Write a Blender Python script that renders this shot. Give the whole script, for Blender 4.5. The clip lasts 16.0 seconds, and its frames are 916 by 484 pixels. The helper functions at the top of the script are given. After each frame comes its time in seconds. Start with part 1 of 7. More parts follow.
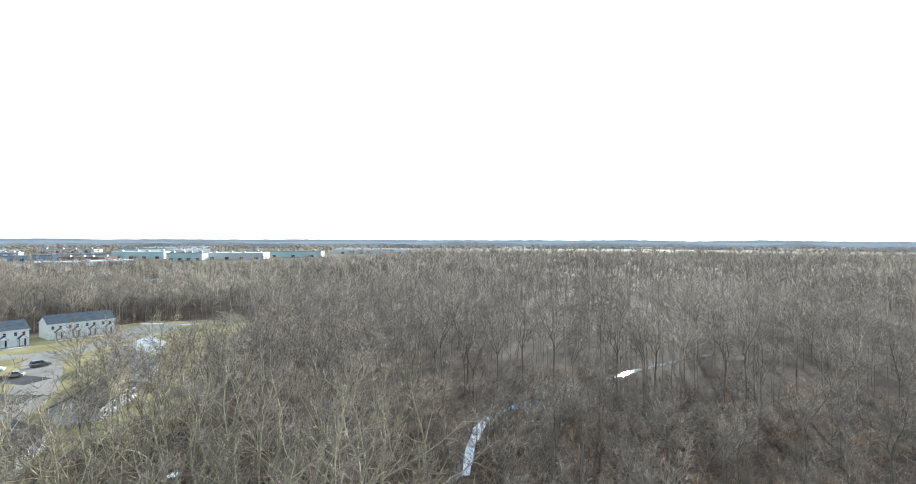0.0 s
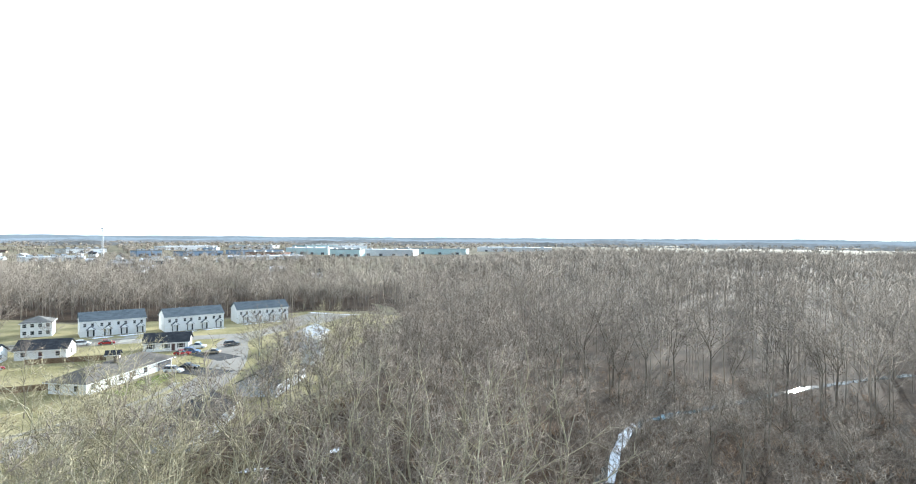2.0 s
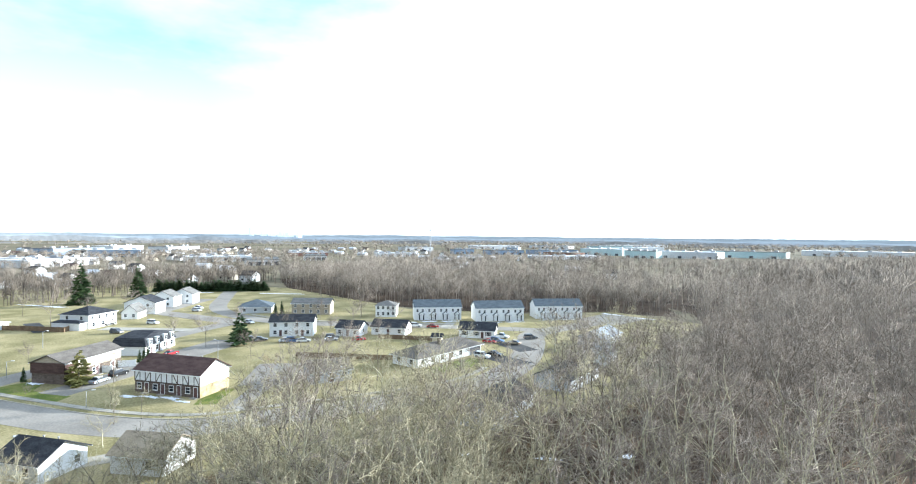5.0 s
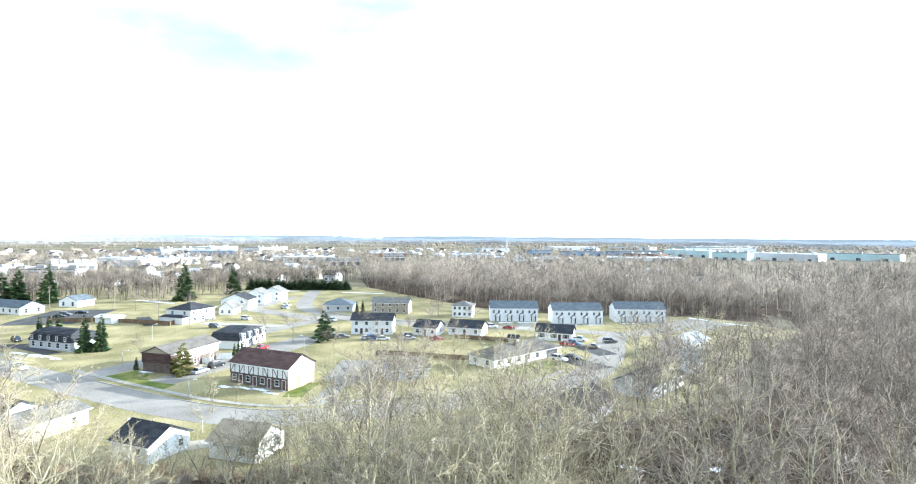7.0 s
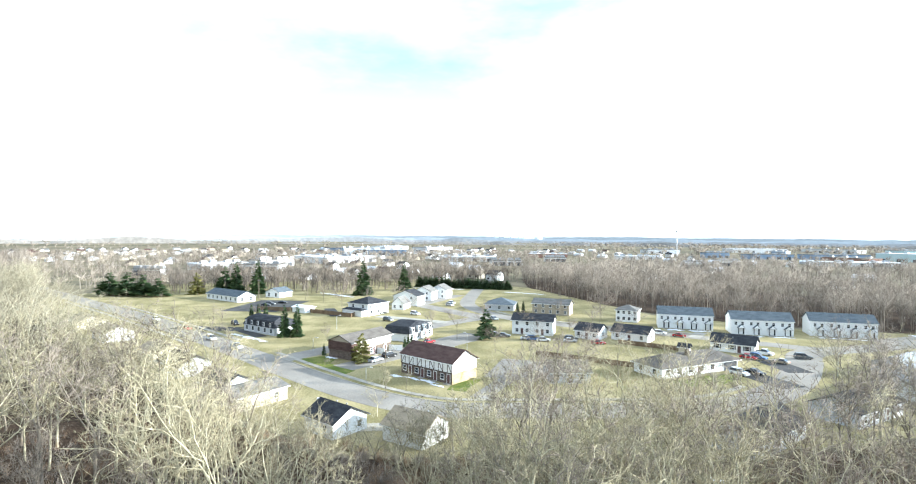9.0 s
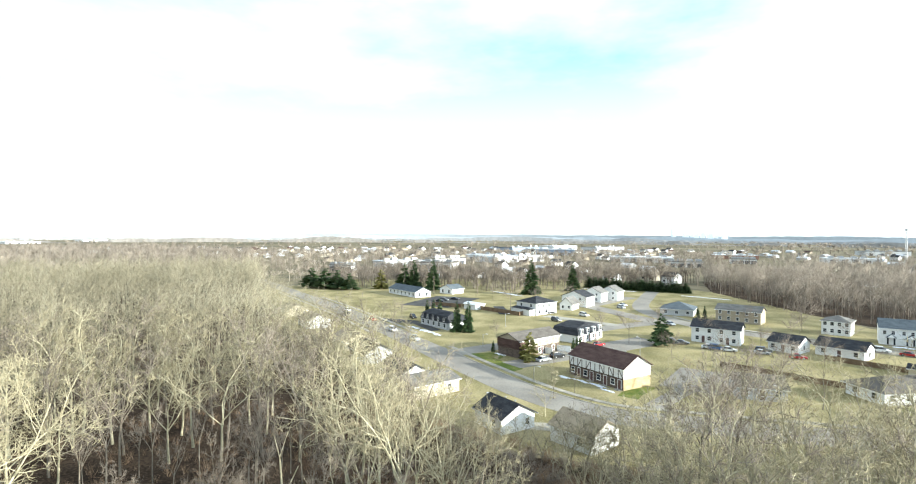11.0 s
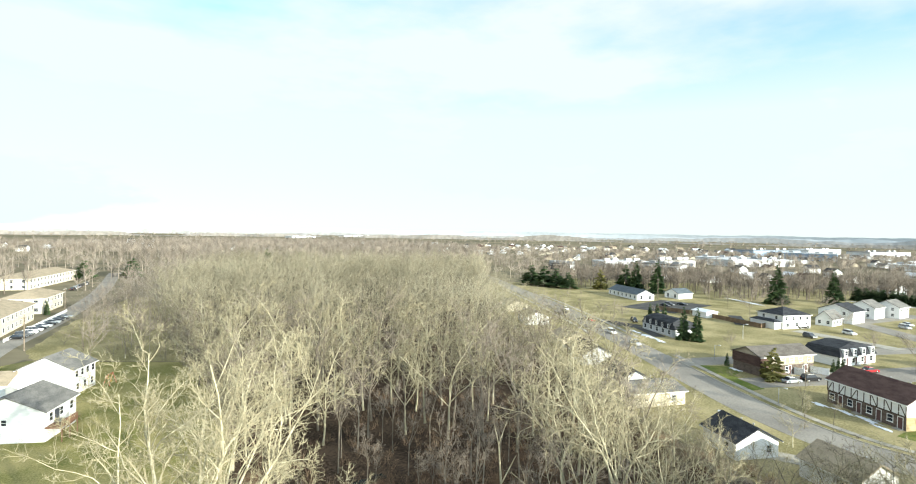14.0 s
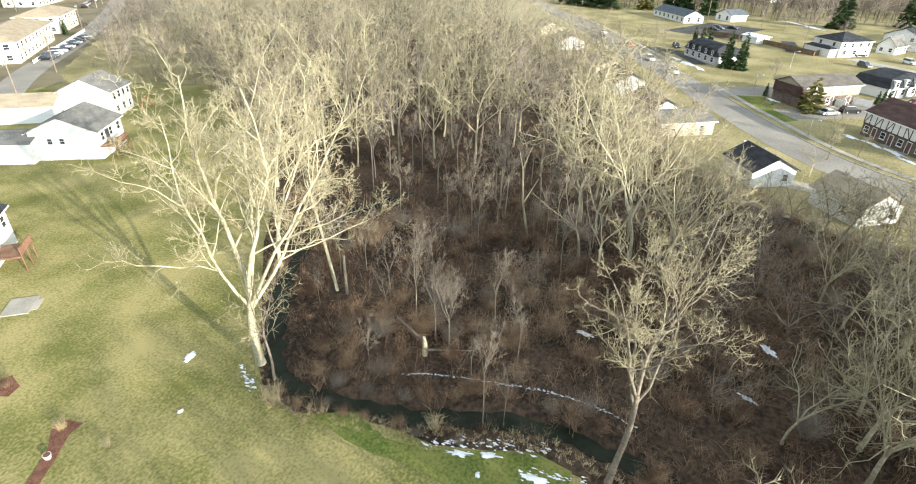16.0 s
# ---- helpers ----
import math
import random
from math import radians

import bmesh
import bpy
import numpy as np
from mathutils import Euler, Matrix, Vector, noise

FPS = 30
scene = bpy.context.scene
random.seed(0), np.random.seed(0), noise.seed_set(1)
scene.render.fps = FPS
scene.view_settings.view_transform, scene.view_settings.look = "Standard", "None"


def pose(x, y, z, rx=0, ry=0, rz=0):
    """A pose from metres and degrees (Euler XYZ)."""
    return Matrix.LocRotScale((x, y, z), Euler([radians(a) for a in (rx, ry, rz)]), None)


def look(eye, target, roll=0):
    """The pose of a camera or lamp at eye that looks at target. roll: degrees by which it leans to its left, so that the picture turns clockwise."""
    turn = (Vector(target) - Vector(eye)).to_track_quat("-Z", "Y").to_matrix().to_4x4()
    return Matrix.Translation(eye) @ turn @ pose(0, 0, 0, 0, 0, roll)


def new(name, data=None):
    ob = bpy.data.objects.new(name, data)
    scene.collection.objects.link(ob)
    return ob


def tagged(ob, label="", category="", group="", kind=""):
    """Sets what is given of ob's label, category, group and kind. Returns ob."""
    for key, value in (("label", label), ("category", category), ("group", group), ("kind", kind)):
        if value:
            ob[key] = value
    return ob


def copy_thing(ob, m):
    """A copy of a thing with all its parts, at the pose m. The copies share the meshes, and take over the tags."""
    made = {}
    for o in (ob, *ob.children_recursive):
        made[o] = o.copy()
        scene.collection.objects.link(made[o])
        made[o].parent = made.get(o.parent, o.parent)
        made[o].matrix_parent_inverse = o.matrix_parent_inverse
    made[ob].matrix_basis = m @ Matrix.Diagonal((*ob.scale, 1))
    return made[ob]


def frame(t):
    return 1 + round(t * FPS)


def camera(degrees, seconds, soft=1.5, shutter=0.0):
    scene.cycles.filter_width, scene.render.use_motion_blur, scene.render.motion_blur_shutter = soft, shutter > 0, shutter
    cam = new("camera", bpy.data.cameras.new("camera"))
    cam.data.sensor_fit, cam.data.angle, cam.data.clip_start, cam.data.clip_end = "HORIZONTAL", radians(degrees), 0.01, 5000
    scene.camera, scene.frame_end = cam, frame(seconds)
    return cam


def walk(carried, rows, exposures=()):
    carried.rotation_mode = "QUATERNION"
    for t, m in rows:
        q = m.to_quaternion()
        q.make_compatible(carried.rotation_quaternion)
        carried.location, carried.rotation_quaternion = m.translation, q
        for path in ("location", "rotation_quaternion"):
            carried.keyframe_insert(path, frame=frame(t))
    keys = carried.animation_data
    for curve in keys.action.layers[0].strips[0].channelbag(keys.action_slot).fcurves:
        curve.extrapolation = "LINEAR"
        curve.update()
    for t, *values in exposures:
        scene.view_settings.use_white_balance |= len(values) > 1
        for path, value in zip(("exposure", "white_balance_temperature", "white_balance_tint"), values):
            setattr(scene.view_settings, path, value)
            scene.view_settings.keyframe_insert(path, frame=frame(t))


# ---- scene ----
cam = camera(80.3, 16.0, soft=1.1)
EYE_Z = 35.0

# seconds, yaw, pitch, roll: the drone hovers and turns on the spot
PATH = [
    (0.0, 0.0, -0.28, -0.17), (0.5, 2.78, -0.38, -0.24), (1.0, 6.95, -0.46, -0.25), (1.5, 10.16, -0.5, -0.28),
    (2.0, 14.99, -0.52, -0.36), (2.5, 21.22, -0.51, -0.55), (3.0, 27.98, -0.52, -0.72), (3.5, 34.27, -0.55, -0.85),
    (4.0, 39.63, -0.62, -0.72), (6.5, 50.14, -0.61, -0.42), (7.0, 53.32, -0.61, -0.40), (7.5, 56.92, -0.6, -0.47),
    (8.0, 60.97, -0.62, -0.5), (8.5, 65.29, -0.64, -0.52), (9.0, 70.16, -0.66, -0.46), (11.5, 92.71, -0.85, -0.38),
    (12.0, 98.41, -0.86, -0.42), (12.5, 104.19, -0.94, -0.52), (13.0, 107.05, -1.0, -0.74), (13.5, 109.08, -1.0, -0.86),
    (14.0, 110.62, -1.22, -0.95), (14.5, 111.46, -3.62, -0.97), (15.0, 112.14, -11.8, -0.99), (15.5, 112.89, -20.68, -0.97),
    (16.0, 113.57, -29.5, -0.94)]
EXPO = [(0.0, 1.22, 5850, 5), (2.0, 1.52, 5800, 5), (3.3, 1.4, 5750, 6), (4.0, 1.35, 5750, 6), (7.0, 1.9, 5700, 5), (9.0, 1.7, 5850, 5), (11.5, 1.3, 6350, 2), (12.5, 1.15, 6450, 1), (14.5, 1.2, 6500, 1), (16.0, 1.35, 6650, 6)]
walk(cam, [(t, pose(0, 0, EYE_Z, 90 + p, r, y)) for t, y, p, r in PATH], EXPO)

# ---- light ----
SUN_AZ, SUN_EL = radians(17.1), radians(13.5)
world = bpy.data.worlds.new("sky")
scene.world = world
world.use_nodes = True
wn, wl = world.node_tree.nodes, world.node_tree.links
wn.clear()
w_out, w_bg, w_sky = wn.new("ShaderNodeOutputWorld"), wn.new("ShaderNodeBackground"), wn.new("ShaderNodeTexSky")
w_sky.sky_type, w_sky.sun_disc = "NISHITA", False
w_sky.sun_elevation, w_sky.sun_rotation = SUN_EL, SUN_AZ
w_sky.air_density, w_sky.dust_density, w_sky.ozone_density = 1.0, 0.1, 2.0
w_co, w_map, w_no = wn.new("ShaderNodeTexCoord"), wn.new("ShaderNodeMapping"), wn.new("ShaderNodeTexNoise")
w_map.inputs["Scale"].default_value = (1.0, 1.3, 4.0)
w_map.inputs["Rotation"].default_value = (0.1, 0.15, 0.5)
w_no.inputs["Scale"].default_value, w_no.inputs["Detail"].default_value, w_no.inputs["Roughness"].default_value = 1.6, 7.0, 0.55
w_ramp, w_mix = wn.new("ShaderNodeValToRGB"), wn.new("ShaderNodeMix")
w_ramp.color_ramp.elements[0].position, w_ramp.color_ramp.elements[1].position = 0.34, 0.56
w_ramp.color_ramp.elements[0].color = (0.3, 0.3, 0.3, 1)
w_mix.data_type = "RGBA"
w_mix.inputs["B"].default_value = (5.6, 5.95, 6.3, 1)
wl.new(w_co.outputs["Generated"], w_map.inputs["Vector"])
wl.new(w_map.outputs["Vector"], w_no.inputs["Vector"])
wl.new(w_no.outputs["Fac"], w_ramp.inputs["Fac"])
w_sep, w_low, w_max = wn.new("ShaderNodeSeparateXYZ"), wn.new("ShaderNodeMapRange"), wn.new("ShaderNodeMath")
w_low.inputs["From Min"].default_value, w_low.inputs["From Max"].default_value = 0.36, 0.2
w_low.inputs["To Min"].default_value, w_low.inputs["To Max"].default_value = 0.0, 0.92
w_max.operation = "MAXIMUM"
wl.new(w_co.outputs["Generated"], w_sep.inputs["Vector"])
wl.new(w_sep.outputs["Z"], w_low.inputs["Value"])
wl.new(w_low.outputs["Result"], w_max.inputs[0])
wl.new(w_ramp.outputs["Color"], w_max.inputs[1])
wl.new(w_max.outputs[0], w_mix.inputs["Factor"])
w_gain, w_dot, w_glow, w_all = wn.new("ShaderNodeVectorMath"), wn.new("ShaderNodeVectorMath"), wn.new("ShaderNodeMapRange"), wn.new("ShaderNodeVectorMath")
w_gain.operation, w_dot.operation, w_all.operation = "MULTIPLY", "DOT_PRODUCT", "SCALE"
w_gain.inputs[1].default_value = (1.6, 2.2, 2.25)
w_dot.inputs[1].default_value = (math.sin(SUN_AZ) * math.cos(SUN_EL), math.cos(SUN_AZ) * math.cos(SUN_EL), math.sin(SUN_EL))
w_glow.inputs["From Min"].default_value, w_glow.inputs["From Max"].default_value = 0.1, 1.0
w_glow.inputs["To Min"].default_value, w_glow.inputs["To Max"].default_value = 1.0, 2.2
wl.new(w_sky.outputs["Color"], w_gain.inputs[0])
wl.new(w_gain.outputs["Vector"], w_mix.inputs["A"])
wl.new(w_co.outputs["Generated"], w_dot.inputs[0])
wl.new(w_dot.outputs["Value"], w_glow.inputs["Value"])
wl.new(w_mix.outputs["Result"], w_all.inputs[0])
wl.new(w_glow.outputs["Result"], w_all.inputs["Scale"])
wl.new(w_all.outputs["Vector"], w_bg.inputs["Color"])
w_bg.inputs["Strength"].default_value = 0.075
wl.new(w_bg.outputs["Background"], w_out.inputs["Surface"])

sun = new("sun", bpy.data.lights.new("sun", "SUN"))
sun.data.energy, sun.data.angle, sun.data.color = 5.0, radians(0.6), (1.0, 0.94, 0.84)
to_sun = Vector((math.sin(SUN_AZ) * math.cos(SUN_EL), math.cos(SUN_AZ) * math.cos(SUN_EL), math.sin(SUN_EL)))
sun.matrix_world = look(to_sun * 300, (0, 0, 0))


# ---- materials ----
def material(name, a, b, scale=1.0, rough=0.85, bump=0.0, fine=12.0, fine_mix=0.35, metal=0.0, per_object=0.0, per_island=0.0, stretch=(1, 1, 1), local=False):
    """Two colours in large soft patches, with a finer grain over them and a little relief."""
    m = bpy.data.materials.new(name)
    m.use_nodes = True
    n, l = m.node_tree.nodes, m.node_tree.links
    bsdf = n["Principled BSDF"]
    if local:
        co = n.new("ShaderNodeTexCoord").outputs["Object"]
    else:
        co = n.new("ShaderNodeNewGeometry").outputs["Position"]
    mp = n.new("ShaderNodeMapping")
    mp.inputs["Scale"].default_value = stretch
    l.new(co, mp.inputs["Vector"])
    big, small = n.new("ShaderNodeTexNoise"), n.new("ShaderNodeTexNoise")
    big.inputs["Scale"].default_value, big.inputs["Detail"].default_value = scale, 5.0
    small.inputs["Scale"].default_value, small.inputs["Detail"].default_value = scale * fine, 4.0
    l.new(mp.outputs["Vector"], big.inputs["Vector"])
    l.new(mp.outputs["Vector"], small.inputs["Vector"])
    add = n.new("ShaderNodeMath")
    add.operation = "MULTIPLY_ADD"
    sub = n.new("ShaderNodeMath")
    sub.operation = "SUBTRACT"
    l.new(small.outputs["Fac"], sub.inputs[0])
    sub.inputs[1].default_value = 0.5
    l.new(sub.outputs[0], add.inputs[0])
    add.inputs[1].default_value = fine_mix * 2
    l.new(big.outputs["Fac"], add.inputs[2])
    ramp = n.new("ShaderNodeValToRGB")
    ramp.color_ramp.elements[0].position, ramp.color_ramp.elements[1].position = 0.32, 0.68
    ramp.color_ramp.elements[0].color, ramp.color_ramp.elements[1].color = (*a, 1), (*b, 1)
    l.new(add.outputs[0], ramp.inputs["Fac"])
    col = ramp.outputs["Color"]
    for amount, node, sock in ((per_object, "ShaderNodeObjectInfo", "Random"), (per_island, "ShaderNodeNewGeometry", "Random Per Island")):
        if amount:
            hsv, rng = n.new("ShaderNodeHueSaturation"), n.new("ShaderNodeMapRange")
            rng.inputs["To Min"].default_value, rng.inputs["To Max"].default_value = 1 - amount, 1 + amount
            l.new(n.new(node).outputs[sock], rng.inputs["Value"])
            l.new(rng.outputs["Result"], hsv.inputs["Value"])
            l.new(col, hsv.inputs["Color"])
            col = hsv.outputs["Color"]
    l.new(col, bsdf.inputs["Base Color"])
    bsdf.inputs["Roughness"].default_value, bsdf.inputs["Metallic"].default_value = rough, metal
    bsdf.inputs["Specular IOR Level"].default_value = 0.04 if rough > 0.84 else 0.3 if rough > 0.6 else 0.5
    if bump:
        bp = n.new("ShaderNodeBump")
        bp.inputs["Strength"].default_value, bp.inputs["Distance"].default_value = 0.6, bump
        l.new(small.outputs["Fac"], bp.inputs["Height"])
        l.new(bp.outputs["Normal"], bsdf.inputs["Normal"])
    return m


M = {
    "lawn": material("lawn_grass", (0.125, 0.13, 0.04), (0.31, 0.265, 0.12), 0.13, 0.95, 0.10, 34.0, 0.44),
    "verge": material("dry_grass", (0.165, 0.148, 0.07), (0.34, 0.29, 0.16), 0.09, 0.95, 0.05, 25.0, 0.4),
    "field": material("winter_land", (0.10, 0.09, 0.062), (0.21, 0.18, 0.12), 0.006, 0.95, 0.0, 9.0, 0.5),
    # litter colour darkened to stand in for shade under brush and trees
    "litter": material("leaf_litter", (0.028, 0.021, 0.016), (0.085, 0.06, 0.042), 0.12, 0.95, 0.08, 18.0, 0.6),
    "green": material("greener_grass", (0.075, 0.11, 0.026), (0.19, 0.19, 0.06), 0.3, 0.95, 0.06, 14.0, 0.5),
    "road": material("worn_asphalt", (0.20, 0.185, 0.165), (0.29, 0.268, 0.236), 0.08, 0.9, 0.01, 30.0, 0.35),
    "drive": material("dark_asphalt", (0.05, 0.05, 0.052), (0.10, 0.098, 0.095), 0.2, 0.9, 0.01, 20.0, 0.3),
    "concrete": material("pale_concrete", (0.26, 0.245, 0.21), (0.36, 0.335, 0.29), 0.4, 0.9, 0.01, 12.0, 0.3, per_object=0.08),
    "snow": material("old_snow", (0.62, 0.65, 0.7), (0.85, 0.87, 0.9), 0.8, 0.7, 0.05, 8.0, 0.4),
    "white": material("white_siding", (0.70, 0.70, 0.69), (0.80, 0.80, 0.79), 0.5, 0.65, 0.01, 4.0, 0.2, stretch=(1, 1, 9)),
    "cream": material("cream_siding", (0.56, 0.50, 0.38), (0.66, 0.60, 0.48), 0.5, 0.7, 0.01, 4.0, 0.2, stretch=(1, 1, 9)),
    "tan": material("tan_siding", (0.30, 0.255, 0.19), (0.40, 0.345, 0.265), 0.5, 0.75, 0.01, 4.0, 0.2, stretch=(1, 1, 9)),
    "grey": material("grey_siding", (0.42, 0.43, 0.44), (0.52, 0.53, 0.55), 0.5, 0.7, 0.01, 4.0, 0.2, stretch=(1, 1, 9)),
    "brick": material("brown_brick", (0.09, 0.07, 0.06), (0.17, 0.135, 0.115), 0.9, 0.9, 0.01, 8.0, 0.6, stretch=(1, 1, 3)),
    "buff": material("buff_brick", (0.42, 0.32, 0.18), (0.55, 0.43, 0.26), 0.9, 0.9, 0.01, 8.0, 0.4, stretch=(1, 1, 3)),
    "timber": material("dark_timber", (0.045, 0.03, 0.024), (0.08, 0.055, 0.04), 2.0, 0.8),
    "r_brown": material("brown_shingles", (0.065, 0.042, 0.038), (0.115, 0.075, 0.066), 0.5, 0.9, 0.02, 9.0, 0.5, stretch=(1, 1, 5)),
    "r_dark": material("charcoal_shingles", (0.028, 0.03, 0.035), (0.06, 0.062, 0.068), 0.5, 0.9, 0.02, 9.0, 0.5, stretch=(1, 1, 5)),
    "r_slate": material("slate_grey_shingles", (0.075, 0.09, 0.105), (0.13, 0.15, 0.165), 0.5, 0.9, 0.02, 9.0, 0.5, stretch=(1, 1, 5)),
    "r_grey": material("grey_shingles", (0.12, 0.118, 0.112), (0.20, 0.192, 0.18), 0.4, 0.9, 0.02, 9.0, 0.5, stretch=(1, 1, 5)),
    "r_tan": material("tan_shingles", (0.26, 0.215, 0.155), (0.36, 0.30, 0.22), 0.4, 0.9, 0.02, 9.0, 0.5, stretch=(1, 1, 5)),
    "r_white": material("pale_membrane_roof", (0.55, 0.57, 0.6), (0.72, 0.74, 0.77), 0.1, 0.7, 0.0, 9.0, 0.3),
    "r_taupe": material("taupe_shingles", (0.095, 0.085, 0.076), (0.16, 0.145, 0.13), 0.4, 0.9, 0.02, 9.0, 0.5, stretch=(1, 1, 5)),
    "r_pale": material("pale_blue_grey_shingles", (0.2, 0.225, 0.26), (0.30, 0.33, 0.37), 0.4, 0.8, 0.02, 9.0, 0.5, stretch=(1, 1, 5)),
    "trim": material("white_trim", (0.74, 0.74, 0.73), (0.82, 0.82, 0.81), 1.0, 0.5),
    "glass": material("window_glass", (0.02, 0.024, 0.03), (0.045, 0.05, 0.06), 0.3, 0.08),
    "door": material("door_paint", (0.06, 0.03, 0.03), (0.11, 0.05, 0.045), 1.0, 0.5),
    "shutter": material("dark_shutter", (0.03, 0.035, 0.045), (0.05, 0.055, 0.07), 1.0, 0.6),
    "wood": material("deck_wood", (0.13, 0.07, 0.045), (0.22, 0.125, 0.08), 0.8, 0.8, 0.01, 9.0, 0.5),
    "fencewood": material("weathered_fence", (0.13, 0.09, 0.06), (0.24, 0.17, 0.11), 0.6, 0.9, 0.01, 9.0, 0.5),
    "bark": material("pale_bark", (0.32, 0.285, 0.19), (0.52, 0.475, 0.34), 0.5, 0.9, 0.03, 9.0, 0.5, per_object=0.18),
    "twig": material("pale_twigs", (0.25, 0.218, 0.138), (0.41, 0.365, 0.245), 0.25, 0.9, 0.0, 6.0, 0.4, per_object=0.18),
    "bark_d": material("grey_brown_bark", (0.14, 0.118, 0.094), (0.25, 0.215, 0.17), 0.5, 0.9, 0.03, 9.0, 0.5, per_object=0.22),
    "twig_d": material("grey_brown_twigs", (0.175, 0.145, 0.118), (0.285, 0.242, 0.198), 0.25, 0.9, 0.0, 6.0, 0.4, per_object=0.22),
    "woods": material("winter_woods", (0.185, 0.155, 0.126), (0.34, 0.292, 0.238), 0.012, 0.95, 0.0, 8.0, 0.5, per_island=0.25),
    # copy of winter woods, yellowed and paled to imitate sunlit crowns
    "woods_y": material("sunlit_winter_woods", (0.20, 0.178, 0.122), (0.35, 0.315, 0.225), 0.012, 0.95, 0.0, 8.0, 0.5, per_island=0.25),
    "woods_d": material("grey_woods", (0.12, 0.10, 0.08), (0.22, 0.185, 0.15), 0.012, 0.95, 0.0, 8.0, 0.5, per_island=0.3),
    "brush": material("red_brown_brush", (0.11, 0.068, 0.047), (0.33, 0.23, 0.148), 0.1, 0.95, 0.0, 9.0, 0.6, per_island=0.45),
    "straw": material("dry_straw", (0.38, 0.30, 0.16), (0.55, 0.46, 0.29), 0.6, 0.95, 0.0, 9.0, 0.4, per_island=0.2),
    "needle": material("spruce_needles", (0.055, 0.095, 0.042), (0.14, 0.20, 0.09), 0.5, 0.9, 0.0, 7.0, 0.5, per_island=0.35),
    "needle_y": material("yellow_green_needles", (0.18, 0.18, 0.06), (0.36, 0.33, 0.13), 0.5, 0.9, 0.0, 7.0, 0.5, per_island=0.3),
    "water": material("creek_water", (0.008, 0.011, 0.007), (0.018, 0.022, 0.014), 0.3, 0.04, 0.003, 5.0, 0.3),
    "ice": material("creek_ice", (0.42, 0.47, 0.52), (0.6, 0.64, 0.7), 0.4, 0.35, 0.01, 5.0, 0.3),
    "mulch": material("bark_mulch", (0.10, 0.05, 0.035), (0.2, 0.10, 0.07), 1.5, 0.95, 0.05, 6.0, 0.6),
    "tyre": material("tyre_rubber", (0.015, 0.015, 0.016), (0.03, 0.03, 0.032), 2.0, 0.85),
    "steel": material("dull_steel", (0.32, 0.33, 0.34), (0.46, 0.47, 0.48), 2.0, 0.45, metal=0.8),
    "pole": material("weathered_pole", (0.16, 0.13, 0.10), (0.27, 0.22, 0.17), 1.0, 0.9),
    # teal and blue lightened in the base colour to imitate distance haze
    "teal": material("haze_paled_teal", (0.40, 0.53, 0.53), (0.50, 0.62, 0.62), 0.05, 0.6),
    "bluewall": material("haze_paled_blue", (0.17, 0.25, 0.36), (0.25, 0.33, 0.44), 0.05, 0.6),
    "pale": material("pale_cladding", (0.52, 0.52, 0.52), (0.66, 0.66, 0.66), 0.03, 0.7, per_object=0.15),
    "redbrick": material("far_brick", (0.22, 0.12, 0.09), (0.3, 0.17, 0.13), 0.05, 0.9, per_object=0.15),
    "haze": material("haze_toned_woodland", (0.26, 0.28, 0.30), (0.34, 0.36, 0.385), 0.004, 1.0, 0.0, 8.0, 0.3),
    "lamp": material("lamp_lens", (0.5, 0.5, 0.48), (0.6, 0.6, 0.58), 1.0, 0.3),
    "redplay": material("faded_red_plastic", (0.35, 0.06, 0.04), (0.45, 0.09, 0.06), 1.0, 0.6),
    "yellow": material("yellow_plastic", (0.65, 0.42, 0.04), (0.75, 0.5, 0.06), 1.0, 0.6),
}
M["water"].node_tree.nodes["Principled BSDF"].inputs["IOR"].default_value = 1.33
M["water"].node_tree.nodes["Principled BSDF"].inputs["Specular IOR Level"].default_value = 0.16
# paler colour and a blue glow stand in for distance haze
M["haze_near"] = material("slight_haze_woodland", (0.15, 0.135, 0.115), (0.24, 0.215, 0.19), 0.012, 1.0, 0.0, 8.0, 0.4)
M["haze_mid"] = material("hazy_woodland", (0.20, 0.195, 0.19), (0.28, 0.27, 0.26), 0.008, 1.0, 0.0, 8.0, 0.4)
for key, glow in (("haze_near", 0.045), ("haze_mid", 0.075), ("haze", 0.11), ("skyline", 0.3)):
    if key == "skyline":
        M[key] = material("haze_toned_towers", (0.5, 0.55, 0.6), (0.6, 0.65, 0.7), 0.01, 1.0)
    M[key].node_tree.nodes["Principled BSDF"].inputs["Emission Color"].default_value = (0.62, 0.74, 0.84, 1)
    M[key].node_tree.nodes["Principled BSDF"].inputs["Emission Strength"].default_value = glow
PAINT = {k: material("car_paint_" + k, c, tuple(v * 1.15 for v in c), 0.6, 0.25) for k, c in {
    "white": (0.66, 0.67, 0.68), "silver": (0.36, 0.38, 0.40), "black": (0.014, 0.015, 0.017), "red": (0.30, 0.02, 0.025),
    "blue": (0.03, 0.09, 0.22), "grey": (0.10, 0.105, 0.11), "tan": (0.30, 0.25, 0.18)}.items()}


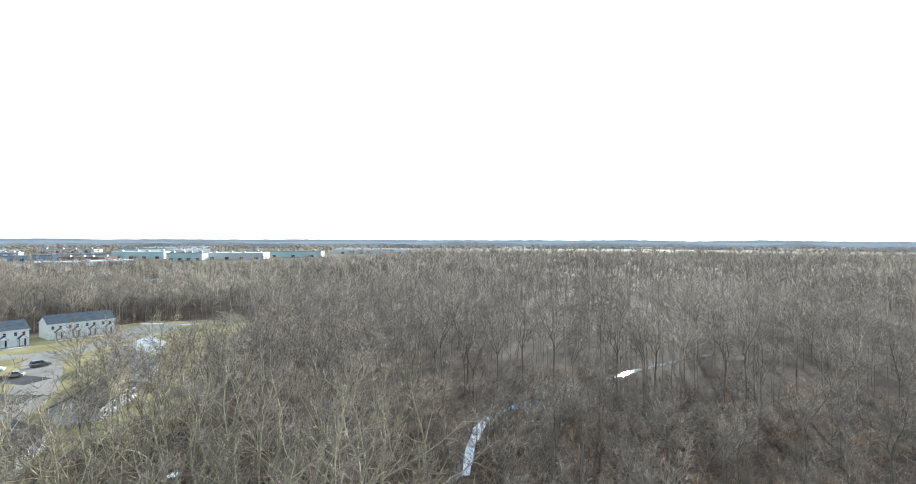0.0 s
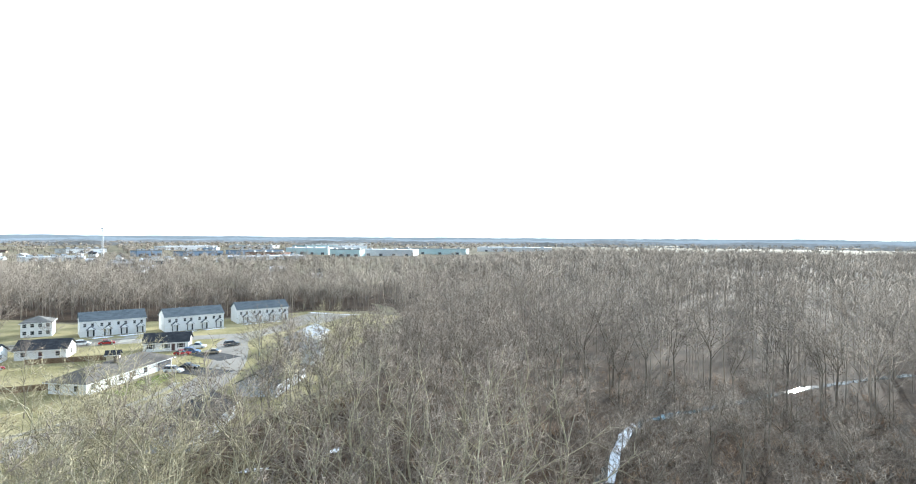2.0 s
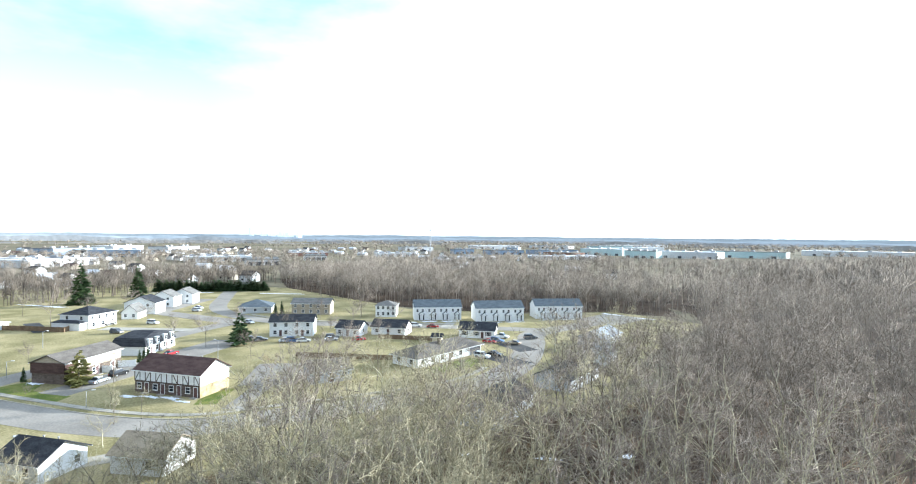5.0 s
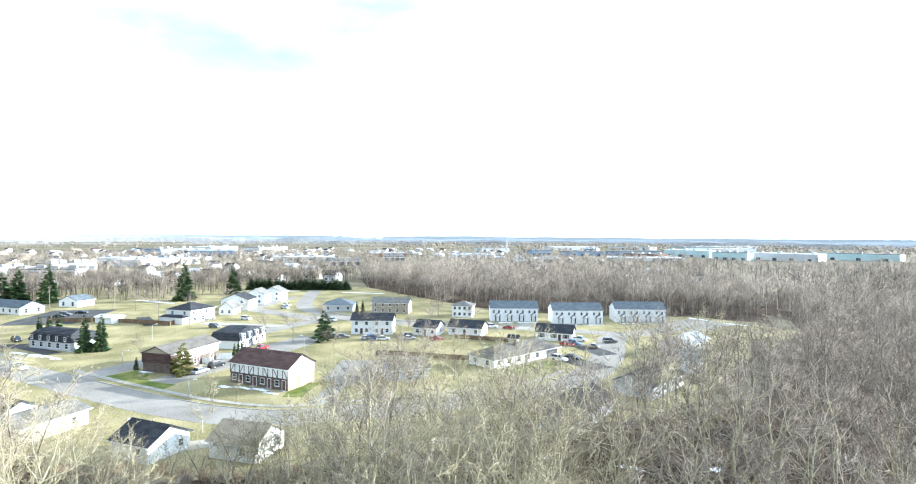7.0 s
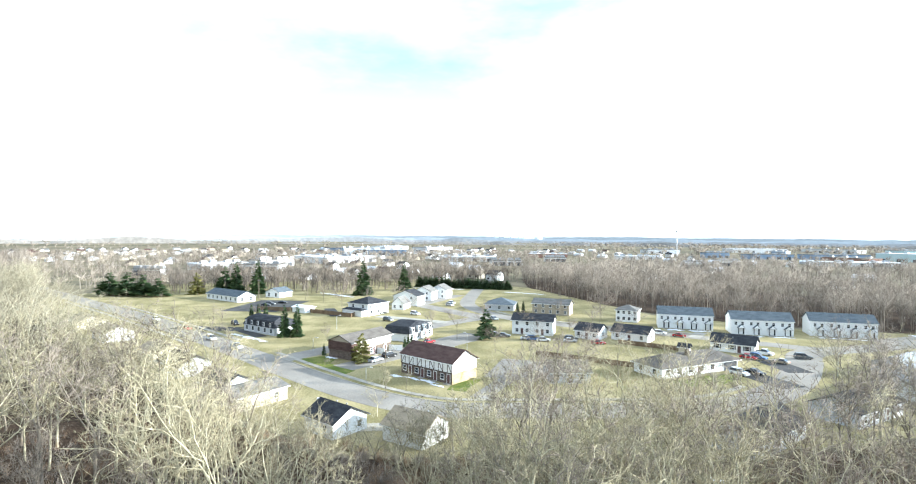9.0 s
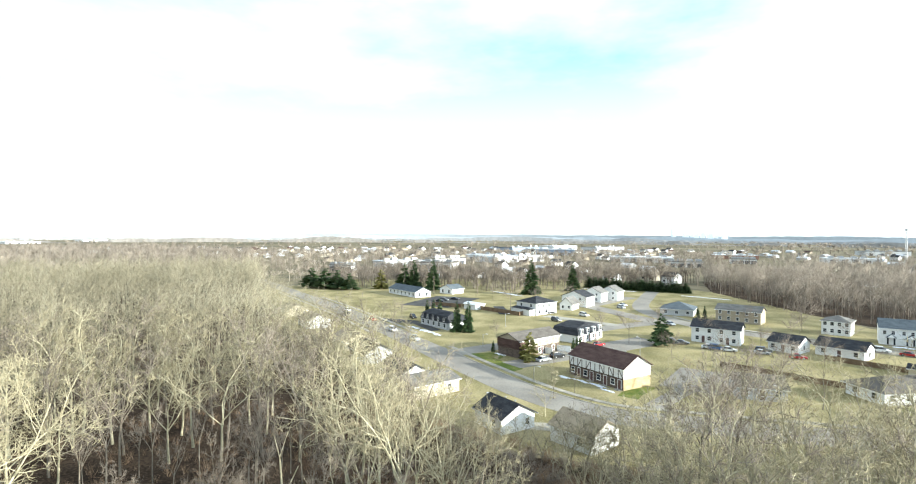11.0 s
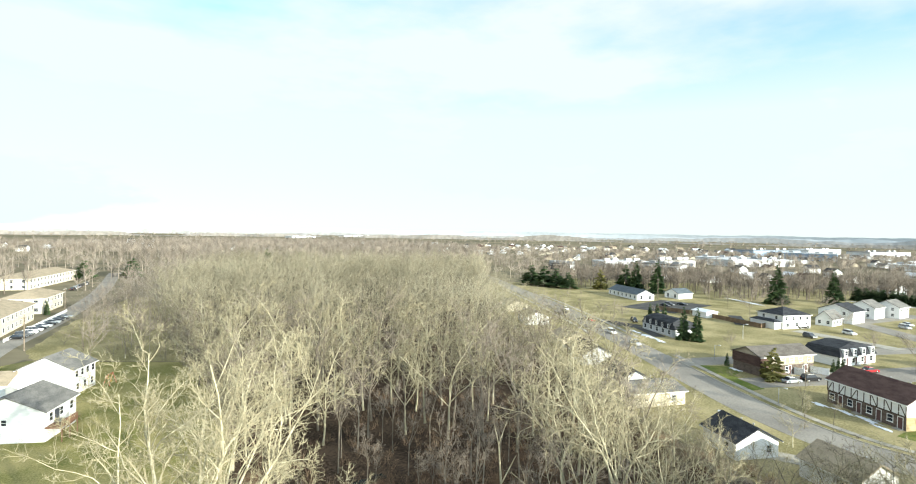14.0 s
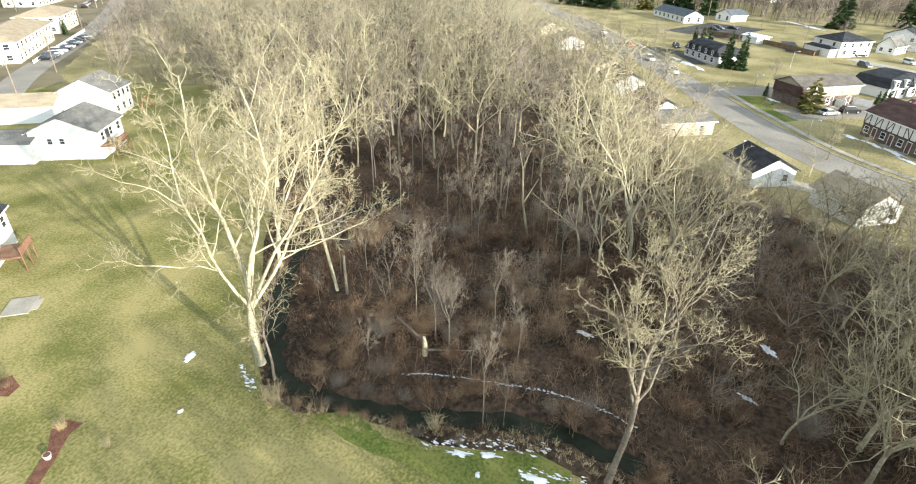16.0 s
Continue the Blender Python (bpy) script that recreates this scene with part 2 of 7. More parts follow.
# ---- mesh helpers ----
class Soup:
    """Collects points and faces of one mesh."""

    def __init__(self):
        self.v, self.f = [], []

    def add(self, pts, faces):
        n = len(self.v)
        self.v += [tuple(p) for p in pts]
        self.f += [tuple(n + i for i in q) for q in faces]
        return self

    def box(self, x0, y0, z0, x1, y1, z1):
        return self.add([(x0, y0, z0), (x1, y0, z0), (x1, y1, z0), (x0, y1, z0), (x0, y0, z1), (x1, y0, z1), (x1, y1, z1), (x0, y1, z1)],
                        [(0, 3, 2, 1), (4, 5, 6, 7), (0, 1, 5, 4), (1, 2, 6, 5), (2, 3, 7, 6), (3, 0, 4, 7)])

    def tube(self, a, b, r0, r1, k=6, cap=True):
        a, b = Vector(a), Vector(b)
        d = (b - a).normalized()
        u = d.orthogonal().normalized()
        w = d.cross(u)
        ring = [u * math.cos(2 * math.pi * i / k) + w * math.sin(2 * math.pi * i / k) for i in range(k)]
        fs = [(i, (i + 1) % k, k + (i + 1) % k, k + i) for i in range(k)]
        if cap:
            fs += [tuple(range(k))[::-1], tuple(range(k, 2 * k))]
        return self.add([a + q * r0 for q in ring] + [b + q * r1 for q in ring], fs)

    def prism(self, outline, y0, y1):
        """An outline in x and z, carried from y0 to y1."""
        k = len(outline)
        return self.add([(x, y0, z) for x, z in outline] + [(x, y1, z) for x, z in outline],
                        [tuple(range(k)), tuple(range(k, 2 * k))[::-1]] + [(i, k + i, k + (i + 1) % k, (i + 1) % k) for i in range(k)])

    def slab(self, pts, thick):
        """A flat polygon with a thickness downwards."""
        k = len(pts)
        return self.add(list(pts) + [(x, y, z - thick) for x, y, z in pts],
                        [tuple(range(k)), tuple(range(k, 2 * k))[::-1]] + [(i, k + i, k + (i + 1) % k, (i + 1) % k) for i in range(k)])

    def mesh(self, name, mat, smooth=False):
        me = bpy.data.meshes.new(name)
        me.from_pydata(self.v, [], self.f)
        bm = bmesh.new()
        bm.from_mesh(me)
        bmesh.ops.recalc_face_normals(bm, faces=bm.faces)
        bm.to_mesh(me)
        bm.free()
        me.materials.append(mat)
        if smooth:
            me.polygons.foreach_set("use_smooth", [True] * len(me.polygons))
        return me


def tri_mesh(name, verts, tris, mat, second=None, split=0):
    """A mesh straight from arrays of points and triangles; those from split on take the second material."""
    me = bpy.data.meshes.new(name)
    me.vertices.add(len(verts))
    me.vertices.foreach_set("co", np.asarray(verts, np.float32).ravel())
    me.loops.add(tris.size)
    me.loops.foreach_set("vertex_index", np.asarray(tris, np.int32).ravel())
    me.polygons.add(len(tris))
    me.polygons.foreach_set("loop_start", np.arange(0, tris.size, 3, dtype=np.int32))
    me.update(calc_edges=True)
    me.materials.append(mat)
    if second:
        me.materials.append(second)
        me.polygons.foreach_set("material_index", (np.arange(len(tris)) >= split).astype(np.int32))
    return me


def part(name, soup, mat, parent, label="", smooth=False):
    ob = new(name, soup if isinstance(soup, bpy.types.Mesh) else soup.mesh(name, mat, smooth))
    ob.parent = parent
    return tagged(ob, label)


def thing(name, m, label, category, group=""):
    ob = new(name)
    ob.empty_display_size = 0.5
    ob.matrix_world = m
    return tagged(ob, label, category, group)


def clone(ob, m, s=1.0, sz=None):
    c = copy_thing(ob, m)
    c.scale = (s, s, sz or s)
    return c


def spline(pts, step=4.0):
    """A smooth line through points of the plan."""
    p = [Vector((*q, 0)) for q in pts]
    p = [2 * p[0] - p[1]] + p + [2 * p[-1] - p[-2]]
    out = []
    for a, b, c, d in zip(p, p[1:], p[2:], p[3:]):
        n = max(2, int((c - b).length / step))
        for i in range(n):
            t = i / n
            out.append(0.5 * (2 * b + (c - a) * t + (2 * a - 5 * b + 4 * c - d) * t * t + (3 * b - a - 3 * c + d) * t ** 3))
    return out + [p[-2]]


def ribbon(pts, left, right, z, thick, step=4.0, wobble=0.0, seed=0):
    """A band along a line, from left to right of it, z high."""
    line = spline(pts, step)
    rnd = random.Random(seed)
    s = Soup()
    rows = []
    for i, q in enumerate(line):
        d = (line[min(i + 1, len(line) - 1)] - line[max(i - 1, 0)]).normalized()
        n = Vector((-d.y, d.x, 0))
        a, b = q + n * (left + rnd.uniform(-wobble, wobble)), q - n * (right + rnd.uniform(-wobble, wobble))
        rows.append([(a.x, a.y, z), (b.x, b.y, z), (b.x, b.y, z - thick), (a.x, a.y, z - thick)])
    k = len(rows)
    s.add([v for r in rows for v in r],
          [(4 * i + j, 4 * i + (j + 1) % 4, 4 * i + 4 + (j + 1) % 4, 4 * i + 4 + j) for i in range(k - 1) for j in range(4)] + [(0, 1, 2, 3), (4 * k - 1, 4 * k - 2, 4 * k - 3, 4 * k - 4)])
    return s


def sheet(name, outline, z, mat, label, category, seed=1, jag=0.0):
    """A flat area of the ground with an uneven edge."""
    rnd = random.Random(seed)
    pts = []
    for (x0, y0), (x1, y1) in zip(outline, outline[1:] + outline[:1]):
        n = max(1, int(math.hypot(x1 - x0, y1 - y0) / 3)) if jag else 1
        for i in range(n):
            t = i / n
            pts.append((x0 + (x1 - x0) * t + rnd.uniform(-jag, jag), y0 + (y1 - y0) * t + rnd.uniform(-jag, jag), z))
    return tagged(new(name, Soup().slab(pts, 0.02).mesh(name, mat)), label, category, kind="structure")


def inside(x, y, poly):
    hit = False
    for (x0, y0), (x1, y1) in zip(poly, poly[1:] + poly[:1]):
        if (y0 > y) != (y1 > y) and x < (x1 - x0) * (y - y0) / (y1 - y0) + x0:
            hit = not hit
    return hit


def polar(az, d):
    """A place at az degrees to the left of north, d metres off."""
    return -math.sin(radians(az)) * d, math.cos(radians(az)) * d


# ---- the ground ----
g = Soup()
R_G, N_G = 4700.0, 48
g.add([(0, 0, 0)] + [(R_G * math.cos(2 * math.pi * i / N_G), R_G * math.sin(2 * math.pi * i / N_G), 0) for i in range(N_G)],
      [(0, 1 + i, 1 + (i + 1) % N_G) for i in range(N_G)])
tagged(new("ground", g.mesh("ground", M["field"])), "flat winter land of dry grass and bare soil", "ground", kind="structure")

NEIGHBOURHOOD = [(-66, 62), (-62, 110), (-76, 160), (-85, 225), (-130, 230), (-150, 195), (-200, 165), (-330, 170), (-420, 120), (-420, -60), (-340, -110), (-200, -50), (-112, -6), (-86, 14), (-76, 36)]
sheet("lawn", NEIGHBOURHOOD, 0.05, M["verge"], "sunlit dry winter grass between the houses", "grass", 2, 1.0)
LAWN = [(-26.2, -13), (-26.4, -16.2), (-26.2, -19.5), (-25.4, -22.3), (-24.4, -24.9), (-25, -28.3), (-28.2, -31.8), (-33, -36), (-46.5, -47), (-69, -63), (-85, -84), (-106, -112), (-90, -150), (-40, -150), (30, -120), (60, -20), (20, 5), (-12, 6), (-26, 1), (-28.3, -1.5), (-28.4, -6), (-27.6, -9)]
sheet("lawn", LAWN, 0.05, M["lawn"], "mown back lawn with worn yellow-green grass", "grass", 3, 0.25)
WOOD_W = [(-24, 2), (-27, -6), (-25, -14), (-24, -24), (-27, -31), (-33, -37), (-46, -47), (-68, -64), (-84, -84), (-104, -112), (-140, -165), (-200, -225), (-330, -300), (-420, -260), (-420, -140), (-340, -110), (-270, -85), (-200, -55), (-160, -35), (-125, -16), (-104, -3), (-87, 9), (-79, 26), (-70, 50), (-62, 90), (-56, 120), (-20, 120), (-5, 60)]
WOOD_E = [(-20, 1), (-5, 60), (-20, 120), (-52, 120), (-66, 165), (-78, 210), (-100, 250), (-160, 300), (-170, 700), (-60, 1050), (500, 1100), (900, 800), (900, 200), (300, 40), (40, 6)]
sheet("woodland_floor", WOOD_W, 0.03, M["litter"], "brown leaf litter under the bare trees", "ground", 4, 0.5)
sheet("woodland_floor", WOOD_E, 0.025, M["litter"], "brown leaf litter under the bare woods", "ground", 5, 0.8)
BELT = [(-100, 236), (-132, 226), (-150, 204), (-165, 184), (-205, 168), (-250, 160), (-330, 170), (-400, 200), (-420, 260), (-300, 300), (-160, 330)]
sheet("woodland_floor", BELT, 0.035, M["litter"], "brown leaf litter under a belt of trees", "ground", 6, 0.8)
sheet("lawn_edge", [(-24.4, -24), (-25.3, -22.3), (-26.0, -19.5), (-26.2, -16.2), (-26.0, -13), (-26.8, -10.4), (-27.6, -8.2), (-28.2, -5), (-27.5, -2), (-24, -3), (-22.6, -8), (-23.2, -14), (-23.6, -20)], 0.07, M["green"], "greener grass along the creek bank", "grass", 8, 0.9)

sheet("lawn", [(-158, 10.5), (-161, 22), (-150.5, 17.5), (-139.5, 22.5), (-136.5, 19.0), (-148, 12.5)], 0.068, M["green"], "greener grass before the brick house", "grass", 41, 0.5)
sheet("lawn", [(-119.0, 41.8), (-124.2, 49.6), (-121.8, 50.6), (-113.6, 43.0), (-116.0, 39.4)], 0.066, M["green"], "greener grass beside the half-timbered house", "grass", 42, 0.4)
sheet("lawn", [(-106.0, 93.0), (-107.8, 112.0), (-103.5, 114.0), (-100.0, 104.0), (-100.6, 92.0)], 0.064, M["green"], "greener grass before the ranch house", "grass", 43, 0.5)

# creek
CREEK = [(-68, -36), (-58, -41), (-46, -41), (-36, -36), (-29.6, -31.2), (-26.7, -27), (-26.9, -22.5), (-27.7, -18.5), (-28.6, -14.8), (-29.9, -11), (-31.2, -7), (-31.2, -1.5), (-29.8, 6), (-25, 25), (-13, 50), (-2, 75), (2.0, 90), (4, 100), (9, 110), (27, 126), (43, 141), (64, 157), (78, 166)]
tagged(new("creek", ribbon(CREEK, 0.85, 0.85, 0.09, 0.05, 1.2, 0.45, 3).mesh("creek", M["water"])), "narrow dark creek winding through the wood", "water", kind="structure")
sheet("creek_ice", [(0.6, 80), (2.0, 80), (2.9, 90), (4.6, 99), (6.4, 106), (5.4, 107), (3.0, 100), (1.5, 91)], 0.11, M["ice"], "pale ice sheet on the creek", "ice", 9, 0.2)


def bank(pts, off, seed):
    """A low uneven mound along the creek."""
    line, rnd, s = spline(pts, 1.5), random.Random(seed), Soup()
    rows = []
    for i, q in enumerate(line):
        d = (line[min(i + 1, len(line) - 1)] - line[max(i - 1, 0)]).normalized()
        n = Vector((-d.y, d.x, 0))
        h = rnd.uniform(0.2, 0.45)
        rows.append([(*(q + n * (off + o * 1.0 + rnd.uniform(-0.12, 0.12))).xy, z * h) for o, z in ((-0.9, 0), (-0.4, 0.8), (0.1, 1.0), (0.7, 0.5), (1.3, 0))])
    s.add([v for r in rows for v in r], [(5 * i + j, 5 * i + 5 + j, 5 * i + 6 + j, 5 * i + 1 + j) for i in range(len(rows) - 1) for j in range(4)])
    tagged(new("creek_bank", s.mesh("creek_bank", M["litter"], True)), "low earthen creek bank with dead grass", "bank", kind="structure")


bank(CREEK[:18], 1.9, 1)

# streets
MAIN = [(-420, -138), (-330, -88), (-260, -49), (-205, -21), (-165, -2), (-140, 9.5), (-118, 21), (-104, 33), (-98, 48), (-92, 66), (-87, 84), (-87.5, 99), (-92, 113), (-99, 127), (-109, 142), (-119, 158), (-118, 185), (-117, 212)]
TOWN = [(-420, 190), (-360, 150), (-300, 118), (-255, 98), (-215, 98), (-188, 112), (-160, 136), (-137, 154), (-119, 166)]
CROSS = [(-158, 3), (-172, 24), (-192, 50), (-206, 72), (-218, 97)]
for line, w, z in ((MAIN, 4.6, 0.075), (TOWN, 4.0, 0.07), (CROSS, 4.0, 0.072)):
    tagged(new("road", ribbon(line, w, w, z, 0.05, 3.0).mesh("road", M["road"])), "worn pale grey asphalt street", "road", kind="structure")
tagged(new("parking_lot", ribbon([(-117, 196), (-117, 222)], 11, 9, 0.08, 0.05).mesh("parking_lot", M["road"])), "pale paved turning place at the street's end", "road", kind="structure")
FARROAD = [(-30, -95), (-60, -131), (-92, -168), (-134, -206), (-196, -270), (-280, -370)]
tagged(new("road", ribbon(FARROAD, 3.8, 3.8, 0.075, 0.05, 3.0).mesh("road", M["road"])), "pale street beside the apartment houses", "road", kind="structure")


def kerb_run(line, off, lo, hi, step=3.0):
    """Pavement slabs along a street, from lo to hi of its length."""
    pts = spline(line, step)
    a, b = int(lo * len(pts)), int(hi * len(pts))
    side = 1 if off > 0 else -1
    base = []
    for i in range(a, b):
        d = (pts[min(i + 1, len(pts) - 1)] - pts[max(i - 1, 0)]).normalized()
        base.append(tuple((pts[i] + Vector((-d.y, d.x, 0)) * off).xy))
    walkway = tagged(new("pavement", ribbon(base, 0.72, 0.72, 0.085, 0.06, 3.0).mesh("pavement", M["concrete"])), "pale concrete footpath along the street", "pavement", kind="structure")
    me = Soup().box(-0.72, -0.7, 0, 0.72, 0.7, 0.06).mesh("slab", M["concrete"])
    line2 = spline(base, 1.46)
    for i in range(0, len(line2) - 1):
        d = (line2[i + 1] - line2[i]).normalized()
        s = new("slab", me)
        s.parent = walkway
        s.matrix_world = Matrix.Translation((line2[i].x, line2[i].y, 0.07)) @ Matrix.Rotation(math.atan2(-d.x, d.y), 4, "Z")
    kb = []
    for i in range(a, b):
        d = (pts[min(i + 1, len(pts) - 1)] - pts[max(i - 1, 0)]).normalized()
        kb.append(tuple((pts[i] + Vector((-d.y, d.x, 0)) * (4.7 * side)).xy))
    tagged(new("kerb", ribbon(kb, 0.12, 0.12, 0.17, 0.15, 3.0).mesh("kerb", M["concrete"])), "pale concrete kerb stone edging", "kerb", kind="structure")


kerb_run(MAIN, 7.2, 0.26, 0.485)
kerb_run(MAIN, 7.2, 0.53, 0.80)
kerb_run(MAIN, -7.2, 0.20, 0.47)
kerb_run(TOWN, 6.4, 0.62, 0.9)


DRIVES = []


def drive(a, b, w, mat="drive", label="dark asphalt driveway beside the house"):
    DRIVES.append(a)
    tagged(new("driveway", ribbon([a, b], w / 2, w / 2, 0.082 + 0.004 * len(DRIVES), 0.04).mesh("driveway", M[mat])), label, "driveway", kind="structure")


drive((-108, 44), (-124, 60), 4.2, "road", "grey driveway beside the half-timbered house")
drive((-120, 57), (-137, 70), 13, "road", "grey parking court behind the houses")
drive((-144, 20), (-156, 40), 8, "road", "grey parking court between the houses")
drive((-156, 38), (-178, 72), 12, "road", "grey parking court between the houses")
drive((-92, 117), (-108, 118), 7)
drive((-102, 132), (-116, 136), 7)
drive((-150, 142), (-157, 152), 4, "concrete", "concrete walk to the townhouses")
drive((-140, 158), (-146, 165), 4, "concrete", "concrete walk to the townhouses")
drive((-226, -30), (-214, -8), 8)
drive((-214, -8), (-196, 0), 4)
drive((-300, 12), (-262, -6), 26)
drive((-262, 30), (-236, 30), 5, "drive")
drive((-206, 70), (-231, 47), 6, "concrete", "pale concrete driveway")
drive((-216, 88), (-264, 74), 9, "road", "pale street between the far houses")
drive((-264, 74), (-300, 108), 9, "road", "pale street between the far houses")
drive((-97, 22), (-99, 12), 4, "concrete", "pale concrete driveway")


# ---- houses ----
def frame_of(a, b):
    """x runs from a to b along the front, y goes in behind it."""
    d = Vector((b[0] - a[0], b[1] - a[1]))
    return Matrix.Translation((a[0], a[1], 0)) @ Matrix.Rotation(math.atan2(d.y, d.x), 4, "Z"), d.length


def face_matrix(face, w, d):
    return {"front": Matrix.Identity(4), "right": Matrix.Translation((w, 0, 0)) @ Matrix.Rotation(math.pi / 2, 4, "Z"),
            "back": Matrix.Translation((w, d, 0)) @ Matrix.Rotation(math.pi, 4, "Z"), "left": Matrix.Translation((0, d, 0)) @ Matrix.Rotation(-math.pi / 2, 4, "Z")}[face]


MESHES = {}


def shared(key, make):
    if key not in MESHES:
        MESHES[key] = make()
    return MESHES[key]


def window(parent, m, u, z, w, h, shutters=False):
    """A framed sash window standing a little proud of the wall, with pane and sill."""
    def fr():
        s = Soup()
        t = 0.09
        s.box(-w / 2 - t, -0.05, -t, -w / 2, 0.02, h + t).box(w / 2, -0.05, -t, w / 2 + t, 0.02, h + t)
        s.box(-w / 2, -0.05, -t, w / 2, 0.02, 0).box(-w / 2, -0.05, h, w / 2, 0.02, h + t).box(-w / 2, -0.04, h / 2 - 0.03, w / 2, 0.02, h / 2 + 0.03)
        return s.mesh("window_frame", M["trim"])
    win = part("window", shared(("wf", w, h), fr), None, parent, "white-framed sash window")
    win.matrix_local = m @ Matrix.Translation((u, 0, z))
    part("pane", shared(("wp", w, h), lambda: Soup().box(-w / 2, -0.02, 0, w / 2, -0.008, h).mesh("pane", M["glass"])), None, win)
    part("sill", shared(("ws", w), lambda: Soup().box(-w / 2 - 0.14, -0.12, -0.16, w / 2 + 0.14, 0.0, -0.095).mesh("sill", M["trim"])), None, win)
    if shutters:
        for sx in (-1, 1):
            part("shutter", shared(("wsh", w, h, sx), lambda: Soup().box(sx * (w / 2 + 0.3) - 0.18, -0.05, 0, sx * (w / 2 + 0.3) + 0.18, -0.005, h).mesh("shutter", M["shutter"])), None, win)


def house_door(parent, m, u, mat="door", w=0.95, hood=False):
    d = part("door", shared(("door", mat, w), lambda: Soup().box(-w / 2, -0.04, 0.2, w / 2, 0.02, 2.25).box(-w / 2 + 0.12, -0.055, 1.2, w / 2 - 0.12, -0.03, 2.05).mesh("door", M[mat])), None, parent)
    d.matrix_local = m @ Matrix.Translation((u, 0, 0))
    part("door_frame", shared(("dframe", w), lambda: Soup().box(-w / 2 - 0.1, -0.06, 0.1, -w / 2, 0.02, 2.35).box(w / 2, -0.06, 0.1, w / 2 + 0.1, 0.02, 2.35).box(-w / 2, -0.06, 2.25, w / 2, 0.02, 2.35).mesh("door_frame", M["trim"])), None, d)
    part("step", shared(("step", w), lambda: Soup().box(-w / 2 - 0.3, -1.1, 0, w / 2 + 0.3, -0.06, 0.18).mesh("step", M["concrete"])), None, d)
    if hood:
        def hd():
            s = Soup()
            s.add([(-1.4, -1.3, 2.5), (1.4, -1.3, 2.5), (0, -1.3, 3.75), (-1.4, 0, 2.5), (1.4, 0, 2.5), (0, 0, 3.75)], [(0, 1, 2), (3, 5, 4), (0, 2, 5, 3), (1, 4, 5, 2), (0, 3, 4, 1)])
            return s.mesh("porch_roof", M["r_slate"])
        part("porch_roof", shared("hood", hd), None, d, "small gabled porch roof")
        part("porch_gable", shared("hoodg", lambda: Soup().add([(-1.15, -1.34, 2.56), (1.15, -1.34, 2.56), (0, -1.34, 3.58), (-1.15, -1.305, 2.56), (1.15, -1.305, 2.56), (0, -1.305, 3.58)], [(0, 1, 2), (3, 5, 4), (0, 2, 5, 3), (1, 4, 5, 2), (0, 3, 4, 1)]).mesh("porch_gable", M["trim"])), None, d)
        # dark panels standing in for the porch's shade beside the door
        for sx in (-0.85, 0.85):
            part("sidelight", shared(("side", sx), lambda: Soup().box(sx - 0.24, -0.05, 0.2, sx + 0.24, -0.01, 2.35).mesh("sidelight", M["glass"])), None, d)
        for sx in (-1.25, 1.25):
            part("porch_post", shared(("hpost", sx), lambda: Soup().box(sx - 0.07, -1.2, 0, sx + 0.07, -1.06, 2.5).mesh("porch_post", M["trim"])), None, d)


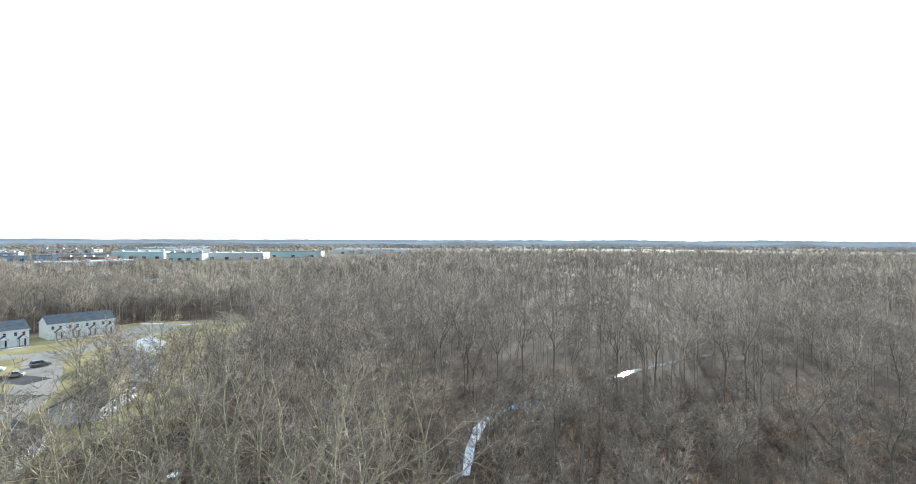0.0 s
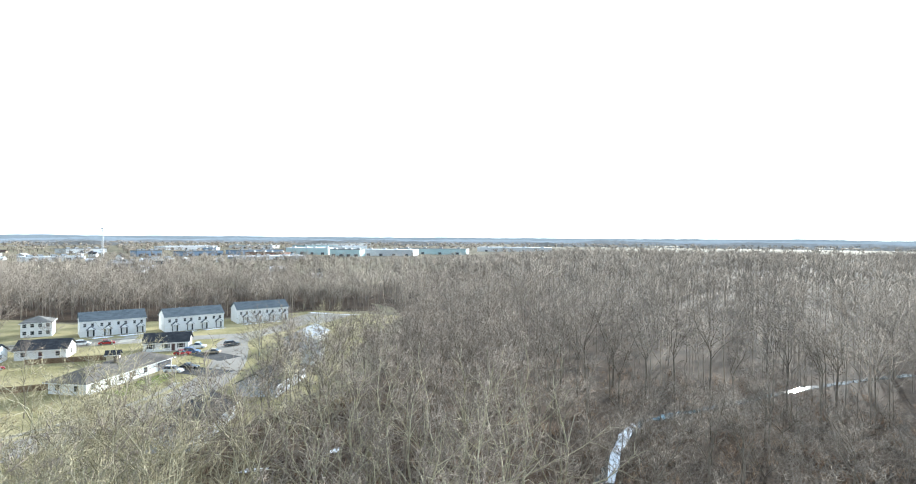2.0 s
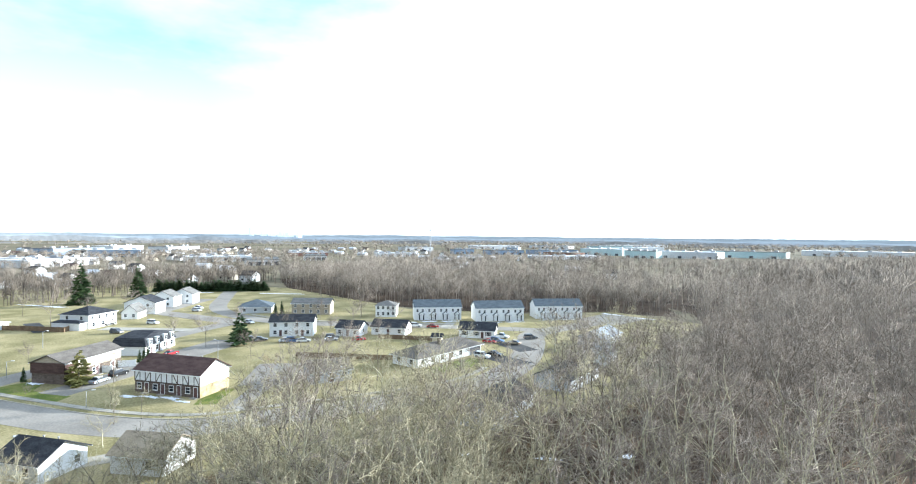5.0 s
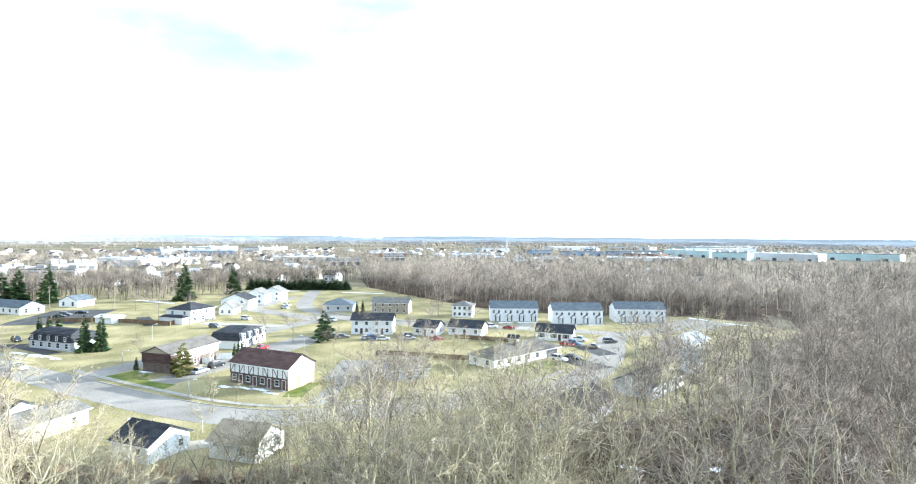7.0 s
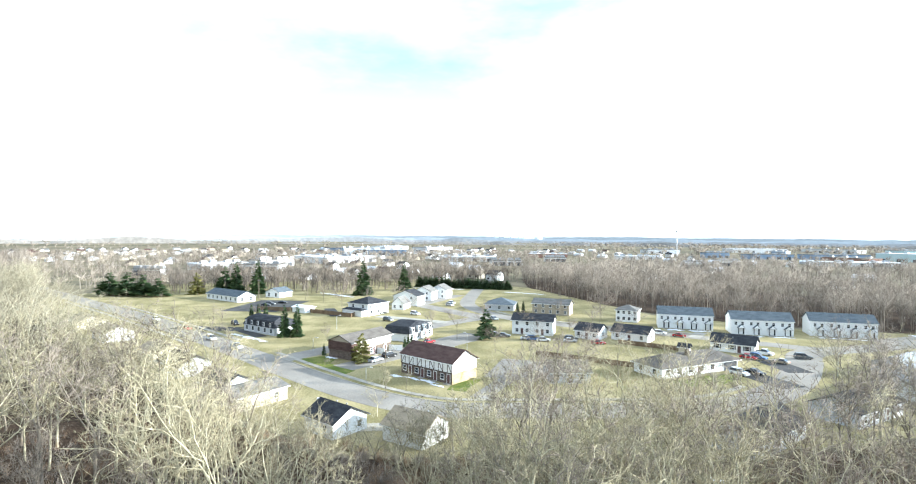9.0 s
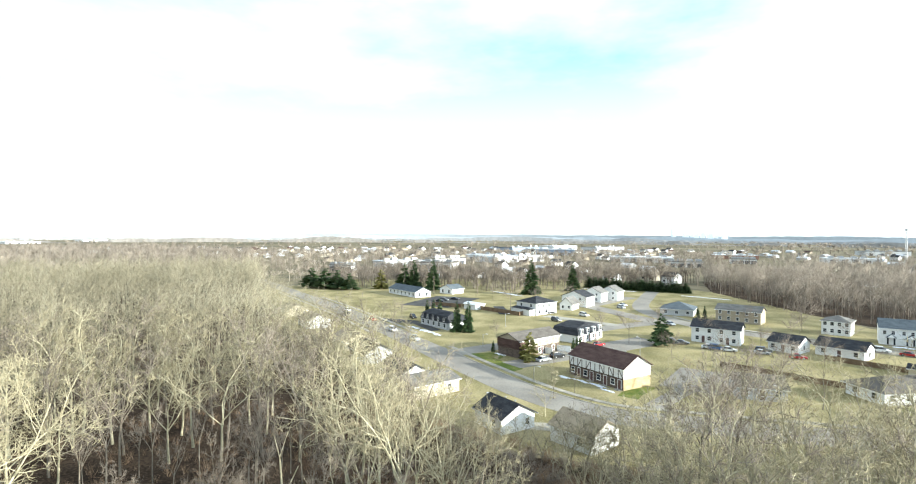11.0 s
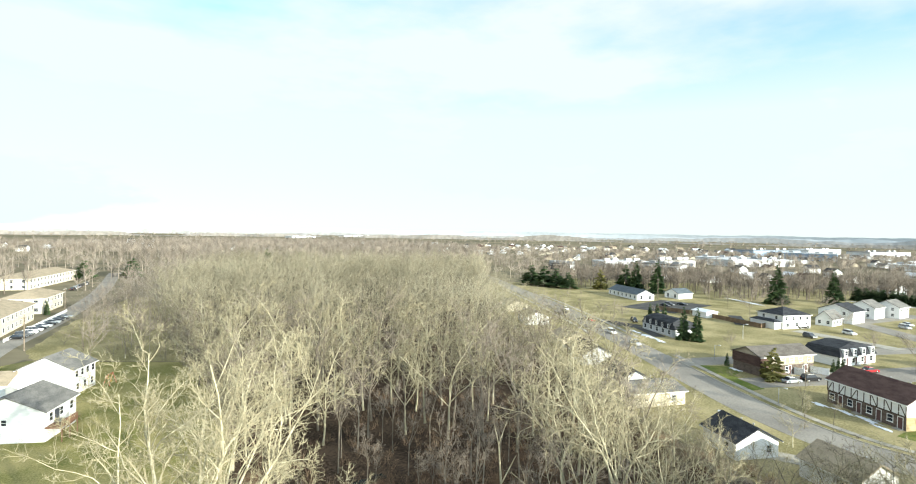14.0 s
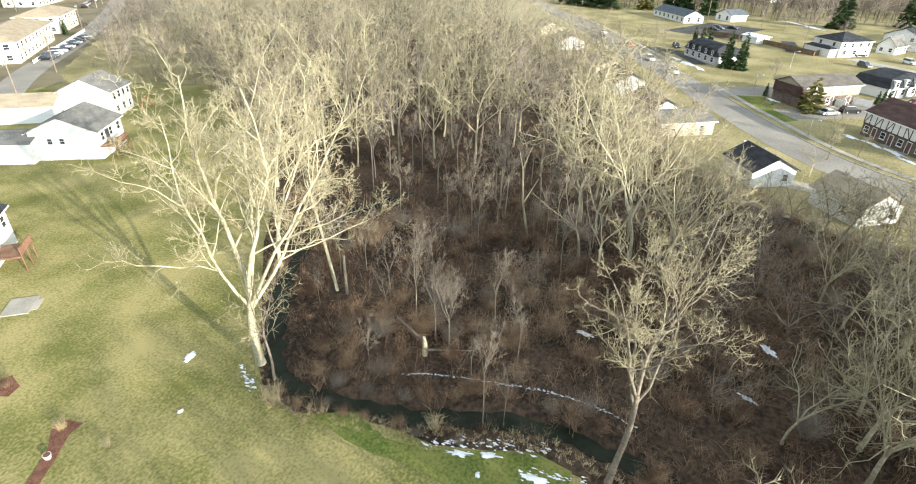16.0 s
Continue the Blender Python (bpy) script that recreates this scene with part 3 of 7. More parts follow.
def house(name, a, b, depth, eave, ridge, roof, walls, roofmat, label, group="houses", over=0.45, upper=None, split=2.6):
    """A house on a rectangle: walls with gables where the roof has them, a thick roof, trim along the eaves. roof: x, y, hip, mansard or flat."""
    m, w = frame_of(a, b)
    h = thing(name, m, label, "house", group)
    d, o, t = depth, over, 0.18
    s = Soup().box(0, 0, -0.1, w, d, split if upper or roof == "mansard" else eave)
    if upper:
        part("wall", s, M[walls], h)
        s = Soup().box(-0.03, -0.03, split, w + 0.03, d + 0.03, eave)
    if roof == "x":
        for x0, x1 in ((0, 0.2), (w - 0.2, w)):
            s.add([(x0, 0, eave), (x0, d, eave), (x0, d / 2, ridge - 0.05), (x1, 0, eave), (x1, d, eave), (x1, d / 2, ridge - 0.05)], [(0, 1, 2), (3, 5, 4), (0, 2, 5, 3), (1, 4, 5, 2)])
    if roof == "y":
        for y0, y1 in ((0, 0.2), (d - 0.2, d)):
            s.add([(0, y0, eave), (w, y0, eave), (w / 2, y0, ridge - 0.05), (0, y1, eave), (w, y1, eave), (w / 2, y1, ridge - 0.05)], [(0, 1, 2), (3, 5, 4), (0, 2, 5, 3), (1, 4, 5, 2)])
    part("wall" if not upper else "upper_wall", s, M[upper or walls], h)
    r = Soup()
    if roof in "xy":
        if roof == "x":
            k = (ridge - eave) / (d / 2)
            for y0, y1 in ((-o, d / 2), (d + o, d / 2)):
                r.slab([(-o, y0, eave - k * o + t), (w + o, y0, eave - k * o + t), (w + o, y1, ridge + t), (-o, y1, ridge + t)], t)
        else:
            k = (ridge - eave) / (w / 2)
            for x0, x1 in ((-o, w / 2), (w + o, w / 2)):
                r.slab([(x0, -o, eave - k * o + t), (x0, d + o, eave - k * o + t), (x1, d + o, ridge + t), (x1, -o, ridge + t)], t)
        part("roof", r, M[roofmat], h)
        if roof == "x":
            for y in (-o - 0.05, d + o):
                part("fascia", Soup().box(-o, y, eave - k * o - 0.08, w + o, y + 0.05, eave - k * o + 0.12), M["trim"], h)
        else:
            for x in (-o - 0.05, w + o):
                part("fascia", Soup().box(x, -o, eave - k * o - 0.08, x + 0.05, d + o, eave - k * o + 0.12), M["trim"], h)
    elif roof == "hip":
        i = min(w, d) / 2
        c = [(-o, -o, eave), (w + o, -o, eave), (w + o, d + o, eave), (-o, d + o, eave)]
        p, q = ((i, d / 2, ridge), (w - i, d / 2, ridge)) if w >= d else ((w / 2, i, ridge), (w / 2, d - i, ridge))
        r.add(c + [p, q] + [(x, y, z - 0.2) for x, y, z in c], ([(0, 1, 5, 4), (1, 2, 5), (2, 3, 4, 5), (3, 0, 4)] if w >= d else [(0, 1, 4), (1, 2, 5, 4), (2, 3, 5), (3, 0, 4, 5)]) +
              [(0, 6, 7, 1), (1, 7, 8, 2), (2, 8, 9, 3), (3, 9, 6, 0), (6, 9, 8, 7)])
        part("roof", r, M[roofmat], h)
        part("fascia", Soup().box(-o - 0.04, -o - 0.04, eave - 0.24, w + o + 0.04, d + o + 0.04, eave - 0.06), M["trim"], h)
    elif roof == "mansard":
        c = [(-0.3, -0.3, split), (w + 0.3, -0.3, split), (w + 0.3, d + 0.3, split), (-0.3, d + 0.3, split)]
        e = [(0.7, 0.7, eave), (w - 0.7, 0.7, eave), (w - 0.7, d - 0.7, eave), (0.7, d - 0.7, eave)]
        f = [(1.6, d / 2 - 1, ridge), (w - 1.6, d / 2 - 1, ridge), (w - 1.6, d / 2 + 1, ridge), (1.6, d / 2 + 1, ridge)]
        r.add(c + e + f, [(0, 3, 2, 1), (8, 9, 10, 11)] + [(i + j, (i + 1) % 4 + j, (i + 1) % 4 + 4 + j, i + 4 + j) for j in (0, 4) for i in range(4)])
        part("roof", r, M[roofmat], h)
    else:
        part("roof", Soup().box(-0.1, -0.1, eave, w + 0.1, d + 0.1, eave + 0.12), M[roofmat], h)
        par = Soup()
        for q in ((-0.2, -0.2, w + 0.2, 0.1), (-0.2, d - 0.1, w + 0.2, d + 0.2), (-0.2, 0.1, 0.1, d - 0.1), (w - 0.1, 0.1, w + 0.2, d - 0.1)):
            par.box(q[0], q[1], eave - 0.2, q[2], q[3], eave + 0.5)
        part("parapet", par, M[walls], h)
    return h, w, d


def windows(h, w, d, face, n, z, ww=1.0, hh=1.3, shutters=False, lo=0.0, hi=1.0):
    m = face_matrix(face, w, d)
    length = w if face in ("front", "back") else d
    for i in range(n):
        window(h, m, length * (lo + (hi - lo) * (i + 0.5) / n), z, ww, hh, shutters)


def chimney(h, x, y, z0, z1, mat="brick"):
    part("chimney", Soup().box(x - 0.45, y - 0.35, z0, x + 0.45, y + 0.35, z1).box(x - 0.52, y - 0.42, z1, x + 0.52, y + 0.42, z1 + 0.12), M[mat], h)


def vents(h, spots):
    for x, y, z in spots:
        part("roof_vent", shared("vent", lambda: Soup().tube((0, 0, 0), (0, 0, 0.55), 0.09, 0.09, 6).box(-0.14, -0.14, 0.55, 0.14, 0.14, 0.62).mesh("roof_vent", M["steel"])), None, h).location = (x, y, z)


# half-timbered row house
h, w, d = house("row_house", (-134.9, 33.6), (-119.8, 42.0), 9.0, 5.0, 7.5, "x", "brick", "r_brown", "half-timbered row house with brown roof, brick below", upper="white", split=2.55)
windows(h, w, d, "front", 6, 3.3, 0.9, 1.1)
for i in range(4):
    window(h, face_matrix("front", w, d), w * (i + 0.28) / 4, 0.9, 1.1, 1.2)
    house_door(h, face_matrix("front", w, d), w * (i + 0.75) / 4)
tb = Soup().box(-0.1, -0.1, 2.5, w + 0.1, -0.031, 2.68).box(-0.1, -0.1, 4.75, w + 0.1, -0.031, 4.95)
part("timber_beam", tb, M["timber"], h, "dark timber beams")
for i in range(13):
    x = w * i / 12
    part("timber_post", Soup().box(x - 0.08, -0.1, 2.68, x + 0.08, -0.032, 4.75), M["timber"], h)
for i in (0, 2, 4, 7, 9, 11):
    x0, x1 = w * i / 12 + 0.1, w * (i + 1) / 12 - 0.1
    if i % 2:
        x0, x1 = x1, x0
    part("timber_brace", Soup().add([(x0 - 0.09, -0.09, 2.68), (x0 + 0.09, -0.09, 2.68), (x1 + 0.09, -0.09, 4.75), (x1 - 0.09, -0.09, 4.75), (x0 - 0.09, -0.033, 2.68), (x0 + 0.09, -0.033, 2.68), (x1 + 0.09, -0.033, 4.75), (x1 - 0.09, -0.033, 4.75)], [(0, 1, 2, 3), (4, 7, 6, 5), (0, 4, 5, 1), (1, 5, 6, 2), (2, 6, 7, 3), (3, 7, 4, 0)]), M["timber"], h)
part("end_wall", Soup().box(w + 0.004, 0.02, 0, w + 0.05, d - 0.02, 2.54), M["buff"], h, "buff brick end wall")
vents(h, [(3, 5.5, 7.0), (9, 5.5, 7.0), (13, 5.5, 7.0)])

# houses along the wood, gable ends to the trees
for i, (k, e, ln, wd, wall, rf, lab) in enumerate([
        ((-93.4, 11.4), (-0.52, 0.854), 8, 7.6, "white", "r_dark", "white bungalow with a charcoal shingle roof"),
        ((-84.3, 24.6), (-0.6, 0.8), 8.5, 7.4, "white", "r_tan", "white bungalow with a worn tan roof"),
        ((-113.5, -4.6), (-0.58, 0.815), 9, 12, "cream", "r_grey", "cream bungalow with a grey-brown roof"),
        ((-122.5, -8.2), (-0.5, 0.866), 12, 8, "white", "r_dark", "white bungalow with a dark roof and snow"),
        ((-145, -19), (-0.48, 0.877), 12, 8.5, "grey", "r_dark", "grey bungalow with a charcoal roof"),
        ((-162, -27), (-0.48, 0.877), 12, 9, "cream", "r_tan", "cream bungalow with a tan roof"),
        ((-199, -47), (-0.48, 0.877), 12, 9, "white", "r_tan", "white bungalow with a tan roof"),
        ((-228, -62), (-0.48, 0.877), 12, 9, "cream", "r_tan", "cream bungalow with a tan roof")]):
    e2 = (-e[1], e[0])
    h, w, d = house("bungalow", (k[0] + e2[0] * ln, k[1] + e2[1] * ln), k, wd, 2.9, 4.9 if i != 2 else 4.0, "x" if i != 2 else "y", wall, rf, lab)
    windows(h, w, d, "front", 3 if i > 1 else 1, 1.0, 1.0, 1.2, lo=0.0 if i > 1 else 0.45)
    windows(h, w, d, "right", 1, 1.0, 0.9, 1.1, lo=0.55)
    windows(h, w, d, "back", 3, 1.0, 1.2, 1.2)
    house_door(h, face_matrix("back", w, d), w * 0.5)
    vents(h, [(w * 0.4, d * 0.62, 4.3), (w * 0.7, d * 0.66, 4.2)])

# houses behind the near trees; the first two greyed to imitate shaded fronts
for a, b, dp, wall, rf, lab in [((-63, 73), (-68.5, 90), 9, "grey", "r_dark", "white bungalow greyed for shade, dark roof among trees"),
                               ((-68, 103), (-71, 120), 9, "grey", "r_dark", "white bungalow greyed for shade, dark shingle roof"),
                               ((-88, 152), (-91, 168), 9, "grey", "r_pale", "grey bungalow with a pale blue-grey roof"),
                               ((-75, 132), (-80, 146), 9, "white", "r_slate", "white bungalow with a slate-grey roof")]:
    h, w, d = house("bungalow", a, b, dp, 2.9, 5.0, "x", wall, rf, lab)
    windows(h, w, d, "front", 4, 1.0, 1.0, 1.2)
    windows(h, w, d, "right", 2, 1.0, 0.9, 1.1)
    house_door(h, face_matrix("front", w, d), w * 0.62)

# ranch house with carport
h, w, d = house("ranch_house", (-108.0, 92.5), (-110.6, 119.6), 9.5, 2.7, 5.0, "hip", "white", "r_taupe", "white ranch house with a wide taupe hip roof", over=0.7)
windows(h, w, d, "front", 5, 0.9, 1.3, 1.3, lo=0.0, hi=0.72)
windows(h, w, d, "left", 2, 0.9, 1.2, 1.2)
house_door(h, face_matrix("front", w, d), w * 0.47)
# dark sheet over solid wall, imitating the shade inside a carport
part("carport_shade_panel", Soup().box(w * 0.80, -0.03, 0.05, w - 0.5, 0.0, 2.3), M["shutter"], h, "dark panel standing in for the carport's shade")
for x in (w * 0.8 - 0.1, w - 0.45):
    part("carport_post", Soup().box(x, -0.12, 0, x + 0.14, -0.035, 2.45), M["trim"], h)
chimney(h, w * 0.45, 3.4, 3.2, 5.9)
h, w, d = house("bungalow", (-132, 131.5), (-121.9, 138.4), 8, 2.8, 5.0, "x", "white", "r_dark", "white bungalow with dark roof and black shutters")
windows(h, w, d, "front", 3, 1.0, 1.1, 1.3, True)
house_door(h, face_matrix("front", w, d), w * 0.66)
vents(h, [(4, 2.5, 4.0), (6, 2.2, 3.9)])
for a, b, lab in [((-162.7, 102.0), (-155.6, 106.7), "white bungalow with a charcoal roof behind trees"), ((-156.5, 112.5), (-146.3, 119.3), "white bungalow with a charcoal roof and a fence")]:
    h, w, d = house("bungalow", a, b, 8, 2.9, 5.0, "x", "white", "r_dark", lab)
    windows(h, w, d, "front", 3, 1.0, 1.0, 1.2)
    windows(h, w, d, "right", 1, 1.0, 1.0, 1.2)
    house_door(h, face_matrix("front", w, d), w * 0.5)
h, w, d = house("duplex", (-176.3, 84.5), (-167.5, 96.0), 8, 5.0, 7.0, "x", "white", "r_dark", "white two-storey duplex with a charcoal roof")
for z in (0.9, 3.4):
    windows(h, w, d, "front", 4, z, 1.0, 1.2)
windows(h, w, d, "right", 1, 3.4, 0.9, 1.1)
for u in (0.25, 0.75):
    house_door(h, face_matrix("front", w, d), w * u)
h, w, d = house("duplex", (-189.3, 138.2), (-183.2, 144.2), 9, 4.9, 6.7, "hip", "white", "r_grey", "white two-storey house with a grey hip roof")
for z in (0.9, 3.4):
    windows(h, w, d, "front", 4, z, 1.0, 1.2)
h, w, d = house("ranch_house", (-236.0, 99.0), (-229.0, 110.5), 13, 2.9, 5.6, "hip", "grey", "r_slate", "grey ranch house with a slate hip roof", over=0.6)
windows(h, w, d, "front", 3, 0.9, 1.2, 1.2)
windows(h, w, d, "right", 3, 0.9, 1.2, 1.2)
h, w, d = house("duplex", (-219, 115), (-207.5, 127), 8, 4.9, 6.8, "x", "tan", "r_grey", "tan two-storey duplex with a grey roof")
for z in (0.9, 3.4):
    windows(h, w, d, "front", 5, z, 1.0, 1.2)

h, w, d = house("bungalow", (-113.5, 64.5), (-110.6, 73.8), 8, 2.8, 4.7, "x", "grey", "r_taupe", "low grey bungalow half hidden by bare trees")
windows(h, w, d, "front", 3, 1.0, 1.2, 1.2)
house_door(h, face_matrix("front", w, d), w * 0.5)

# townhouses
for a, b in (((-171.0, 144.3), (-159.3, 160.0)), ((-151.8, 161.0), (-140.3, 177.6)), ((-140.2, 185.5), (-127.5, 201.5))):
    h, w, d = house("townhouse_row", a, b, 10, 5.4, 7.9, "x", "white", "r_slate", "white two-storey townhouse row with slate-grey roof", "townhouses", over=0.3)
    fm = face_matrix("front", w, d)
    for i in range(4):
        u = w * (i + 0.5) / 4
        house_door(h, fm, u + 0.6, "trim", hood=True)
        window(h, fm, u - 1.1, 3.5, 0.8, 1.1)
        window(h, fm, u + 1.1, 3.5, 0.8, 1.1)
    vents(h, [(w * 0.3, 6, 7.4), (w * 0.7, 6, 7.4)])

# two-storey houses across the field
h, w, d = house("family_house", (-242, 36), (-232.4, 43), 13, 5.2, 7.6, "hip", "white", "r_dark", "white two-storey house with a dark hip roof")
windows(h, w, d, "front", 2, 3.4, 1.0, 1.2)
windows(h, w, d, "right", 4, 3.4, 1.0, 1.2)
windows(h, w, d, "right", 3, 0.9, 1.2, 1.3)
wing, _, _ = house("garage_wing", (-240.0, 33.2), (-230.8, 39.9), 3.0, 2.7, 3.6, "hip", "white", "r_dark", "low white garage wing with a dark roof", over=0.3)
h, w, d = house("family_house", (-251, 57.6), (-247.6, 62.5), 9, 3.0, 5.8, "y", "white", "r_grey", "white gabled house with a steep grey roof")
windows(h, w, d, "front", 2, 0.9, 1.0, 1.2)
windows(h, w, d, "right", 3, 0.9, 1.0, 1.2)
h, w, d = house("family_house", (-266, 62), (-258, 72), 10, 5.0, 7.6, "y", "white", "r_dark", "white gabled house with a dark roof")
windows(h, w, d, "front", 2, 3.4, 1.0, 1.2)
for a, b in (((-283, 77), (-277, 85)), ((-290, 88), (-284, 96))):
    h, w, d = house("family_house", a, b, 10, 5.0, 7.6, "y", "white", "r_grey", "white two-storey house with a grey gable roof")
    windows(h, w, d, "front", 2, 3.4, 1.0, 1.2)
    windows(h, w, d, "front", 2, 0.9, 1.0, 1.2)
    windows(h, w, d, "right", 3, 3.4, 1.0, 1.2)

# brick block, white mansard and black mansard
h, w, d = house("apartment_house", (-158.2, 18.2), (-151.6, 23.4), 17.5, 4.9, 6.6, "y", "brick", "r_taupe", "brown brick apartment house, tan upper storey", upper="tan", split=2.5)
windows(h, w, d, "right", 6, 3.1, 1.3, 1.2)
windows(h, w, d, "right", 3, 0.7, 1.3, 1.3)
for u in (0.25, 0.55, 0.85):
    house_door(h, face_matrix("right", w, d), d * u)
part("end_shingles", Soup().box(-0.2, -0.2, 2.5, w + 0.2, -0.04, 4.9).box(w + 0.04, -0.2, 2.5, w + 0.2, 3.5, 4.9), M["r_brown"], h, "dark shingled end wall")
h, w, d = house("mansard_house", (-179.0, 38.4), (-171.8, 45.4), 15.5, 4.9, 5.9, "mansard", "white", "r_dark", "white house with dark mansard roof and dormers", split=2.6)
for i in range(4):
    y = d * (i + 0.5) / 4
    dm = part("dormer", Soup().box(w - 0.9, y - 0.75, 2.65, w + 0.34, y + 0.75, 4.5).box(w - 1.0, y - 0.85, 4.5, w + 0.42, y + 0.85, 4.6), M["trim"], h)
    window(h, face_matrix("right", w, d) @ Matrix.Translation((0, -0.37, 0)), y, 3.1, 1.0, 1.2)
windows(h, w, d, "right", 4, 0.8, 1.3, 1.4)
for u in (0.25, 0.5, 0.75):
    house_door(h, face_matrix("right", w, d), d * u - 0.9)
h, w, d = house("mansard_house", (-211.0, -6.0), (-196.5, 4.0), 9, 4.9, 5.9, "mansard", "grey", "r_dark", "grey house with black mansard roof beside spruces", split=2.6)
for i in range(5):
    x = w * (i + 0.5) / 5
    part("dormer", Soup().box(x - 0.7, -0.36, 2.75, x + 0.7, 0.9, 4.5).box(x - 0.8, -0.45, 4.5, x + 0.8, 1.0, 4.62), M["r_dark"], h)
    window(h, face_matrix("front", w, d) @ Matrix.Translation((0, -0.37, 0)), x, 3.1, 0.8, 1.1)
windows(h, w, d, "front", 5, 0.8, 1.3, 1.4)
h, w, d = house("office_building", (-322, -28), (-297, -11.6), 10, 3.0, 5.4, "x", "white", "r_slate", "long white office building with a slate roof")
windows(h, w, d, "front", 7, 0.9, 1.2, 1.4)
windows(h, w, d, "right", 2, 0.6, 1.2, 2.0)
h, w, d = house("office_building", (-321, 2), (-314, 9), 10, 3.0, 5.2, "y", "white", "r_slate", "small white gabled office building")
windows(h, w, d, "front", 2, 0.6, 1.2, 1.9)
house("garage", (-255, 13), (-249, 18), 6, 2.4, 3.1, "x", "white", "r_white", "small white garage with a pale roof")
house("garden_shed", (-131.6, 118.8), (-129.2, 120.6), 2.4, 2.1, 2.9, "x", "cream", "r_dark", "small cream garden shed")

# white houses behind the lawn
h, w, d = house("white_house", (-52.0, -101.0), (-57.6, -91.6), 9.5, 5.0, 7.4, "y", "white", "r_grey", "white house with grey roof and a wooden deck")
windows(h, w, d, "front", 2, 2.9, 0.7, 0.9, lo=0.2, hi=0.55)
windows(h, w, d, "right", 3, 3.0, 1.0, 1.3)
house_door(h, face_matrix("right", w, d) @ Matrix.Translation((0, 0, 2.3)), d * 0.35, "shutter", 1.6)
h, w, d = house("white_house", (-44.5, -110.5), (-50.8, -99.6), 8, 3.6, 4.7, "x", "white", "r_grey", "low white wing with a grey roof")
h, w, d = house("white_house", (-70.8, -121.0), (-75.6, -111.6), 8, 5.4, 7.9, "y", "white", "r_grey", "white two-storey house with a grey gable roof")
windows(h, w, d, "right", 4, 3.6, 0.9, 1.3)
windows(h, w, d, "right", 3, 0.9, 0.9, 1.3)
h, w, d = house("white_house", (-60, -129), (-67.5, -119), 9, 3.4, 5.0, "x", "white", "r_tan", "low white wing with a tan roof")
h, w, d = house("white_house", (-16.6, -79.2), (-26.5, -68.8), 9, 5.0, 7.2, "y", "white", "r_dark", "white house with siding and a dark roof")
windows(h, w, d, "right", 3, 3.0, 1.0, 1.3)
windows(h, w, d, "front", 2, 3.0, 1.0, 1.3)


def deck(m, w, d, z, label):
    t = thing("deck", m, label, "deck")
    for i in range(int(d / 0.16)):
        part("board", shared(("board", w), lambda: Soup().box(0, 0, -0.04, w, 0.145, 0).mesh("board", M["wood"])), None, t).location = (0, 0.16 * i, z)
    for x in (0.05, w / 2, w - 0.15):
        part("post", Soup().box(x, 0.02, 0, x + 0.12, 0.14, z + 1.0), M["wood"], t)
        part("joist", Soup().box(x, 0.14, z - 0.24, x + 0.08, d, z - 0.045), M["wood"], t)
    part("rail", Soup().box(0, 0.02, z + 1.0, w, 0.14, z + 1.06), M["wood"], t)
    n = int(w / 0.14)
    for i in range(n):
        part("baluster", shared("bal", lambda: Soup().box(0, 0.06, 0.02, 0.045, 0.105, 1.0).mesh("baluster", M["wood"])), None, t).location = (0.06 + i * (w - 0.16) / n, 0, z)
    for i in range(10):
        part("tread", shared("tread", lambda: Soup().box(0, 0, 0, 1.0, 0.27, 0.04).mesh("tread", M["wood"])), None, t).location = (w, 0.2 + i * 0.0, z) if i == 0 else (w, 0.2 + 0.26 * i, z * (1 - i / 10))
    return t


m, w = frame_of((-55.4, -90.6), (-65, -95.6))
deck(m @ Matrix.Translation((2.2, -2.7, 0)), 4.5, 2.6, 2.45, "brown wooden deck with railing on posts")
m, w = frame_of((-20.4, -75.0), (-25.2, -69.5))
deck(frame_of((-26.7, -68.6), (-34.3, -75.5))[0] @ Matrix.Translation((0.3, -3.2, 0)), 3.6, 3.1, 2.2, "red-brown wooden deck with railing and stairs")

# apartment houses by the road
for a, b, dp in (((-100, -183), (-130, -213), 14), ((-140, -224), (-158, -240), 14), ((-187, -310), (-236, -347), 16), ((-60, -215), (-96, -250), 14), ((-150, -290), (-170, -325), 14)):
    h, w, d = house("apartment_building", a, b, dp, 6.0, 8.6, "hip", "cream", "r_tan", "cream two-storey apartment building, tan hip roof", "apartment buildings", over=0.7)
    for z in (0.9, 3.9):
        windows(h, w, d, "front", max(4, int(w / 4)), z, 1.4, 1.4)
        windows(h, w, d, "left", 3, z, 1.4, 1.4)


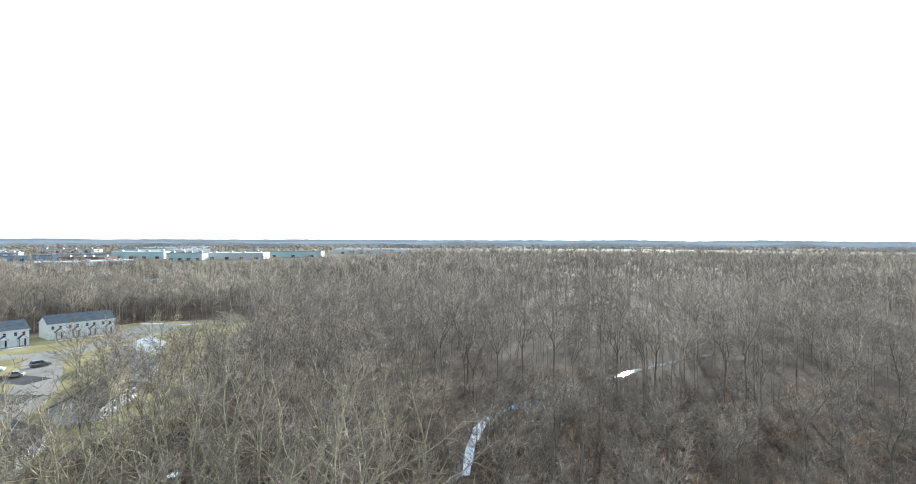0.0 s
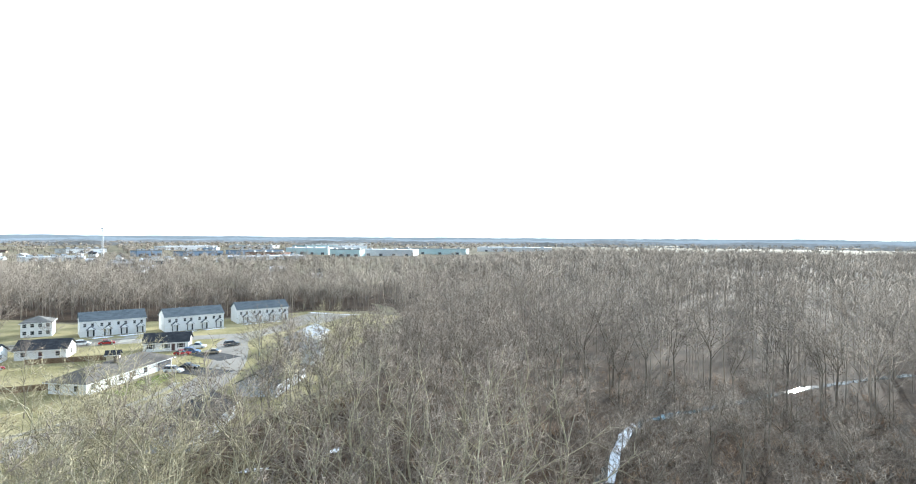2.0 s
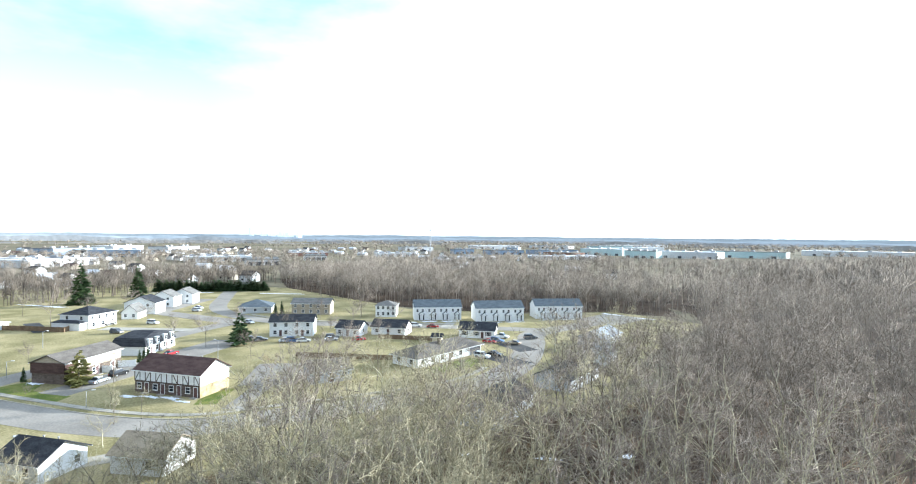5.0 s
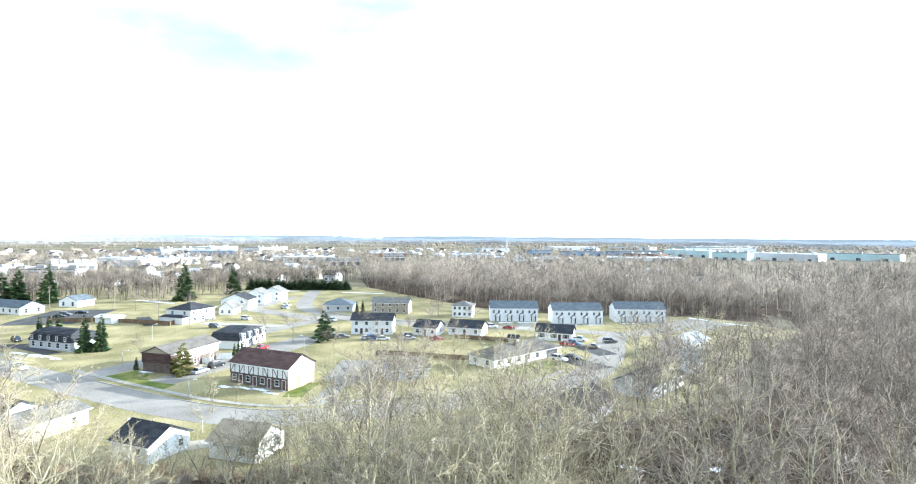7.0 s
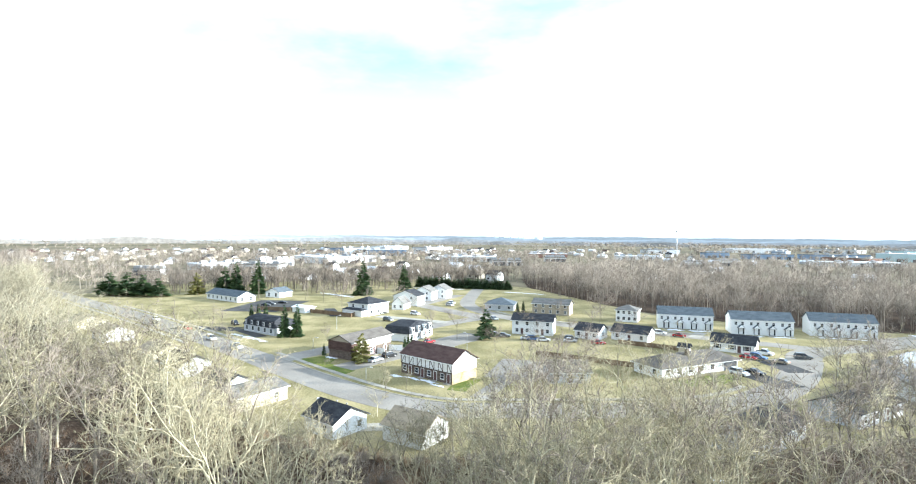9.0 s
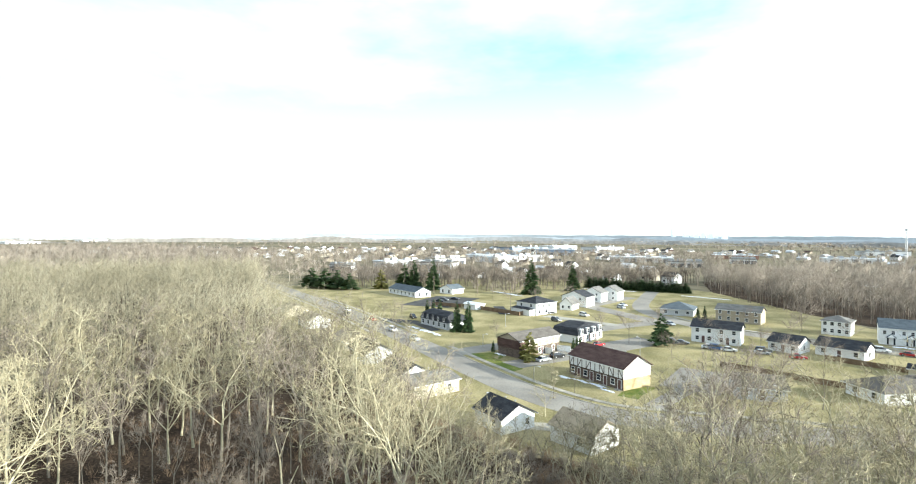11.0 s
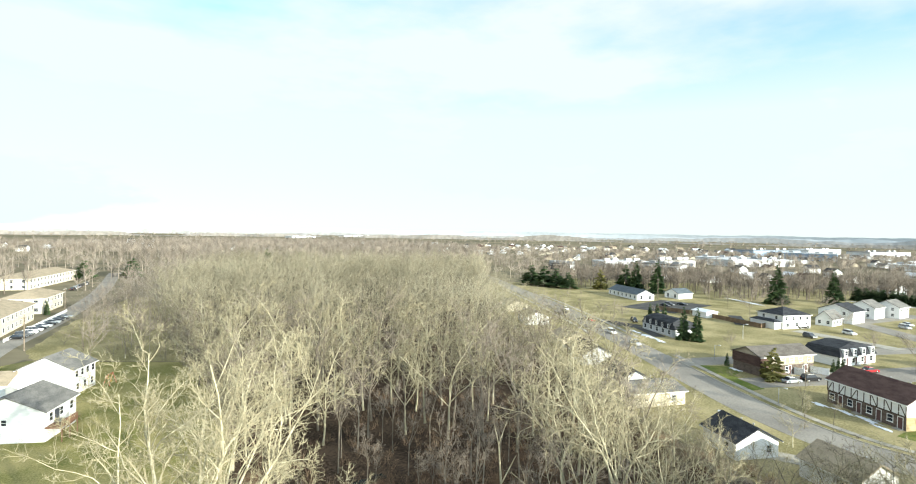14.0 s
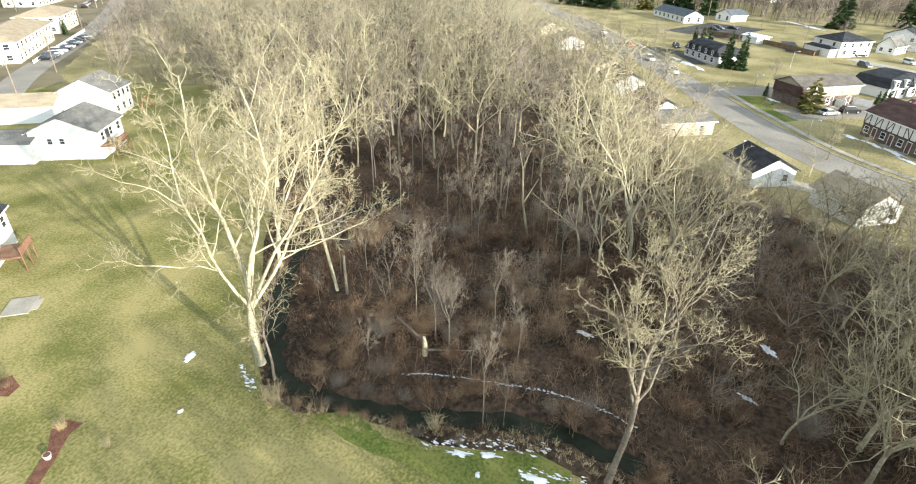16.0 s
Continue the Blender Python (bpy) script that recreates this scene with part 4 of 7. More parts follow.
# ---- trees ----
def tubes(segs, k):
    """Tapered tubes, or spikes where the far radius is nought, for rows of (from, to, radius, radius)."""
    s = np.array(segs, float).reshape(-1, 8)
    a, b, r0, r1 = s[:, 0:3], s[:, 3:6], s[:, 6], s[:, 7]
    d = b - a
    d /= np.linalg.norm(d, axis=1)[:, None] + 1e-9
    ref = np.where(np.abs(d[:, 2:3]) > 0.9, np.array([[1.0, 0, 0]]), np.array([[0, 0, 1.0]]))
    u = np.cross(d, ref)
    u /= np.linalg.norm(u, axis=1)[:, None]
    w = np.cross(d, u)
    ang = 2 * np.pi * np.arange(k) / k
    ring = u[:, None] * np.cos(ang)[None, :, None] + w[:, None] * np.sin(ang)[None, :, None]
    n = len(s)
    if np.all(r1 == 0):
        v = np.concatenate([a[:, None] + ring * r0[:, None, None], b[:, None]], 1)
        f = np.array([(i, (i + 1) % k, k) for i in range(k)])
    else:
        v = np.concatenate([a[:, None] + ring * r0[:, None, None], b[:, None] + ring * r1[:, None, None]], 1)
        f = np.array([t for i in range(k) for t in ((i, (i + 1) % k, k + i), ((i + 1) % k, k + (i + 1) % k, k + i))])
    m = v.shape[1]
    return v.reshape(-1, 3), (f[None] + (np.arange(n) * m)[:, None, None]).reshape(-1, 3)


def swept(pts, radii, k):
    """One closed tube along a line."""
    ang = 2 * np.pi * np.arange(k) / k
    v = np.concatenate([np.array(p)[None] + np.stack([np.cos(ang) * r, np.sin(ang) * r, ang * 0], 1) for p, r in zip(pts, radii)])
    f = [t for j in range(len(pts) - 1) for i in range(k) for t in ((j * k + i, j * k + (i + 1) % k, j * k + k + i), (j * k + (i + 1) % k, j * k + k + (i + 1) % k, j * k + k + i))]
    return v, np.array(f)


def joined(pairs):
    vs, fs, n = [], [], 0
    for v, f in pairs:
        vs.append(v)
        fs.append(f + n)
        n += len(v)
    return np.concatenate(vs), np.concatenate(fs)


def grow(seed, tall, fork, limbs, lean, orders, thick, twig=0.013, gnarl=1.0, bend=(0, 0), rise=1.0):
    """A bare tree: trunk up to the fork, winding limbs that rise from it, and branches order by order, each
    row of orders giving how many pieces a branch has, how many side shoots and their length against it."""
    rnd = random.Random(seed)
    last = len(orders)
    segs, spikes = {i: [] for i in range(last + 1)}, []

    def off_axis(d, ang, az):
        o = d.orthogonal().normalized()
        o.rotate(Matrix.Rotation(az, 3, d))
        return (d * math.cos(ang) + o * math.sin(ang)).normalized()

    def branch(p, d, length, r, lv):
        n, kids, ratio = orders[lv - 1]
        az, lift = rnd.uniform(0, 6.28), (0.07, 0.06, 0.1, 0.14, 0.16)[lv - 1] * rise
        shoots = sorted(rnd.uniform(0.22 if lv == 1 else 0.12, 1.0) for _ in range(kids))
        k = 0
        for i in range(n):
            wind = gnarl * (0.15, 0.22, 0.3, 0.36, 0.4)[lv - 1]
            d = (d + Vector((rnd.gauss(0, 1), rnd.gauss(0, 1), rnd.gauss(0, 0.8))) * wind + Vector((0, 0, lift))).normalized()
            q = p + d * (length / n) * rnd.uniform(0.85, 1.15)
            ra, rb = r * (1 - 0.8 * i / n), r * (1 - 0.8 * (i + 1) / n)
            tip = i == n - 1 and lv > 1
            (spikes if tip else segs[lv]).append((*p, *q, max(ra, twig), 0.0 if tip else max(rb, twig)))
            while k < kids and shoots[k] <= (i + 1) / n:
                u = shoots[k]
                at = p.lerp(q, u * n - i if u * n > i else 0.0)
                az += 2.4 + rnd.uniform(-0.5, 0.5)
                e = off_axis(d, radians(rnd.uniform(30, 62)), az)
                ln = length * ratio * rnd.uniform(0.6, 1.25) * (1.1 - 0.55 * u)
                if lv == last:
                    spikes.append((*at, *(at + (e + Vector((0, 0, 0.15))) * ln), twig, 0.0))
                else:
                    branch(at, e, ln, max((ra + rb) * 0.32, twig * 1.2), lv + 1)
                k += 1
            p = q

    d, p, r = Vector((bend[0], bend[1], 1)).normalized(), Vector((0, 0, -0.2)), thick
    n = 6
    for i in range(n):
        d = (d + Vector((rnd.gauss(0, 1), rnd.gauss(0, 1), 0)) * 0.055 * gnarl + Vector((0, 0, 0.02))).normalized()
        q = p + d * (tall * fork / n)
        rb = thick * (1 - 0.3 * (i + 1) / n)
        segs[0].append((*p, *q, r * (1.3 if i == 0 else 1), rb))
        p, r = q, rb
    for i in range(limbs):
        az = 2 * math.pi * (i + rnd.uniform(-0.3, 0.3)) / limbs
        tilt = radians(lean * (rnd.uniform(0.6, 1.25) if i else 0.25))
        e = (d * math.cos(tilt) + Vector((math.cos(az), math.sin(az), 0)) * math.sin(tilt)).normalized()
        start = p - d * (0 if i == 0 else rnd.uniform(0, 0.16)) * tall * fork
        branch(start, e, tall * (1 - fork) * rnd.uniform(0.8, 1.05) * (1 if i == 0 else 0.96 * math.cos(tilt) ** 0.5), r * (0.8 if i == 0 else rnd.uniform(0.5, 0.75)), 1)
    trunk = swept([segs[0][0][:3]] + [s[3:6] for s in segs[0]], [segs[0][0][6]] + [s[7] for s in segs[0]], 8)
    limb = joined([tubes(segs[1], 5), tubes(segs[2], 4)])
    crown = joined([tubes(segs[i], 3) for i in range(3, last + 1) if segs[i]] + [tubes(spikes, 3)])
    return trunk, limb, crown


def tree_template(name, seed, label, bark, twigm, **kw):
    (tv, tf), (lv, lf), (cv, cf) = grow(seed, **kw)
    return tri_mesh(name + "_trunk", tv, tf, M[bark]), tri_mesh(name + "_crown", *joined([(lv, lf), (cv, cf)]), M[bark], M[twigm], len(lf)), label


def plant(tpl, x, y, s=1.0, turn=None, name="", group="", sz=None, label=None):
    name = name or ("woodland_tree" if tpl in MID else "bare_tree")
    group = group or name.replace("_", " ") + "s"
    t = thing(name, pose(x, y, 0.02, 0, 0, random.uniform(0, 360) if turn is None else turn), label or tpl[2], "tree", group)
    t.scale = (s, s, sz or s)
    part("trunk", tpl[0], None, t)
    part("crown", tpl[1], None, t)
    return t


COTTON = tree_template("cottonwood", 2, "tall pale cottonwood with spreading bare limbs", "bark", "twig", tall=28, fork=0.23, limbs=6, lean=33, orders=((9, 13, 0.44), (6, 9, 0.46), (4, 6, 0.52), (2, 4, 0.6)), thick=0.4, twig=0.0115, rise=1.1)
SYCAMORE = tree_template("sycamore", 2, "pale bare tree with a leaning forked trunk", "bark_d", "twig", tall=23.5, fork=0.42, limbs=5, lean=29, orders=((8, 9, 0.46), (5, 7, 0.48), (3, 5, 0.52), (2, 3, 0.6)), thick=0.26, twig=0.0115, gnarl=0.85, bend=(-0.03, 0.06), rise=1.2)


def big_tree(i, twigs):
    return tree_template("big_tree", 31 + i, "tall bare tree with pale bark and winding limbs", "bark", twigs, tall=21, fork=(0.26, 0.2, 0.34)[i], limbs=(4, 5, 4)[i], lean=(38, 42, 36)[i], orders=((7, 9, 0.46), (4, 6, 0.52), (2, 4, 0.6)), thick=0.23, twig=0.021, gnarl=1.15)


BIG = [big_tree(i, ("twig", "twig", "twig_d")[i]) for i in range(3)]
# the same trees, twigs greyed to stand in for backlit crowns
BACKLIT = [big_tree(i, "twig_d") for i in range(2)] + [BIG[2]]
MID = [tree_template("wood_tree", 41 + i, "slender bare woodland tree with grey-brown bark", ("bark_d", "bark_d", "bark", "bark_d")[i], ("twig", "twig_d", "twig", "twig_d")[i], tall=20, fork=(0.36, 0.46, 0.3, 0.42)[i], limbs=4, lean=(34, 28, 38, 32)[i], orders=((5, 8, 0.42), (2, 5, 0.55), (1, 4, 0.75)), thick=0.19, twig=0.025, gnarl=1.1) for i in range(4)]
LOW = [tree_template("small_tree", 61 + i, "small bushy bare tree with red-brown twigs", "bark_d", "twig_d", tall=10, fork=0.1, limbs=6, lean=46, orders=((4, 7, 0.48), (2, 5, 0.55), (1, 3, 0.75)), thick=0.12, twig=0.015) for i in range(2)]

# the trees that stand alone by the creek
plant(COTTON, -28.1, -31.6, 1.05, 260, "cottonwood_tree", label="tall pale cottonwood leaning over the creek bank")
plant(MID[0], -26.9, -29.0, 0.72, 120, label="slender pale tree beside the large cottonwood")
plant(SYCAMORE, -28.6, 0.2, 1.02, 60, "sycamore_tree")
plant(BIG[1], -39.8, 17.9, 0.92, 10)
plant(MID[1], -29.9, -10.2, 0.32, 60, sz=0.62, label="slender bare tree on the creek bank")
plant(MID[3], -30.4, -8.6, 0.24, 10, sz=0.4, label="thin bare sapling on the creek bank")
plant(BIG[0], -42.5, -41.2, 1.15, 80, label="tall pale tree standing behind the cottonwood")
plant(BIG[2], -61, -57, 1.1, 300)
plant(LOW[0], -52, -27, 0.75, 30, "shrub", "shrubs", label="wide brown bare shrub in the brush")


def near_line(x, y, line, r):
    for (ax, ay), (bx, by) in zip(line, line[1:]):
        t = max(0, min(1, ((x - ax) * (bx - ax) + (y - ay) * (by - ay)) / ((bx - ax) ** 2 + (by - ay) ** 2)))
        if math.hypot(x - ax - t * (bx - ax), y - ay - t * (by - ay)) < r:
            return True
    return False


rng = random.Random(5)
CLEAR = [(-24, 0), (-24, -40), (-46, -50), (-62, -52), (-72, -50), (-84, -38), (-80, -20), (-64, -8), (-56, 2), (-34, 8)]
GAP = [(-30, 3), (-40, 13), (-78, 26), (-90, 18), (-96, 0), (-80, -4), (-60, -2)]
spots, placed = [], 0
for _ in range(12000):
    az, dist = rng.uniform(-46, 158), math.sqrt(rng.uniform(38 ** 2, 132 ** 2))
    x, y = polar(az, dist)
    if not (inside(x, y, WOOD_W) or inside(x, y, WOOD_E)) or inside(x, y, CLEAR) or near_line(x, y, CREEK, 2.6):
        continue
    gap = 5.1 if dist < 85 else 5.3
    if near_line(x, y, [(-80, 16), (-104, -5), (-125, -18), (-160, -36), (-200, -56)], 6.5) or near_line(x, y, [(-62, 70), (-68, 124)], 5):
        continue
    if any((x - a) ** 2 + (y - b) ** 2 < gap * gap for a, b in spots):
        continue
    if inside(x, y, GAP) and rng.random() < 0.55:
        continue
    spots.append((x, y))
    placed += 1
    if placed > 345:
        break
    east = az < 2 and dist < 125
    if east and rng.random() < 0.72:
        plant(rng.choice(LOW), x, y, rng.uniform(0.8, 1.35), rng.uniform(0, 360), "small_tree", "small trees")
        continue
    if inside(x, y, GAP):
        plant(rng.choice(LOW), x, y, rng.uniform(0.7, 1.0), rng.uniform(0, 360), "small_tree", "small trees")
        continue
    tall = rng.uniform(0.95, 1.25) if az > 84 else rng.uniform(0.55, 0.78) if az > 67 or 35 < az < 43 else rng.uniform(0.95, 1.18)
    if east:
        tall *= 0.8
    # greyer twigs towards the sun, paler away from it: lighting put into materials
    tpl = rng.choice(BACKLIT if az < 36 else BIG) if dist < 74 and not east else rng.choice(MID)
    if az < 28 and tpl in (MID[0], MID[2]):
        tpl = MID[1]
    if az > 84 and tpl is MID[1]:
        tpl = MID[2]
    wide = tall * rng.uniform(0.85, 1.1)
    plant(tpl, x, y, wide, rng.uniform(0, 360), sz=tall)

for _ in range(30):
    x, y = rng.uniform(-64, -31), rng.uniform(-38, 6)
    if inside(x, y, CLEAR) and not near_line(x, y, CREEK, 2.6) and not inside(x, y, LAWN):
        s = rng.uniform(0.25, 0.5)
        plant(rng.choice((MID[1], MID[3])), x, y, s * 0.8, rng.uniform(0, 360), "sapling", "saplings", s * 1.2, "thin bare sapling in the brown brush")
for _ in range(60):
    x, y = rng.uniform(-86, -60), rng.uniform(-47, -8)
    if inside(x, y, CLEAR) and not near_line(x, y, CREEK, 2.2) and not any((x - a) ** 2 + (y - b) ** 2 < 3.2 ** 2 for a, b in spots):
        spots.append((x, y))
        s = rng.uniform(0.5, 0.85)
        plant(rng.choice((MID[1], MID[3])), x, y, s * 0.75, rng.uniform(0, 360), sz=s, label="thin bare tree rising from the brush")
# trees outside the camera's view, added to shade the lawn and creek
for x, y, s in ((-14, 12, 0.8), (-8, 20, 0.95), (-1, 12, 0.85), (4, 24, 1.0), (11, 14, 0.9), (17, 27, 1.0), (-15, 30, 0.9), (24, 18, 0.95), (-3, 33, 1.0), (9, 36, 1.0), (31, 30, 1.0)):
    plant(MID[1 + 2 * (int(x) % 2)], x, y, s * 1.1, None, sz=s)

thick = random.Random(8)
for i in range(13):
    u = i / 12
    plant(LOW[i % 2], 4 + 44 * u + thick.uniform(-1, 1), 96 + 40 * u + thick.uniform(-2, 1), thick.uniform(0.5, 0.95), thick.uniform(0, 360), "small_tree", "small trees")
for x, y, s in ((-76, 19, 0.55), (-75, 26, 0.5), (-79.5, 12.5, 0.45), (-73, 33, 0.6), (-84, 8, 0.4)):
    plant(MID[0], x, y, s, thick.uniform(0, 360), "small_tree", "small trees", label="small pale bare tree behind a bungalow")
more = []
for _ in range(1400):
    x, y = polar(thick.uniform(38, 103), math.sqrt(thick.uniform(39 ** 2, 74 ** 2)))
    az = math.degrees(math.atan2(-x, y))
    if not inside(x, y, WOOD_W) or inside(x, y, CLEAR) or near_line(x, y, CREEK, 2.6) or any((x - a) ** 2 + (y - b) ** 2 < 3.7 ** 2 for a, b in spots + more):
        continue
    if near_line(x, y, [(-62, 70), (-68, 124)], 5) or near_line(x, y, [(-80, 16), (-104, -5)], 8) or 65 < az < 87:
        continue
    more.append((x, y))
    s = thick.uniform(0.85, 0.98) if az > 66 else thick.uniform(0.9, 1.12)
    plant(thick.choice(BACKLIT if az < 36 else BIG), x, y, s * thick.uniform(0.8, 1.0), thick.uniform(0, 360), sz=s)
    if len(more) > 18:
        break
# more unseen trees, added sunward to deepen the creek's shade
for i in range(60):
    x, y = thick.uniform(-25, -5), thick.uniform(8, 46)
    if math.hypot(x, y) < 13 or near_line(x, y, CREEK, 2.4) or any((x - a) ** 2 + (y - b) ** 2 < 5.0 ** 2 for a, b in more):
        continue
    more.append((x, y))
    s = thick.uniform(0.72, 0.9)
    plant(thick.choice(MID), x, y, s * 1.1, thick.uniform(0, 360), sz=s)


for x, y, s in ((-1.1, 75.7, 0.50), (0.8, 80.7, 0.42), (4.3, 87.4, 0.45), (1.7, 94.0, 0.40), (7.2, 99.6, 0.50), (10.6, 106.4, 0.45), (14.7, 112.5, 0.50), (18.9, 115.9, 0.45), (7.5, 112.4, 0.40)):
    plant(MID[3 if s > 0.44 else 1], x, y, s * 1.2, None, sz=s, label="slender bare tree leaning by the creek bend")
# trees between the brush and the bungalows, heights set to fit the camera's view
hem = random.Random(19)
hems = []
for _ in range(500):
    az = hem.uniform(63, 100)
    x, y = polar(az, hem.uniform(54, 90))
    if not inside(x, y, WOOD_W) or near_line(x, y, CREEK, 2.6) or any((x - a) ** 2 + (y - b) ** 2 < 4.0 ** 2 for a, b in spots + more + hems):
        continue
    hems.append((x, y))
    s = hem.uniform(0.32, 0.42) if 76 < az < 86 else hem.uniform(0.5, 0.68)
    plant(hem.choice(BIG), x, y, s * hem.uniform(1.0, 1.2), hem.uniform(0, 360), sz=s, label="bare tree between the brush and a bungalow")
    if len(hems) > 44:
        break
for x, y, s in ((-103, -9, 0.5), (-106, -5, 0.55), (-105, 2, 0.5), (-101, -3, 0.45), (-110, -11, 0.5), (-117, -14, 0.45), (-136, -22, 0.5), (-152, -30, 0.5)):
    plant(hem.choice(BIG), x, y, s * 1.15, hem.uniform(0, 360), sz=s, label="bare tree in the back garden of a house")
for i, (x, y, s) in enumerate(((-62, 99, 1.0), (-57, 105, 0.92), (-65.5, 127, 0.85), (-78, 19, 0.5), (-80.5, 24, 0.42), (-76, 29, 0.5), (-74, 23, 0.55), (-78, 34, 0.45))):
    plant((BACKLIT if i < 3 else BIG)[i % 3], x, y, s * 1.1, hem.uniform(0, 360), sz=s, label="bare tree in the back garden of a house")
# veiling trees before the houses, and along the wood's edge by the lawn
veil = random.Random(77)
for x, y, s in ((-56, 70, 0.6), (-60, 86, 0.8), (-59, 97, 0.95), (-56, 110, 0.95), (-62, 121, 0.9), (-58, 132, 0.8), (-66, 140, 0.75), (-51, 92, 0.85), (-71, 22, 0.5), (-70, 30, 0.52), (-68, 38, 0.55), (-74, 40, 0.42), (-77, 15, 0.5), (-82, 4, 0.5), (-88, 2, 0.48), (-94, -4, 0.5), (-98, -2, 0.4), (-104, -10, 0.52), (-113, -14, 0.55), (-118, -20, 0.6), (-130, -25, 0.55), (-140, -30, 0.6), (-150, -36, 0.6)):
    plant(veil.choice(MID), x, y, s * veil.uniform(1.0, 1.25), veil.uniform(0, 360), "small_tree", "small trees", s, "bare tree in the back garden of a house")
STRIP = [(-106, -114), (-152, -168), (-205, -226), (-190, -240), (-132, -196), (-97, -162), (-91, -150)]
sheet("lawn", STRIP, 0.045, M["verge"], "dry grass strip behind the apartment houses", "grass", 44, 0.6)
for i in range(90):
    x, y = veil.uniform(-175, -92), veil.uniform(-215, -116)
    if inside(x, y, STRIP) and not near_line(x, y, FARROAD, 7):
        s = veil.uniform(0.4, 0.7)
        plant(veil.choice(MID if i % 2 else LOW), x, y, s * 1.1, veil.uniform(0, 360), "small_tree", "small trees", s if i % 2 else s * 1.2)
for i in range(62):
    u = i / 61
    o = abs(veil.gauss(0, 6))
    x, y = -67 - 62 * u - 0.8 * o, -63 - 85 * u + 0.58 * o
    s = veil.uniform(0.45, 0.95)
    if i % 3:
        plant(veil.choice(MID), x, y, s * 1.1, veil.uniform(0, 360), sz=s)
    else:
        plant(veil.choice(LOW), x, y, s, veil.uniform(0, 360), "small_tree", "small trees")


# ---- conifers ----
def conifer_mesh(seed, tall, radius, tiers, mat, start=0.08):
    rnd = random.Random(seed)
    vs, fs = [], []
    for i in range(tiers):
        t = i / tiers
        z0 = tall * (start + (1 - start) * t)
        rad = radius * (1 - t) ** 0.85 + 0.12
        for j in range(int(16 * (1 - 0.6 * t)) + 4):
            az = rnd.uniform(0, 2 * math.pi)
            r = rad * rnd.uniform(0.7, 1.12)
            z = z0 + rnd.uniform(-0.5, 0.5) * tall / tiers
            c, s = math.cos(az), math.sin(az)
            for q in range(9):
                u0 = rnd.uniform(0.1, 0.75)
                px_, pz = r * u0, z - 0.22 * r * u0
                da = rnd.uniform(-0.7, 0.7)
                ln, wd = r * rnd.uniform(0.28, 0.45) + 0.15, r * rnd.uniform(0.09, 0.16) + 0.05
                c2, s2 = math.cos(az + da), math.sin(az + da)
                n = len(vs)
                dz = rnd.uniform(-0.35, 0.1) * ln
                vs += [(px_ * c - wd * s2, px_ * s + wd * c2, pz), (px_ * c + wd * s2, px_ * s - wd * c2, pz), (px_ * c + ln * c2, px_ * s + ln * s2, pz + dz), (px_ * c, px_ * s, pz - wd * 1.5)]
                fs += [(n, n + 1, n + 2), (n, n + 3, n + 2)]
    return tri_mesh("needles", np.array(vs), np.array(fs), M[mat])


